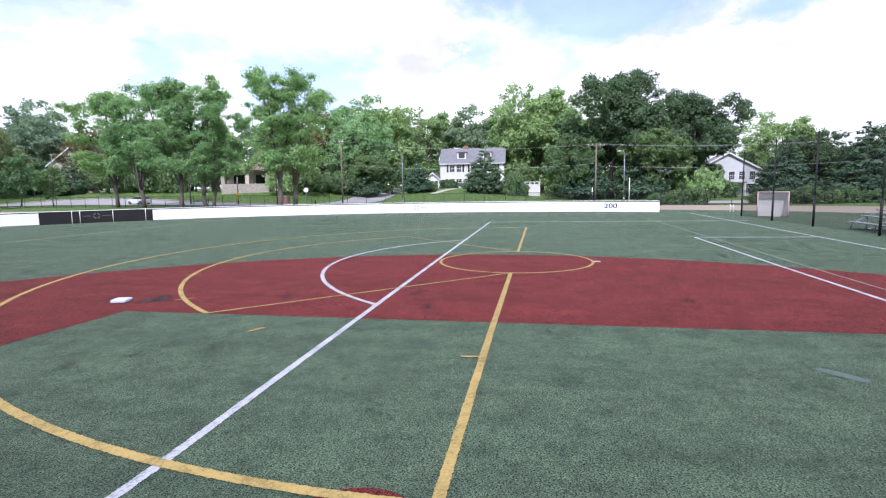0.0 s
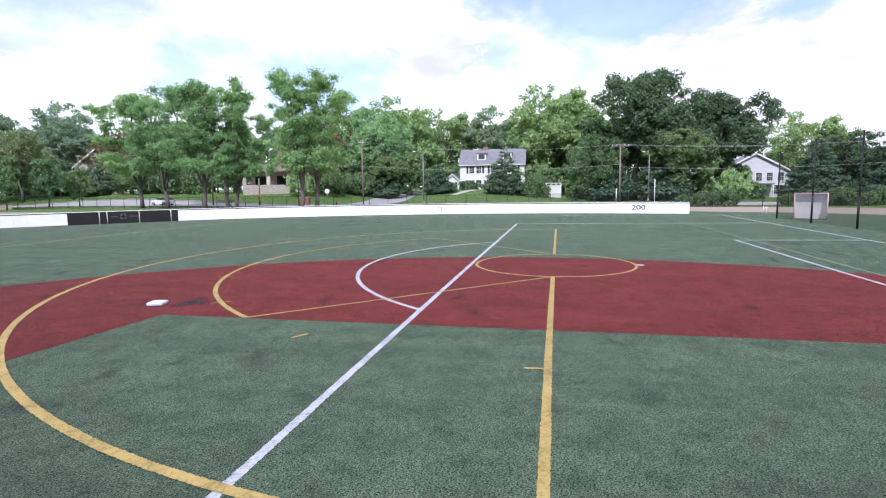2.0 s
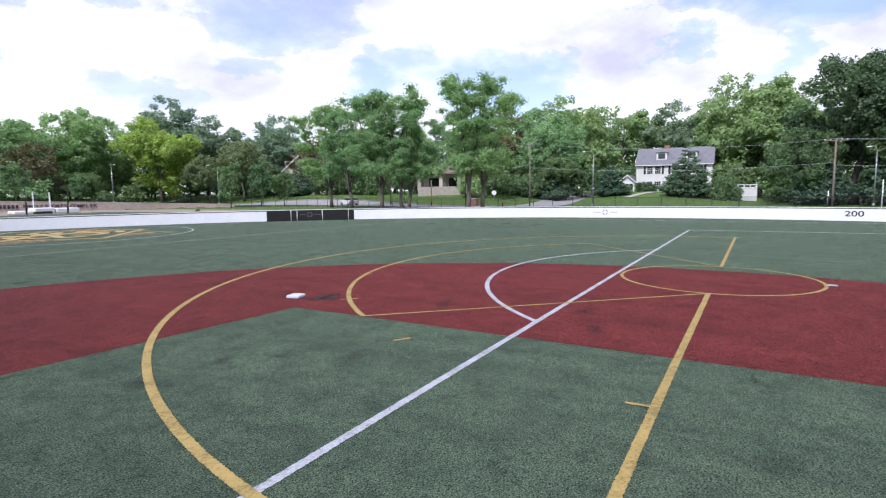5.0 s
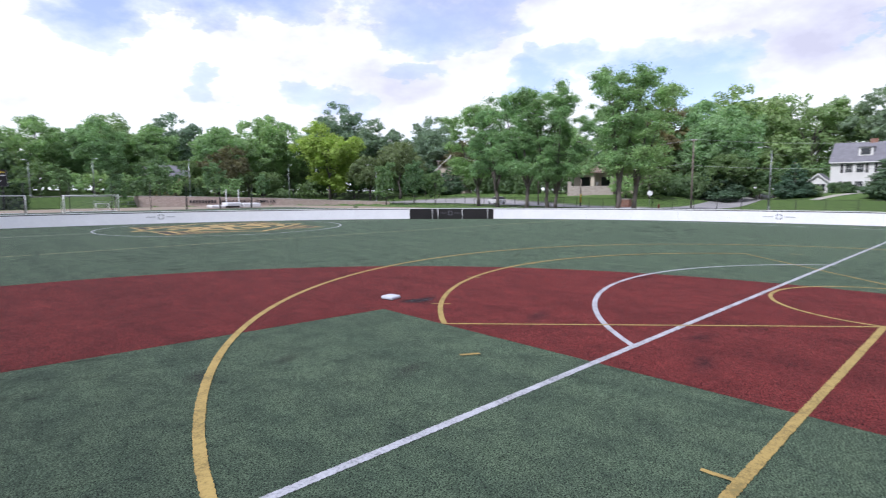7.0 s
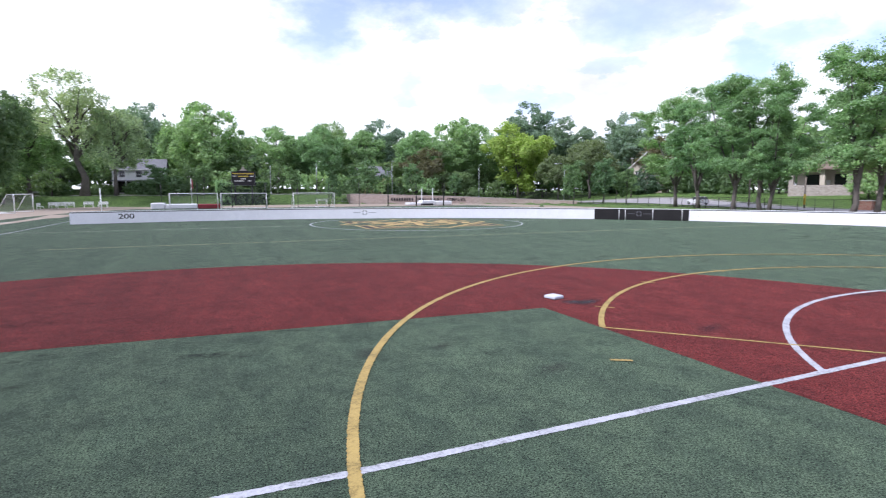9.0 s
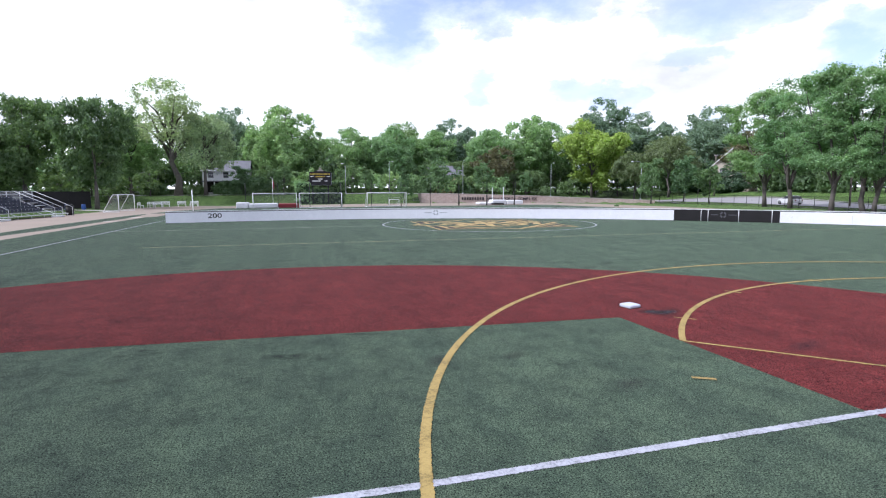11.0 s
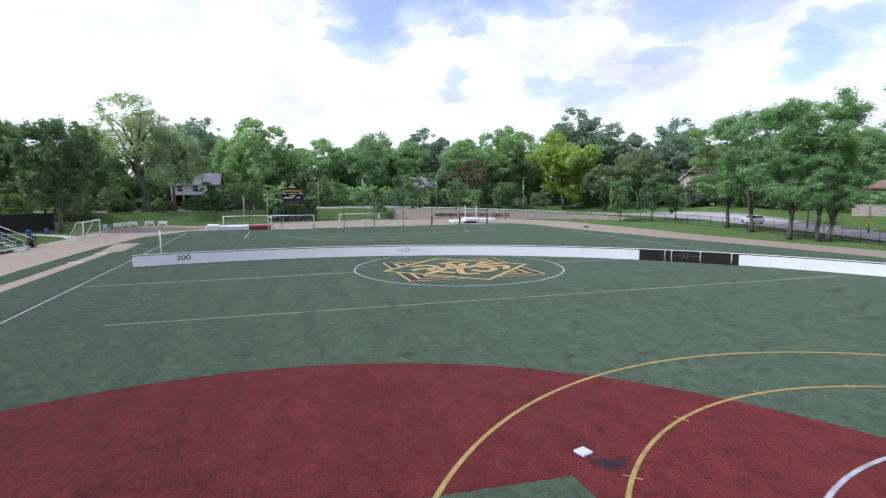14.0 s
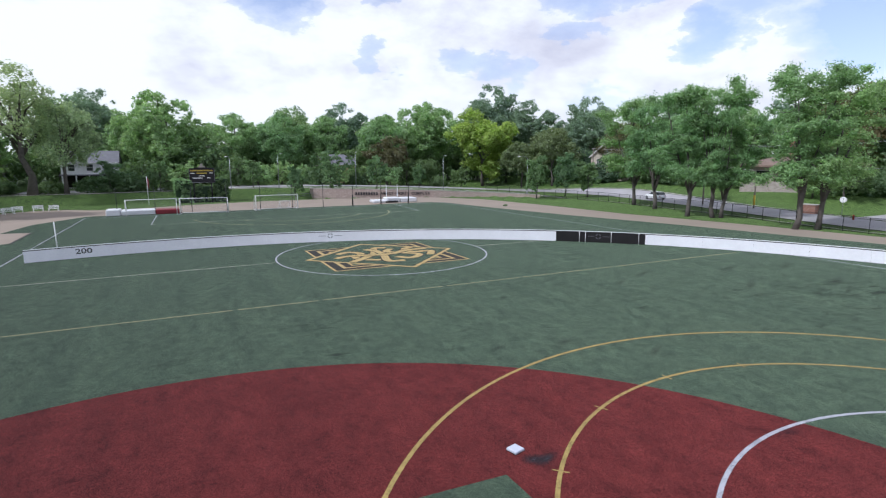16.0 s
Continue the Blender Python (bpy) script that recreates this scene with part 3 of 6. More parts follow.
def build_wall():
    root = thing("outfield_wall", pose(0, 0, 0), "low curved white padded outfield wall standing on turf", "wall")
    edges = [-2.6] + [1.0 + 3.55 * i for i in range(12)] + [40.8, 42.0, 44.4, 46.9, 48.1] + [51.2 + 3.75 * i for i in range(11)]
    edges = [e for e in edges if e < 91.0] + [91.3]
    edges = sorted(set(round(e, 2) for e in edges))
    for a, b in zip(edges, edges[1:]):
        if 40.75 < a < 48.05:
            continue
        wall_segment("panel", a + 0.002, b - 0.002, 5, M_WALL_WHITE, 0.02, WALL_H - 0.075, 0.05, "", root)
    wall_segment("top_rail", -2.6, 91.3, 90, M_WHITE_METAL, WALL_H, WALL_H + 0.05, 0.17, "white tube capping the wall", root, front=-0.05)
    wall_segment("backing", -2.6, 91.3, 90, M_BLACK_STEEL, 0.0, WALL_H - 0.006, 0.17, "dark frame behind the padding", root, front=-0.06)
    for a, b in ((40.8, 41.3), (41.3, 43.5), (43.5, 45.62), (45.62, 46.12), (46.12, 48.1)):
        wall_segment("banner", a + 0.03, b - 0.03, 5, M_VINYL_BLACK, 0.03, WALL_H - 0.01, 0.1, "black vinyl banner panel", root, front=0.01)
    for t in (41.3, 43.5, 45.62, 46.12):
        x, y = wall_xy(t)
        d = Vector((HOME.x - x, HOME.y - y)).normalized()
        part("banner_post", tube([(x + d.x * 0.04, y + d.y * 0.04, 0), (x + d.x * 0.04, y + d.y * 0.04, WALL_H + 0.06)], 0.03, 8), M_WHITE_METAL, root)
    return root


WALL = build_wall()


def wall_frame(theta, z, proud):
    """A pose on the wall's front face: x along it, to the right for a viewer at home, y up."""
    x, y = wall_xy(theta)
    x2, y2 = wall_xy(theta - 0.5)
    along = Vector((x2 - x, y2 - y, 0)).normalized()
    up = Vector((0, 0, 1))
    out = along.cross(up)
    m = Matrix((along, up, out)).transposed().to_4x4()
    m.translation = Vector((x, y, z)) + out * proud
    return m


def lettering(name, text, size, m, mat, parent, label="", extrude=0.004, stretch=1.0):
    cu = bpy.data.curves.new(name, "FONT")
    cu.body, cu.size, cu.align_x, cu.align_y, cu.extrude = text, size, "CENTER", "CENTER", extrude
    cu.offset = size * 0.012
    tmp = bpy.data.objects.new("tmp", cu)
    scene.collection.objects.link(tmp)
    me = bpy.data.meshes.new_from_object(tmp.evaluated_get(bpy.context.evaluated_depsgraph_get()))
    bpy.data.objects.remove(tmp)
    me.materials.clear()
    me.materials.append(mat)
    ob = new(name, me)
    ob.parent = parent
    ob.matrix_world = m @ Matrix.Diagonal((stretch, 1, 1, 1))
    return tagged(ob, label)


lettering("distance_number", "200", 0.62, wall_frame(1.5, 0.58, 0.006), M_INK, WALL, "dark number 200", stretch=1.35)
lettering("distance_number", "200", 0.62, wall_frame(87.45, 0.60, 0.006), M_INK, WALL, "dark number 200", stretch=1.35)


def wall_badge(theta, z, ink, parent):
    m = wall_frame(theta, z, 0.024)
    bm = bmesh.new()
    for k in range(4):
        a0 = k * math.pi / 2 + 0.2
        pts = [(r * math.cos(a), r * math.sin(a)) for r, aa in ((0.27, np.linspace(a0, a0 + 1.15, 7)), (0.16, np.linspace(a0 + 1.15, a0, 7))) for a in aa]
        bm.faces.new([bm.verts.new((x, y, 0)) for x, y in pts])
    for s in (-1, 1):
        add_box(bm, *sorted((s * 0.42, s * 1.15)), -0.03, 0.03, -0.002, 0.002)
    ob = part("badge", bm, ink, parent, "faint grey round badge between two bars")
    ob.matrix_world = m


wall_badge(19.0, 0.55, M_GREY_INK, WALL)
wall_badge(68.2, 0.62, M_GREY_INK, WALL)
wall_badge(44.56, 0.60, M_DIM_INK, WALL)

# ---- trees ----


def leaf_cloud(centres, radii, per, size, rng, squash=0.8, droop=0.0, wispy=0.0, ruffle=0.5):
    """Many small pointed leaves round the centres of clumps, three corners each."""
    vs = []
    for c, r in zip(centres, radii):
        n = max(8, int(per * (r ** 2)))
        d = rng.normal(size=(n, 3))
        d /= np.linalg.norm(d, axis=1)[:, None]
        rad = r * (0.40 + 0.66 * rng.uniform(0, 1, n) ** 0.6)
        if ruffle > 0.7:
            rad = r * np.minimum(np.abs(rng.normal(size=n)) * 0.60 + 0.10, 0.95 + 0.12 * rng.uniform(size=n))
        rad *= 1 + wispy * rng.uniform(-0.3, 0.6, n)
        p = np.asarray(c) + d * rad[:, None] * np.array([1, 1, squash])
        p[:, 2] -= droop * rng.uniform(0, 1, n) ** 2 * r
        nrm = d * 1.0 + rng.normal(size=(n, 3)) * ruffle + np.array([0, 0, 0.3])
        nrm /= np.linalg.norm(nrm, axis=1)[:, None]
        a = np.cross(nrm, rng.normal(size=(n, 3)))
        a /= np.linalg.norm(a, axis=1)[:, None]
        b = np.cross(nrm, a)
        s = size * rng.uniform(0.6, 1.35, n)[:, None]
        vs.append(np.stack([p - a * s * 0.8 - b * s * 0.55, p + a * s * 0.8 - b * s * 0.5, p + b * s * 0.85], 1))
    return np.concatenate(vs).reshape(-1, 3)


def leaf_mesh(name, v, mat):
    me = bpy.data.meshes.new(name)
    me.vertices.add(len(v))
    me.vertices.foreach_set("co", v.astype(np.float32).ravel())
    me.loops.add(len(v))
    me.loops.foreach_set("vertex_index", np.arange(len(v), dtype=np.int32))
    me.polygons.add(len(v) // 3)
    me.polygons.foreach_set("loop_start", np.arange(0, len(v), 3, dtype=np.int32))
    me.materials.append(mat)
    me.update(calc_edges=True)
    return me


def tree(name, seed, height, width, style, leaves, label, category="tree", detail=1.0, leaf=0.3, trunk=0.3, lean=0.0, base=None):
    """One tree at the origin. style: round, open (airy, limbs show), cone, willow, bush."""
    rng = np.random.RandomState(seed)
    root = thing(name, pose(0, 0, 0), label, category)
    h, w = height, width / 2
    centres, radii, limbs, leaders, side = [], [], [], [], []
    top = np.array([lean, 0, h])
    if style == "open":
        b = h * (base if base is not None else 0.3)
        leaders = []
        k = 4 if detail < 2 else 8
        for i in range(k):
            az = 2 * math.pi * (i + rng.uniform(-0.25, 0.25)) / k
            spread = w * rng.uniform(0.35, 0.62)
            tip = np.array([lean + spread * math.cos(az), spread * math.sin(az), h * rng.uniform(0.86, 1.0)])
            s0 = np.array([lean * 0.25, 0, b * rng.uniform(0.75, 1.15)])
            m0 = s0 * 0.5 + tip * 0.5 + np.array([spread * 0.12 * math.cos(az), spread * 0.12 * math.sin(az), -0.02 * h])
            leaders.append((s0, m0, tip))
            for j in range(int(13 * detail * 4 / k)):
                u = rng.uniform(0.10, 1.0)
                q = (1 - u) ** 2 * s0 + 2 * u * (1 - u) * m0 + u * u * tip
                reach = w * rng.uniform(0.12, 0.52) * (1.1 - 0.55 * u)
                a2 = az + rng.uniform(-1.9, 1.9)
                e = q + np.array([reach * math.cos(a2), reach * math.sin(a2), rng.uniform(-0.15, 0.05) * h * (1.2 - u)])
                e[2] = max(e[2], 6.2 + rng.uniform(0, 1.5))
                side.append((q, e))
                for f in (0.55, 0.78, 0.95, 1.08):
                    if rng.uniform() < 0.1:
                        continue
                    centres.append(q * (1 - f) + e * f + rng.normal(size=3) * np.array([0.5, 0.5, 0.35]))
                    radii.append(rng.uniform(0.42, 1.08) * width / 14 * (0.75 + 0.35 * f))
            for _ in range(6):
                centres.append(tip + rng.normal(size=3) * np.array([1.1, 1.1, 0.6]) - np.array([0, 0, 0.8]))
                radii.append(rng.uniform(0.9, 1.5))
    elif style in ("round", "willow"):
        b = h * (base if base is not None else {"round": 0.07, "open": 0.36, "willow": 0.25}[style])
        mid = b + (h - b) * 0.48
        n = int({"round": 230, "open": 62, "willow": 120}[style] * detail * max(0.6, width / 12))
        lobes = []
        n_lobes = 22
        for i in range(n_lobes):
            d = rng.normal(size=3)
            d[2] = d[2] * 0.9 + 0.15
            d /= np.linalg.norm(d)
            rr = rng.uniform(0.40, 0.84)
            up = (h - mid) if d[2] > 0 else (mid - b)
            lobes.append((np.array([d[0] * w * rr + lean * (mid / h), d[1] * w * rr, mid + d[2] * up * rr * 0.9]), w * rng.uniform(0.26, 0.46)))
        lobes.append((np.array([0, 0, mid]), w * 0.55))
        while len(centres) < n:
            lc, lr = lobes[rng.randint(len(lobes))]
            d = rng.normal(size=3) + (lc - np.array([0, 0, mid])) / w * 0.8
            d /= np.linalg.norm(d)
            p = lc + d * lr * rng.uniform(0.55, 1.08) * np.array([1, 1, 0.8])
            if p[2] < b * 0.8:
                continue
            centres.append(p)
            radii.append(rng.uniform(0.030, 0.078) * width)
        limb_n = 9 if style == "round" else 14
        forks = rng.choice(len(centres), min(limb_n, len(centres)), replace=False)
        limbs = [centres[i] for i in forks]
    elif style == "cone":
        b = h * (base if base is not None else 0.06)
        rows = int(13 * detail) + 4
        for i in range(rows):
            u = i / (rows - 1)
            z = b + (h - b) * u
            rad = (w * (1 - u) ** 0.85 + 0.08) * min(1.0, 0.55 + 3.0 * u)
            m = max(2, int(10 * (1 - u) + 2))
            for k in range(m):
                a = 2 * math.pi * (k + rng.uniform(0, 0.8)) / m
                rr = rad * rng.uniform(0.55, 0.98)
                centres.append(np.array([rr * math.cos(a), rr * math.sin(a), z - 0.12 * rad + rng.uniform(-0.2, 0.2)]))
                radii.append(max(0.25, 0.30 * rad + 0.12))
    else:
        for _ in range(int(26 * detail)):
            d = rng.normal(size=3)
            d /= np.linalg.norm(d)
            p = np.array([d[0] * w, d[1] * w, 0.46 * h + d[2] * 0.42 * h]) * np.array([0.8, 0.8, 1])
            centres.append(p)
            radii.append(rng.uniform(0.16, 0.26) * min(width, height * 1.4))
    size = leaf * 0.82
    per = {"round": 46, "open": 44, "willow": 34, "cone": 70, "bush": 60}[style] * (0.3 / leaf) ** 2 * 1.45
    v = leaf_cloud(centres, radii, per, size, rng, {"cone": 0.5, "open": 0.6, "round": 0.72}.get(style, 0.75), 1.6 if style == "willow" else 0.25, 0.5 if style in ("open", "willow") else 0.3, 0.8 if style in ("open", "willow") else 0.45)
    crown = new("crown", leaf_mesh("crown", v, leaves))
    crown.parent = root
    if style != "bush":
        bm = bmesh.new()
        wob = rng.normal(size=(6, 2)) * (0.004 if style == "open" else 0.012) * h
        wob[0] = 0
        stem = h * (0.95 if style == "cone" else 0.40 if style == "open" else 0.72)
        spts, srad = [], []
        for i in range(6):
            u = i / 5
            spts.append((wob[i][0] + lean * u * 0.72, wob[i][1], u * stem))
            srad.append(trunk * (1.35 if i == 0 else 1 - 0.8 * u))
        add_tube(bm, spts, [r * (1.0 if style != "open" else (1.25 if k == 0 else 1.0 - 0.06 * k) / (1.35 if k == 0 else 1 - 0.16 * k)) for k, r in enumerate(srad)], 8)
        for s0, m0, tip in leaders:
            add_tube(bm, [(1 - u) ** 2 * s0 + 2 * u * (1 - u) * m0 + u * u * tip for u in np.linspace(0, 1, 6)], [trunk * (0.62 - 0.56 * u) for u in np.linspace(0, 1, 6)], 7)
        for q, e in side:
            add_tube(bm, [q, q * 0.5 + e * 0.5 + np.array([0, 0, 0.25]), e], [trunk * 0.17, trunk * 0.11, trunk * 0.04], 5)
        for p in limbs:
            u = rng.uniform(0.38, 0.72)
            k = min(4, int(u * 5))
            s0 = Vector(spts[k]).lerp(Vector(spts[k + 1]), u * 5 - k)
            e = Vector(p)
            if e.z < s0.z - 1:
                s0 = Vector(spts[1]).lerp(Vector(spts[2]), 0.5)
            m1 = s0.lerp(e, 0.5) + Vector((0, 0, 0.06 * h))
            add_tube(bm, [s0, m1, e], [trunk * 0.42, trunk * 0.25, trunk * 0.07], 6)
        part("trunk", bm, M_BARK, root)
    return root


def place(proto, x, y, rz=0.0, s=1.0, sz=None, label="", group="", z=None):
    gz = float(ground_z(x, y)) if z is None else z
    m = pose(x, y, gz - 0.05, 0, 0, rz) @ Matrix.Diagonal((s, s, sz or s, 1))
    ob = copy_thing(proto, m)
    tagged(ob, label, group=group)
    return ob


def settle(proto, x, y, rz=0.0, s=1.0, sz=None):
    """Moves the first one of a kind to its own place."""
    proto.matrix_world = pose(x, y, float(ground_z(x, y)) - 0.05, 0, 0, rz) @ Matrix.Diagonal((s, s, sz or s, 1))
    return proto


# honey locusts on the verge between the fence and the road
LOCUST = "tall airy honey locust with a grey trunk on the verge"
locusts = [tree("locust_tree", 11 + i, 18.9, w * 0.97, "open", LEAF_LOCUST, LOCUST, detail=1.35, leaf=0.155, trunk=0.32, lean=l, base=b)
           for i, (w, l, b) in enumerate(((15.5, -0.8, 0.22), (16, 1.0, 0.20), (14, 1.6, 0.24)))]
settle(locusts[0], 56.5, 81.3, 20, 1.0)
settle(locusts[1], 53.8, 74.2, 100, 0.97)
settle(locusts[2], 47.6, 48.2, 250, 0.95)
place(locusts[0], 49.0, 64.0, 200, 0.98, group="locusts on the verge")
place(locusts[2], 50.2, 60.9, 60, 1.0, group="locusts on the verge")
place(locusts[1], 51.0, 60.2, 300, 0.8, group="locusts on the verge")
place(locusts[0], 49.7, 46.9, 130, 0.93, group="locusts on the verge")

# oak and its neighbours beyond the road
oak = tree("oak_tree", 31, 24, 20, "round", LEAF_OAK, "massive dark green oak with a dense crown", detail=2.4, leaf=0.31, trunk=0.6, base=0.10)
settle(oak, 82, 1.5, 0, 0.98)
place(oak, 82, -12.5, 120, 0.84, label="dark green oak with a ragged crown beside a larger one")


maple = tree("maple_tree", 41, 20, 16, "round", LEAF_GREEN, "full green maple behind the houses", detail=1.5, leaf=0.30, trunk=0.4)
bright = tree("linden_tree", 47, 20, 17, "round", LEAF_BRIGHT, "bright yellow-green linden with a full crown", detail=1.8, leaf=0.30, trunk=0.35)
ylw = tree("ash_tree", 53, 20, 16, "round", LEAF_YELLOW, "light green ash with a broad crown", detail=1.4, leaf=0.30, trunk=0.4)
dark = tree("shade_tree", 59, 20, 17, "round", LEAF_DARK, "dark green tree with a heavy low crown", detail=1.4, leaf=0.31, trunk=0.45, base=0.08)
blue = tree("spruce_like_tree", 61, 20, 15, "round", LEAF_BLUE, "blue-green tree with a tall rounded crown", detail=1.3, leaf=0.31, trunk=0.4)
russet = tree("plum_tree", 67, 13, 12, "round", LEAF_RED, "russet-leaved tree among green ones", detail=1.4, leaf=0.34, trunk=0.3)
spruce = tree("spruce_tree", 71, 10, 7.5, "cone", LEAF_SPRUCE, "dark spruce with drooping boughs", detail=1.0, leaf=0.26, trunk=0.2)
young = tree("young_tree", 73, 8, 5.0, "round", LEAF_YOUNG, "young street tree with a dense oval crown", detail=2.8, leaf=0.21, trunk=0.1, base=0.12)
tall_willow = tree("willow_tree", 78, 28, 16, "willow", LEAF_WILLOW, "tall pale willow with an airy crown over a bare trunk", detail=1.7, leaf=0.24, trunk=0.62, base=0.36, lean=-2.5)
willow = tree("willow_tree", 79, 20, 15.5, "willow", LEAF_WILLOW, "pale willow with thin drooping foliage low to the ground", detail=2.3, leaf=0.28, trunk=0.4, base=0.14)
bush = tree("shrub", 83, 2.2, 3.4, "bush", LEAF_DARK, "clipped dark green shrub", "shrub", detail=1.0, leaf=0.17)

olive = tree("street_tree", 87, 18, 16.5, "round", LEAF_OLIVE, "olive-brown street tree with a spreading crown by the road", detail=1.2, leaf=0.3, trunk=0.3, base=0.27)
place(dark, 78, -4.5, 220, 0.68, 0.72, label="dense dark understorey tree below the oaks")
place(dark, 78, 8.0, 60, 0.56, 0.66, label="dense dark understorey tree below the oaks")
settle(olive, 76, 129.5, 0, 0.88)
place(olive, 72, 138, 140, 0.8, label="olive-brown street tree in partial shade")
# beyond the road, behind and beside the houses
settle(maple, 100, 55, 0, 1.0)
settle(ylw, 130, 46, 40, 1.25)
settle(bright, 67, 151, 75, 1.22, 1.16)
settle(dark, 94, 52, 0, 0.55)
settle(blue, 132, 33, 0, 1.2)
settle(russet, 92, 120, 0, 1.1)
settle(spruce, 96, 26, 0, 1.32, 1.0)
settle(tall_willow, -40.2, 138.6, 0, 1.18, 0.90)
settle(willow, -35.0, 140.8, 0, 0.95, 1.0)
settle(young, 14.6, 127, 0, 1.0)
settle(bush, 96, 38, 0, 1.0)
ROWS = [
    # proto, x, y, turn, scale
    (maple, 112, 66, 50, 1.15), (maple, 126, 62, 10, 1.2), (ylw, 128, 58, 110, 1.15), (ylw, 126, 16, 20, 1.25), (ylw, 122, 8, 200, 1.05),
    (maple, 130, 24, 70, 1.0), (dark, 118, 4, 100, 0.9), (ylw, 124, 14, 300, 1.1),
    (dark, 104, 84, 10, 0.9), (maple, 106, 96, 100, 0.95), (dark, 96, 104, 200, 0.8), (maple, 104, 112, 20, 1.0), (blue, 96, 138, 100, 0.86),
    (blue, 104, 148, 0, 1.1), (dark, 92, 132, 50, 0.85), (dark, 86, 150, 120, 0.9), (maple, 120, 120, 200, 1.1), (russet, 98, 126, 90, 1.25),
    (russet, 108, 72, 0, 1.5), (maple, 118, 84, 0, 1.1),
    (ylw, 104, -34.5, 30, 0.74), (dark, 96, -38, 0, 0.7),
    (dark, 50, -52, 20, 0.9), (dark, 104, -30, 50, 0.55),
    # far end
    (maple, 40, 166, 0, 1.0), (maple, 54, 168, 120, 1.3), (dark, 30, 162, 0, 0.95), (dark, 20, 160, 90, 0.85), (maple, 10, 164, 40, 0.95),
    (maple, 0, 168, 200, 0.95), (dark, -8, 170, 20, 0.95), (maple, -17, 160, 300, 1.2), (maple, -24, 168, 60, 0.95), (blue, -34, 178, 0, 1.0),
    (maple, 64, 176, 20, 1.25), (blue, 80, 172, 90, 1.15), (blue, 88, 178, 190, 1.35), (dark, 74, 166, 140, 0.9), (russet, 37, 152, 60, 1.0),
    (dark, 46, 150, 10, 0.78), (dark, 86, 158, 30, 1.1), (blue, 94, 164, 70, 1.1), (maple, 26, 176, 10, 0.98), (dark, 52, 156, 200, 0.8),
    (ylw, 16, 178, 20, 0.9), (blue, 34, 182, 60, 1.0), (ylw, -40, 186, 20, 1.0), (maple, 46, 182, 80, 1.1),
    # left
    (maple, -52, 150, 0, 1.0),
    (dark, -58, 138, 200, 0.9), (dark, -72, 128, 30, 0.95), (dark, -36, 160, 60, 0.75), (dark, -82, 104, 10, 1.0), (dark, -74, 90, 100, 0.8),
]
for proto, x, y, rz, s in ROWS:
    place(proto, x, y, rz, s)
for x, y, rz, s, sz in ((-47.5, 111.9, 40, 1.35, 1.92), (-60, 118, 140, 1.65, 2.0), (-73, 113, 10, 1.75, 2.1)):
    place(dark, x, y, rz, s, sz, label="tall dark shade tree with a heavy crown behind the stand")
# woods closing the view behind the houses
wood = tree("wood_tree", 91, 20, 17, "round", LEAF_GREEN, "leafy tree in a belt of woods behind the houses", detail=0.6, leaf=0.64, trunk=0.4, base=0.03)
wood2 = tree("wood_tree", 92, 20, 18, "round", LEAF_DARK, "dark leafy tree in a belt of woods behind the houses", detail=0.6, leaf=0.64, trunk=0.4, base=0.03)
wood3 = tree("wood_tree", 93, 20, 16, "round", LEAF_YELLOW, "pale green tree in a belt of woods behind the houses", detail=0.6, leaf=0.64, trunk=0.4, base=0.03)
wood4 = tree("wood_tree", 94, 20, 16, "round", LEAF_BLUE, "blue-green tree in a belt of woods behind the houses", detail=0.6, leaf=0.64, trunk=0.4, base=0.03)
# the oak's darker leaves put the shade on these pines into their colour
pine = tree("pine_tree", 97, 17, 12, "round", LEAF_OAK, "tall pine with ragged layered boughs, darkened to stand for shade", detail=1.3, leaf=0.31, trunk=0.3, base=0.05)
settle(pine, 72, -27, 0, 0.80, 0.76)
for x, y, rz, s in ((82, -33, 90, 0.86), (68, -35, 200, 1.0), (60, -46, 100, 1.2), (76, -32, 300, 0.78)):
    place(pine, x, y, rz, s)
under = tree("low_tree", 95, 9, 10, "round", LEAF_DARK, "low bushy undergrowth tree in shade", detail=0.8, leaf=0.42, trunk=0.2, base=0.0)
under2 = tree("low_tree", 96, 8, 9, "round", LEAF_GREEN, "low bushy green undergrowth tree", detail=0.8, leaf=0.40, trunk=0.2, base=0.0)
settle(wood, 147, 12), settle(wood2, 140, 70), settle(wood3, 30, 190), settle(wood4, 60, 192), settle(under, 90, 100), settle(under2, 122, 40)
rng = np.random.RandomState(5)
BELT = curve_through([(60, -75), (95, -62), (128, -45), (140, -10), (146, 30), (142, 80), (132, 125), (118, 165), (85, 192), (40, 198), (-10, 195), (-50, 188), (-85, 165), (-100, 130), (-98, 95), (-95, 50)], 8.0)
for i, (x, y) in enumerate(BELT):
    proto = (wood, wood2, wood3, wood4, wood, wood2)[rng.randint(6)]
    place(proto, x + rng.uniform(-4, 4), y + rng.uniform(-4, 4), rng.uniform(0, 360), rng.uniform(0.9, 1.2) * (0.85 if y > 150 else 0.5 if y < -20 else 1.0))
UNDER = curve_through([(85, -45), (112, -30), (122, -5), (126, 25), (124, 60), (112, 90), (104, 120), (100, 150), (80, 168), (40, 172), (0, 172), (-40, 172), (-62, 150), (-72, 120), (-84, 100)], 4.5)
for i, (x, y) in enumerate(UNDER):
    place((under, under2, under)[i % 3], x + rng.uniform(-3, 3), y + rng.uniform(-3, 3), rng.uniform(0, 360), rng.uniform(0.75, 1.25))
BELT2 = curve_through([(62, -60), (90, -50), (116, -32), (128, -6)], 7.0)
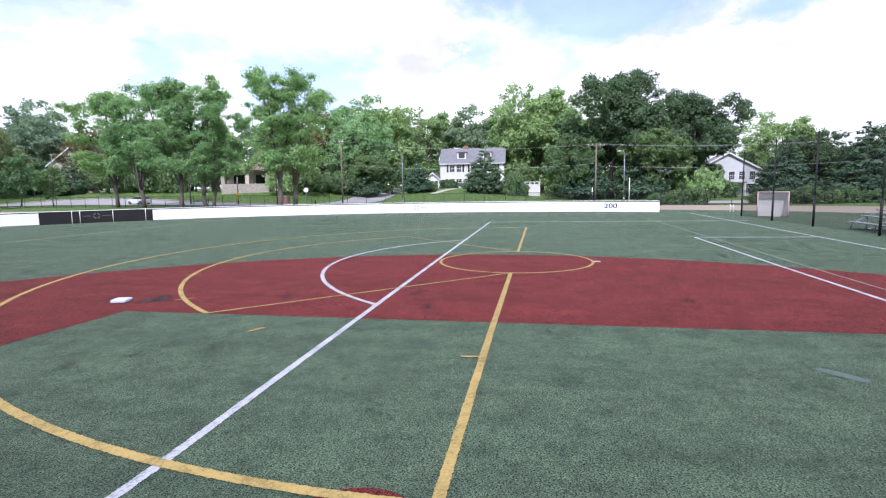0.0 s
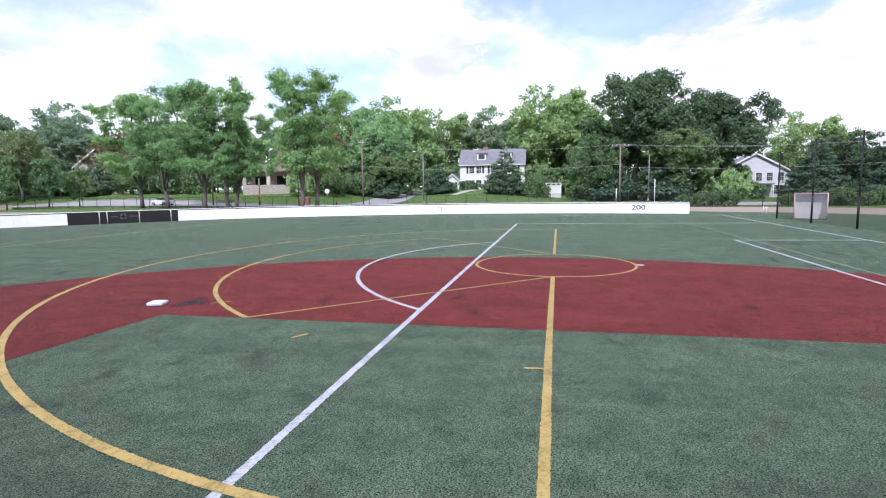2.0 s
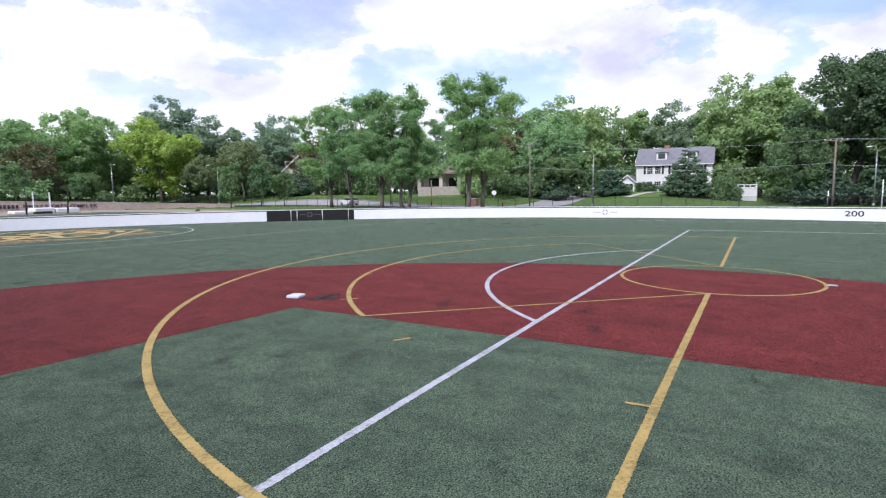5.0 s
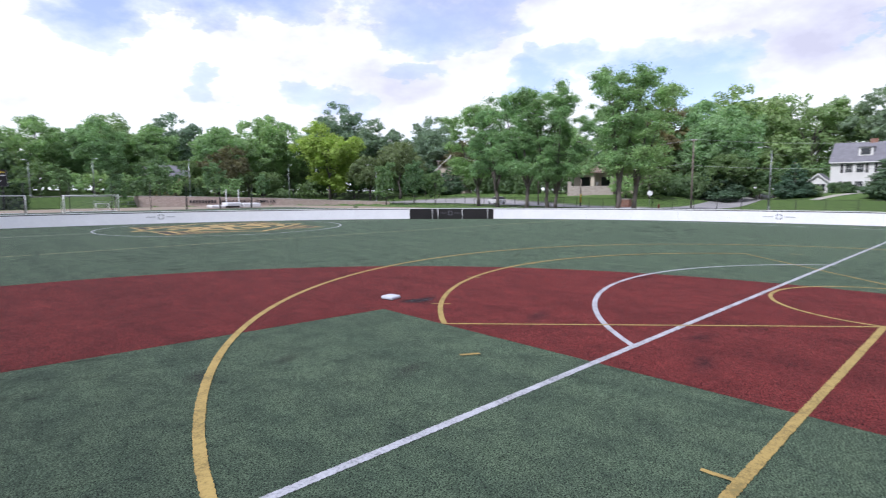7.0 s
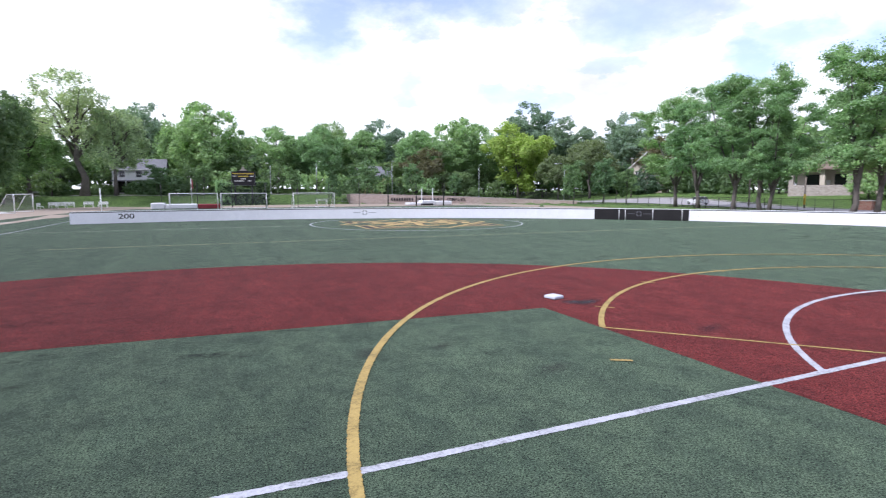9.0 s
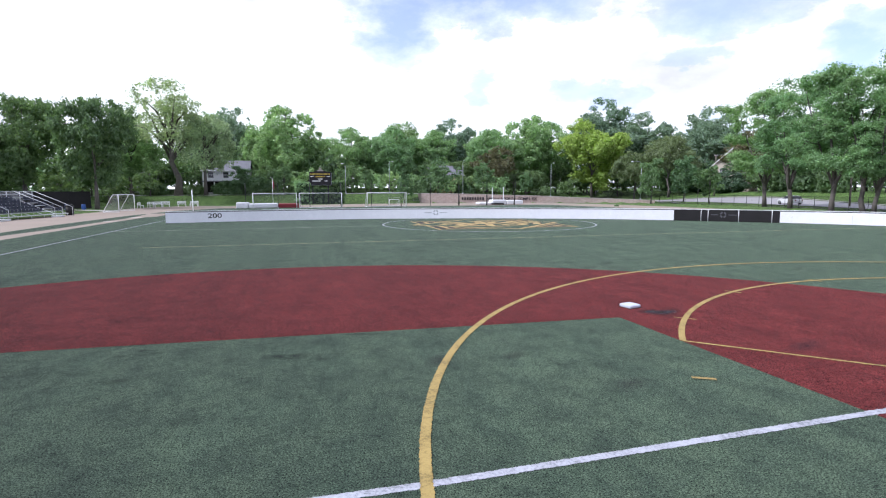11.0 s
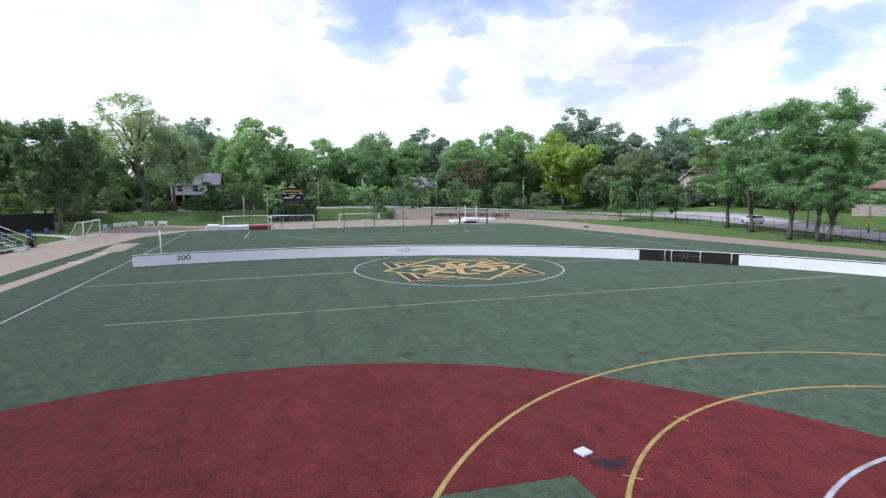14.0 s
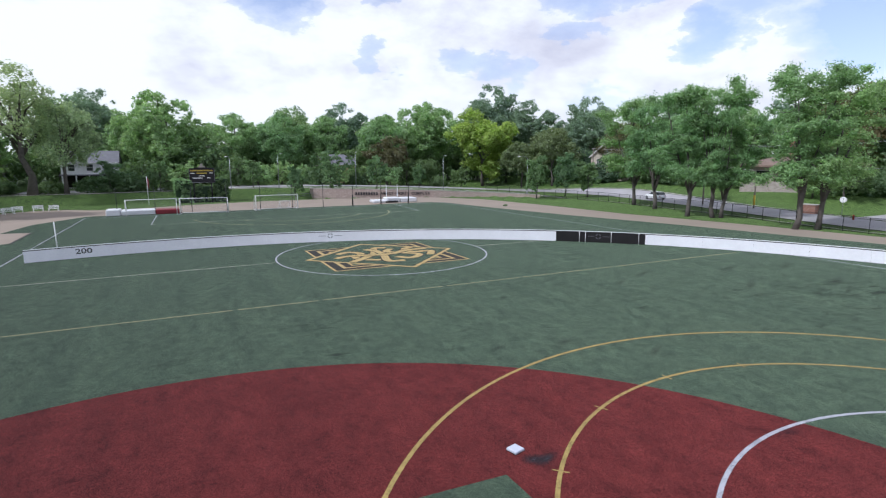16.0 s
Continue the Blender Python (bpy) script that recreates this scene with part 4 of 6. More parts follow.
for i, (x, y) in enumerate(BELT2):
    place((wood2, wood)[i % 2], x, y, 40 * i, 0.42 + 0.05 * (i % 3))
# low growth that screens the houses
for x, y, s in ((100, 68, 1.0), (98, 60, 0.9), (96, 82, 1.0), (92, 88, 0.9), (84, 84, 0.7), (86, 100, 0.9), (84, 108, 0.8), (80, 134, 0.8), (90, 114, 0.9), (104, 46, 0.8), (106, 18, 0.9), (104, 8, 1.0), (92, 4, 0.9), (88, -6, 1.0), (90, -14, 0.8),
                                (-9.5, 158, 1.2), (-5, 159, 1.15), (-7, 161, 1.3), (-22, 152, 0.9), (-24, 155, 0.7), (28, 150, 0.7), (20.5, 150, 1.1), (24, 149.5, 0.75), (-13, 152, 1.0), (-2, 150, 0.9), (-10, 156, 1.0), (3, 152, 0.9), (9, 154, 0.9), (15, 152, 0.8), (31, 150, 0.8), (36, 147, 0.9), (42, 150, 0.9), (58, 148, 0.7), (76, 152, 0.9), (82, 146, 0.9),
                (-58, 128, 0.9), (-66, 120, 0.9), (-52, 134, 0.8), (-74, 108, 1.0), (-46, 140, 0.7), (-84, 96, 1.0)):
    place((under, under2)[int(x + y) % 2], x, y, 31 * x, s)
place(dark, 86, -16.6, 50, 0.42, 0.66, label="bushy green tree in front of the grey house")
place(under2, 72.0, -12.0, 15, 0.60, 0.80, label="small bushy green tree in front of a grey house")
for x, y, s in ((-49, 158, 1.0), (-44, 160, 1.1), (-39, 162, 1.05), (-34, 164, 1.1)):
    place(under, x, y, 31 * x, s)
place(under2, 79.5, 64.3, 15, 0.72)
place(under, 80, 59.8, 140, 0.8)

# ---- roads, kerbs, paths ----
STREET = curve_through([(64, -60), (60, -10), (58.3, 12), (57.6, 28), (59, 42), (62, 55), (66.5, 70), (71, 88), (73, 104), (69.5, 120), (60, 132), (42, 141), (10, 146), (-30, 147), (-80, 146)], 2.0)
ribbon("street", STREET, 4.6, 4.6, 0.02, M_ROAD, "pale worn asphalt street curving round the field", "road", columns=5)
ribbon("kerb", STREET, -4.6, 4.95, 0.13, M_CONCRETE, "pale concrete kerb along the street", "kerb")
ribbon("kerb", STREET, 4.95, -4.6, 0.13, M_CONCRETE, "pale concrete kerb along the street", "kerb")
SIDE = curve_through([(65.5, 47.2), (75, 47), (90, 49), (120, 54), (150, 58)], 2.0)
ribbon("side_street", SIDE, 4.2, 4.2, 0.03, M_ROAD, "pale side street climbing between lawns", "road", columns=4)
WALK = curve_through([(-90, 141.5), (-60, 139.6), (-30, 138), (2, 138), (16, 134.5), (36, 127.5), (48, 121), (56, 112)], 2.0)
ribbon("sidewalk", WALK, 0.9, 0.9, 0.03, M_CONCRETE, "light concrete sidewalk above the retaining wall", "sidewalk")
ribbon("sidewalk", curve_through([(106, 33.5), (98, 35), (90, 36)], 2), 0.8, 0.8, 0.03, M_CONCRETE, "concrete garden path to the white house", "path")
sheet("jumping_pit", [(-34.0, 78.6), (-31.8, 79.9), (-31.7, 89.0), (-34.7, 89.8)], 0.006, M_TRACK, "tan square landing area beside the turf", "track")
sheet("pit_edging", [(-31.8, 79.8), (-31.55, 79.7), (-31.45, 89.3), (-31.7, 89.2)], 0.010, M_VINYL_BLACK, "thin black rubber edging of the landing area", "edging")
ribbon("footpath", curve_through([(-75, 117), (-62, 113.5), (-55.5, 111), (-50.4, 109), (-44, 103), (-42.5, 100)], 2.0), 0.9, 0.9, 0.03, M_CONCRETE, "pale concrete path across the lawn to the track", "path")
sheet("runway", [(-36.4, 30), (-34.7, 30), (-34.1, 53), (-33.7, 61), (-33.2, 71), (-32.8, 77.5), (-32.7, 79.6), (-34.0, 79.0), (-34.0, 77.8), (-34.5, 70), (-35.0, 60.7), (-35.9, 53)], 0.004, M_TRACK, "tan runway strip beside the turf", "track")
for y0, xa, xb in ((71.3, -34.6, -33.3), (78.6, -34.3, -33.0)):
    sheet("takeoff_board", [(xa, y0), (xb, y0 - 0.2), (xb, y0 + 0.25), (xa, y0 + 0.45)], 0.012, M_TRIM_BOARD, "worn white take-off board let into the runway", "take-off board")

# ---- retaining wall with lettering ----


def stone_material(name, a, b, mortar, scale):
    m, nt, bs = material(name, 0.9)
    v = coords(nt, (scale, scale, scale * 1.6))
    vo = node(nt, "ShaderNodeTexVoronoi", Scale=1.0, Randomness=0.8)
    link(nt, v, vo.inputs["Vector"])
    edge = nt.nodes.new("ShaderNodeTexVoronoi")
    edge.feature = "DISTANCE_TO_EDGE"
    edge.inputs["Scale"].default_value, edge.inputs["Randomness"].default_value = 1.0, 0.8
    link(nt, v, edge.inputs["Vector"])
    sepc = nt.nodes.new("ShaderNodeSeparateColor")
    link(nt, vo.outputs["Color"], sepc.inputs[0])
    c = ramp(nt, sepc.outputs[0], [(0, a), (1, b)])
    c = mix(nt, ramp(nt, edge.outputs[0], [(0.03, (1, 1, 1)), (0.09, (0, 0, 0))]), c, mortar)
    c = mix(nt, 0.3, c, ramp(nt, noise_tex(nt, coords(nt), 6, 5), [(0.3, a), (0.7, b)]))
    link(nt, c, bs.inputs["Base Color"])
    bump(nt, bs, edge.outputs[0], 0.5, 0.05)
    return m


M_STONE = stone_material("grey_field_stone", (0.26, 0.23, 0.21), (0.46, 0.41, 0.37), (0.38, 0.35, 0.32), 2.4)
M_BLOCK = stone_material("tan_wall_block", (0.34, 0.27, 0.24), (0.48, 0.40, 0.36), (0.30, 0.25, 0.23), 2.0)


def build_retaining_wall():
    root = thing("retaining_wall", pose(0, 0, 0), "curved tan block retaining wall with dark raised lettering", "wall")
    xs = np.linspace(10.5, 53, 41)
    ys = np.interp(xs, BANK_X, BANK_Y)
    ys = np.convolve(np.pad(ys, 2, "edge"), np.ones(5) / 5, "valid")
    ys[:2], ys[-2:] = np.interp(xs[:2], BANK_X, BANK_Y), np.interp(xs[-2:], BANK_X, BANK_Y)
    tops = np.interp(xs, BANK_X, BANK_Z) + 0.12
    for name, dz0, dz1, proud, back, mat in (("wall", None, 0.0, 0.0, 3.2, M_BLOCK), ("coping", 0.0, 0.10, 0.05, 0.55, M_CONCRETE)):
        verts, faces = [], []
        for x, y, t in zip(xs, ys, tops):
            z0 = -0.1 if dz0 is None else t + dz0
            verts += [(x, y - proud, z0), (x, y + back, z0), (x, y + back, t + dz1), (x, y - proud, t + dz1)]
        for i in range(len(xs) - 1):
            for k in range(4):
                a, b = 4 * i + k, 4 * i + (k + 1) % 4
                faces.append((a, a + 4, b + 4, b))
        faces += [(0, 1, 2, 3), (len(verts) - 1, len(verts) - 2, len(verts) - 3, len(verts) - 4)]
        mesh_object(name, verts, faces, mat, root)

    def on_wall(u, z):
        x = 18.6 + 15.0 * u
        y = float(np.interp(x, xs, ys))
        y2 = float(np.interp(x + 0.5, xs, ys))
        along = Vector((0.5, y2 - y, 0)).normalized()
        out = along.cross(Vector((0, 0, 1)))
        m = Matrix((along, Vector((0, 0, 1)), out)).transposed().to_4x4()
        m.translation = Vector((x, y, z)) + out * 0.09
        return m

    # a name stands as plain bars
    for u0, u1, n in ((0.0, 0.31, 9),):
        for i in range(n):
            u = u0 + (u1 - u0) * (i + 0.5) / n
            ob = part("letter_bar", box(-0.17, 0.17, -0.31, 0.31, 0, 0.05, 0.01), M_INK, root)
            ob.matrix_world = on_wall(u, 0.95)
    for i, ch in enumerate("FAMILY"):
        lettering("letter", ch, 0.86, on_wall(0.355 + 0.029 * i, 0.92), M_INK, root, extrude=0.03)
    for i, ch in enumerate("SPORTS"):
        lettering("letter", ch, 0.86, on_wall(0.545 + 0.034 * i, 0.88), M_INK, root, extrude=0.03)
    for i, ch in enumerate("COMPLEX"):
        lettering("letter", ch, 0.86, on_wall(0.775 + 0.036 * i, 0.84), M_INK, root, extrude=0.03)


build_retaining_wall()

# ---- fences ----


def netting(name, opacity, colour=(0.02, 0.02, 0.022)):
    m = bpy.data.materials.new(name)
    m.use_nodes = True
    nt = m.node_tree
    nt.nodes.remove(nt.nodes["Principled BSDF"])
    d = nt.nodes.new("ShaderNodeBsdfDiffuse")
    d.inputs[0].default_value = (*colour, 1)
    t = nt.nodes.new("ShaderNodeBsdfTransparent")
    s = node(nt, "ShaderNodeMixShader", Fac=opacity)
    link(nt, t.outputs[0], s.inputs[1]), link(nt, d.outputs[0], s.inputs[2])
    link(nt, s.outputs[0], nt.nodes["Material Output"].inputs[0])
    return m


M_NET = netting("fine_black_netting", 0.28)
M_LINK = netting("black_chain_link", 0.22)
M_WHITE_NET = netting("white_goal_net", 0.10, (0.7, 0.7, 0.72))
M_CLOTH_NET = netting("dense_white_net", 0.80, (0.82, 0.80, 0.84))


def post_mesh(radius, height, sides=8, cap=True):
    bm = tube([(0, 0, 0), (0, 0, height)], radius, sides)
    if cap:
        add_tube(bm, [(0, 0, height), (0, 0, height + radius * 1.2)], [radius * 1.15, radius * 0.4], sides)
    me = bpy.data.meshes.new("post")
    bm.to_mesh(me)
    bm.free()
    return me


def fence(name, pts, spacing, height, label, mesh=True, rails=(0.05, 1.0), mat=None):
    p = resample(pts, spacing)
    root = thing(name, pose(p[0][0], p[0][1], 0), label, "fence")
    inv = root.matrix_world.inverted()
    me = post_mesh(0.035, height)
    me.materials.append(mat or M_BLACK_STEEL)
    zs = ground_z(p[:, 0], p[:, 1])
    for (x, y), z in zip(p, zs):
        ob = new("post", me)
        ob.parent = root
        ob.matrix_world = pose(x, y, float(z))
    for f in rails:
        bm = tube([inv @ Vector((x, y, z + height * f)) for (x, y), z in zip(p, zs)], 0.022, 6)
        part("rail", bm, mat or M_BLACK_STEEL, root)
    if mesh:
        verts = [inv @ Vector((x, y, z + dz)) for dz in (0.05, height) for (x, y), z in zip(p, zs)]
        n = len(p)
        mesh_object("mesh", verts, [(i, i + 1, n + i + 1, n + i) for i in range(n - 1)], M_LINK, root, "black chain-link mesh")
    return root


FENCE_LINE = curve_through([(50.5, -20), (50.3, 20), (50.6, 42), (52, 52), (54.1, 61), (55.2, 72), (56.6, 86), (55.6, 98), (51, 108.5), (46, 114.5)], 1.0)
fence("street_fence", FENCE_LINE, 2.7, 1.75, "low black chain-link fence along the street")
ribbon("kerb", FENCE_LINE + np.array([0.6, 0]), 0.12, 0.12, 0.10, M_CONCRETE, "pale concrete edging under the fence", "kerb")
fence("hill_fence", curve_through([(4, 130.9), (16, 125.3), (35, 118.2), (46, 113)], 1), 2.7, 1.0, "low steel railing on the retaining wall", mesh=False, rails=(0.5, 1.0), mat=M_STEEL)


def ball_net():
    root = thing("ball_stop_net", pose(27.3, -2.84, 0), "tall dark ball-stop net on padded black posts", "net")
    inv = root.matrix_world.inverted()
    posts = [(27.3, -2.84, 5.1), (21.9, -3.1, 5.6), (16.76, -3.5, 5.7), (10.6, -3.85, 5.7), (4.4, -4.2, 5.7), (-2, -4.5, 5.7)]
    for x, y, h in posts:
        bm = tube([(0, 0, 0), (0, 0, h)], 0.048, 10)
        add_tube(bm, [(0, 0, h), (0, 0, h + 0.06)], [0.08, 0.03], 10)
        ob = part("post", bm, M_BLACK_STEEL, root)
        ob.matrix_world = pose(x, y, 0)
        ob2 = part("pad", tube([(0, 0, 0.03), (0, 0, 1.9)], 0.068, 10), M_VINYL_BLACK, ob, "black padding round the post")
        ob2.matrix_world = pose(x, y, 0)
    for (x0, y0, h0), (x1, y1, h1) in zip(posts, posts[1:]):
        mesh_object("netting", [inv @ Vector(v) for v in ((x0, y0, 0.05), (x1, y1, 0.05), (x1, y1, h1 - 0.1), (x0, y0, h0 - 0.1))], [(0, 1, 2, 3)], M_NET, root, "fine black netting")
        c = [inv @ (Vector((x0, y0, h0 - 0.08)).lerp(Vector((x1, y1, h1 - 0.08)), u) - Vector((0, 0, 0.25 * 4 * u * (1 - u)))) for u in np.linspace(0, 1, 7)]
        part("cable", tube(c, 0.012, 5), M_BLACK_STEEL, root)


ball_net()


def far_net():
    root = thing("goal_stop_net", pose(-24.2, 107.6, 0), "row of slim black net posts behind the far goals", "net")
    for i in range(10):
        x = -24.2 + 5.24 * i
        y = 107.9 - 0.075 * (x + 24)
        bm = tube([(0, 0, 0), (0, 0, 4.2)], 0.05, 8)
        ob = part("post", bm, M_BLACK_STEEL, root)
        ob.matrix_world = pose(x, y, 0, 0, 3 if i == 9 else 0, 0)
        if i in (7, 8, 9):
            pad = part("pad", tube([(0, 0, 0.05), (0, 0, 1.9)], 0.13, 8), M_VINYL_BLACK, ob, "black padding round the post")
            pad.matrix_world = ob.matrix_world.copy()


far_net()
fence("windscreen_fence", curve_through([(-100, 92), (-80, 104), (-62, 112), (-50, 117)], 2), 3.0, 3.0, "dark windscreen fence behind the stand", mesh=False, rails=(0.02, 0.98))
_p = curve_through([(-100, 92), (-80, 104), (-62, 112), (-50, 117)], 2)
_n = len(_p)
_scr = mesh_object("windscreen", [(x, y + 0.05, float(ground_z(x, y)) + z) for z in (0.1, 2.9) for x, y in _p], [(i, i + 1, _n + i + 1, _n + i) for i in range(_n - 1)], M_VINYL_BLACK)
_scr.modifiers.new("thickness", "SOLIDIFY").thickness = 0.01
tagged(_scr, "black fabric windscreen hung on a fence", "windscreen")

# ---- goals ----


def goal(m, w, h, d, label, pipe=0.055, mat=None, net=None, name="soccer_goal"):
    """A goal frame that opens towards its -y, with stays and a net."""
    root = thing(name, m, label, "goal", "goals at the far end" if name == "soccer_goal" else "")
    mat, net = mat or M_WHITE_METAL, net or M_WHITE_NET
    hw = w / 2
    part("crossbar", tube([(-hw, 0, h), (hw, 0, h)], pipe, 10), mat, root)
    for s in (-1, 1):
        part("upright", tube([(s * hw, 0, 0), (s * hw, 0, h + pipe)], pipe, 10), mat, root)
        part("stay", tube([(s * hw, 0, h), (s * hw, d * 0.35, h), (s * hw, d, 0.05)], pipe * 0.7, 8), mat, root)
        part("base_bar", tube([(s * hw, 0, 0.05), (s * hw, d, 0.05)], pipe * 0.8, 8), mat, root)
    part("ground_bar", tube([(-hw, d, 0.05), (hw, d, 0.05)], pipe * 0.8, 8), mat, root)
    v = [(-hw, 0, h), (hw, 0, h), (hw, d * 0.35, h), (-hw, d * 0.35, h), (hw, d, 0.05), (-hw, d, 0.05), (-hw, 0, 0.05), (hw, 0, 0.05)]
    mesh_object("net", v, [(0, 1, 2, 3), (3, 2, 4, 5), (0, 3, 5, 6), (1, 7, 4, 2)], net, root, "thin net")
    return root


G_LABEL = "white aluminium soccer goal with a thin net"
g1 = goal(pose(-19.4, 104.7, 0), 6.9, 2.44, 2.0, G_LABEL)
copy_thing(g1, pose(-12.1, 103.6, 0, 0, 0, -8))
copy_thing(g1, pose(-0.8, 104.5, 0, 0, 0, 4))
copy_thing(g1, pose(-39.9, 99.6, 0, 0, 0, 88))
goal(pose(25.8, -4.55, 0, 0, 0, -112), 2.05, 1.95, 0.9, "lacrosse goal with pale red pipes and dense white net", 0.04, plain("faded_red_pipe", (0.70, 0.50, 0.52), 0.5, var=0.15), M_CLOTH_NET, "lacrosse_goal")
goal(pose(1.0, 107.2, 0, 0, 0, 10), 1.8, 1.2, 1.0, "small white practice goal on the track", 0.04, None, None, "practice_goal")

# ---- base, stains, foul pole ----
base = thing("base_bag", pose(-8.22, 23.15, 0.004, 0, 0, 14), "white rubber second base bag on red turf", "base")
part("bag", box(-0.19, 0.19, -0.19, 0.19, 0, 0.085, 0.022), M_BASE, base)
part("skirt", box(-0.198, 0.198, -0.198, 0.198, 0, 0.012), M_STAIN, base, "dark rim under the bag")


def stain_material(name, strength):
    m = bpy.data.materials.new(name)
    m.use_nodes = True
    nt = m.node_tree
    b = nt.nodes["Principled BSDF"]
    b.inputs["Base Color"].default_value = (0.022, 0.016, 0.022, 1)
    b.inputs["Roughness"].default_value = 0.95
    v = coords(nt)
    n1 = noise_tex(nt, v, 4.6, 9, 0.85)
    gr = nt.nodes.new("ShaderNodeTexGradient")
    gr.gradient_type = "SPHERICAL"
    link(nt, v, gr.inputs[0])
    a = math_node(nt, "MULTIPLY", math_node(nt, "SUBTRACT", math_node(nt, "ADD", gr.outputs[1], math_node(nt, "MULTIPLY", n1, 0.9)), 0.70, True), strength, True)
    link(nt, a, b.inputs["Alpha"])
    return m


M_CRUMB = stain_material("black_crumb_stain", 1.25)
M_FAINT_CRUMB = stain_material("thin_crumb_stain", 0.50)


def stain(x, y, sx, sy, rz=0.0, z=0.0065, mat=None):
    ob = mesh_object("turf_stain", [(-1, -1, 0), (1, -1, 0), (1, 1, 0), (-1, 1, 0)], [(0, 1, 2, 3)], mat or M_CRUMB)
    ob.matrix_world = pose(x, y, z, 0, 0, rz) @ Matrix.Diagonal((sx, sy, 1, 1))
    return tagged(ob, "dark rubber crumb stain worn into the turf", "stain", kind="structure")


stain(-8.02, 22.52, 0.60, 0.42, -15)
stain(-7.68, 22.38, 0.75, 0.34, 20, 0.0075)
# scuffs of dark crumb, on the red and on the green
for x, y, sx, sy, rz in ((-6.3, 9.1, 0.5, 0.3, 10), (-6.2, 15.9, 0.8, 0.3, -20), (-7.8, 15.2, 0.7, 0.3, 15), (-7.0, 19.2, 1.1, 0.35, 20),
                         (-0.2, 20.2, 0.9, 0.4, -10), (-12.7, 20.2, 0.5, 0.3, 30), (-14.1, 20.3, 0.6, 0.4, 60), (-11.5, 18.35, 0.6, 0.3, 20),
                         (-4.2, 33.5, 0.8, 0.2, 15), (-4.1, 30.6, 0.9, 0.2, 25), (-0.9, 29.9, 1.0, 0.25, 10), (1.8, 27.1, 1.3, 0.25, 30),
                         (13.8, 39.0, 2.2, 0.4, 20), (10.2, 37.6, 1.6, 0.3, 35), (20.8, 37.3, 2.4, 0.5, 15), (25.6, 35.9, 2.6, 0.5, 25), (17.0, 33.0, 2.0, 0.4, 30), (23.0, 31.0, 2.2, 0.5, 20)):
    stain(x, y, sx, sy, rz, 0.0078, M_FAINT_CRUMB)
foul = thing("foul_pole", pose(-25.9, 68.4, 0), "slim white foul pole behind the wall", "pole")
part("shaft", tube([(0, 0, 0), (-0.05, 0, 3.1)], 0.045, 8), M_WHITE_METAL, foul)
part("foot", box(-0.2, 0.2, -0.2, 0.2, 0, 0.05, 0.01), M_STEEL, foul)

sheet("chalk_mark", [(-11.66, 8.00), (-11.52, 7.90), (-11.30, 8.05), (-11.05, 8.34), (-11.13, 8.48), (-11.40, 8.28)], 0.007, M_CHALK, "faint pale blue chalk smear on the turf", "field marking")


def hurdle(m):
    root = thing("hurdle", m, "small white hurdle standing on the track", "hurdle")
    for y in (-0.14, 0.14):
        part("upright", tube([(0, y, 0.03), (0, y, 0.68)], 0.024, 8), M_WHITE_METAL, root)
        part("foot", box(-0.25, 0.05, y - 0.025, y + 0.025, 0, 0.04, 0.008), M_WHITE_METAL, root)
    part("crossbar", box(-0.015, 0.015, -0.17, 0.17, 0.47, 0.52, 0.006), M_WHITE_METAL, root)


hurdle(pose(34.9, -4.45, 0, 0, 0, -15))

# ---- landing mats ----
M_MAT_WHITE = plain("white_mat_cover", (0.70, 0.71, 0.74), 0.5, var=0.12, scale=1.2, relief=0.1)
M_MAT_RED = plain("maroon_mat_cover", (0.22, 0.03, 0.04), 0.55, var=0.2, scale=1.2)
mats = thing("landing_mat", pose(-25.6, 106.2, 0), "white covered landing mat with a maroon end section", "mat")
part("front_pad", box(0, 1.9, 0, 3, 0, 0.95, 0.1), M_MAT_WHITE, mats)
part("middle_pad", box(2.0, 6.6, 0, 3.2, 0, 0.75, 0.1), M_MAT_WHITE, mats)
part("end_pad", box(6.7, 10, 0, 2.6, 0, 0.7, 0.08), M_MAT_RED, mats, "maroon end pad")
mats2 = thing("landing_mat", pose(17.6, 108.6, 0, 0, 0, -5), "white landing mat with a black opening", "mat")
part("front_pad", box(0, 2.6, 0, 3, 0, 0.5, 0.12), M_MAT_WHITE, mats2)
part("middle_pad", box(2.7, 5.4, 0.2, 3.2, 0, 0.9, 0.12), M_MAT_WHITE, mats2)
part("end_pad", box(5.5, 8.7, 0, 3.2, 0, 0.8, 0.12), M_MAT_WHITE, mats2)
part("box_collar", box(2.4, 4.8, -0.5, 0.1, 0, 0.35, 0.08), M_VINYL_BLACK, mats2, "black collar pad")
for x in (21.0, 23.3):
    st = thing("vault_standard", pose(x, 110.6, 0), "white upright vaulting standard", "standard", "vault standards")
    part("foot", box(-0.4, 0.4, -0.5, 0.5, 0, 0.12, 0.03), M_WHITE_METAL, st)
    part("mast", box(-0.07, 0.07, -0.07, 0.07, 0.12, 3.3, 0.015), M_WHITE_METAL, st)

# ---- scoreboard with its hedge ----


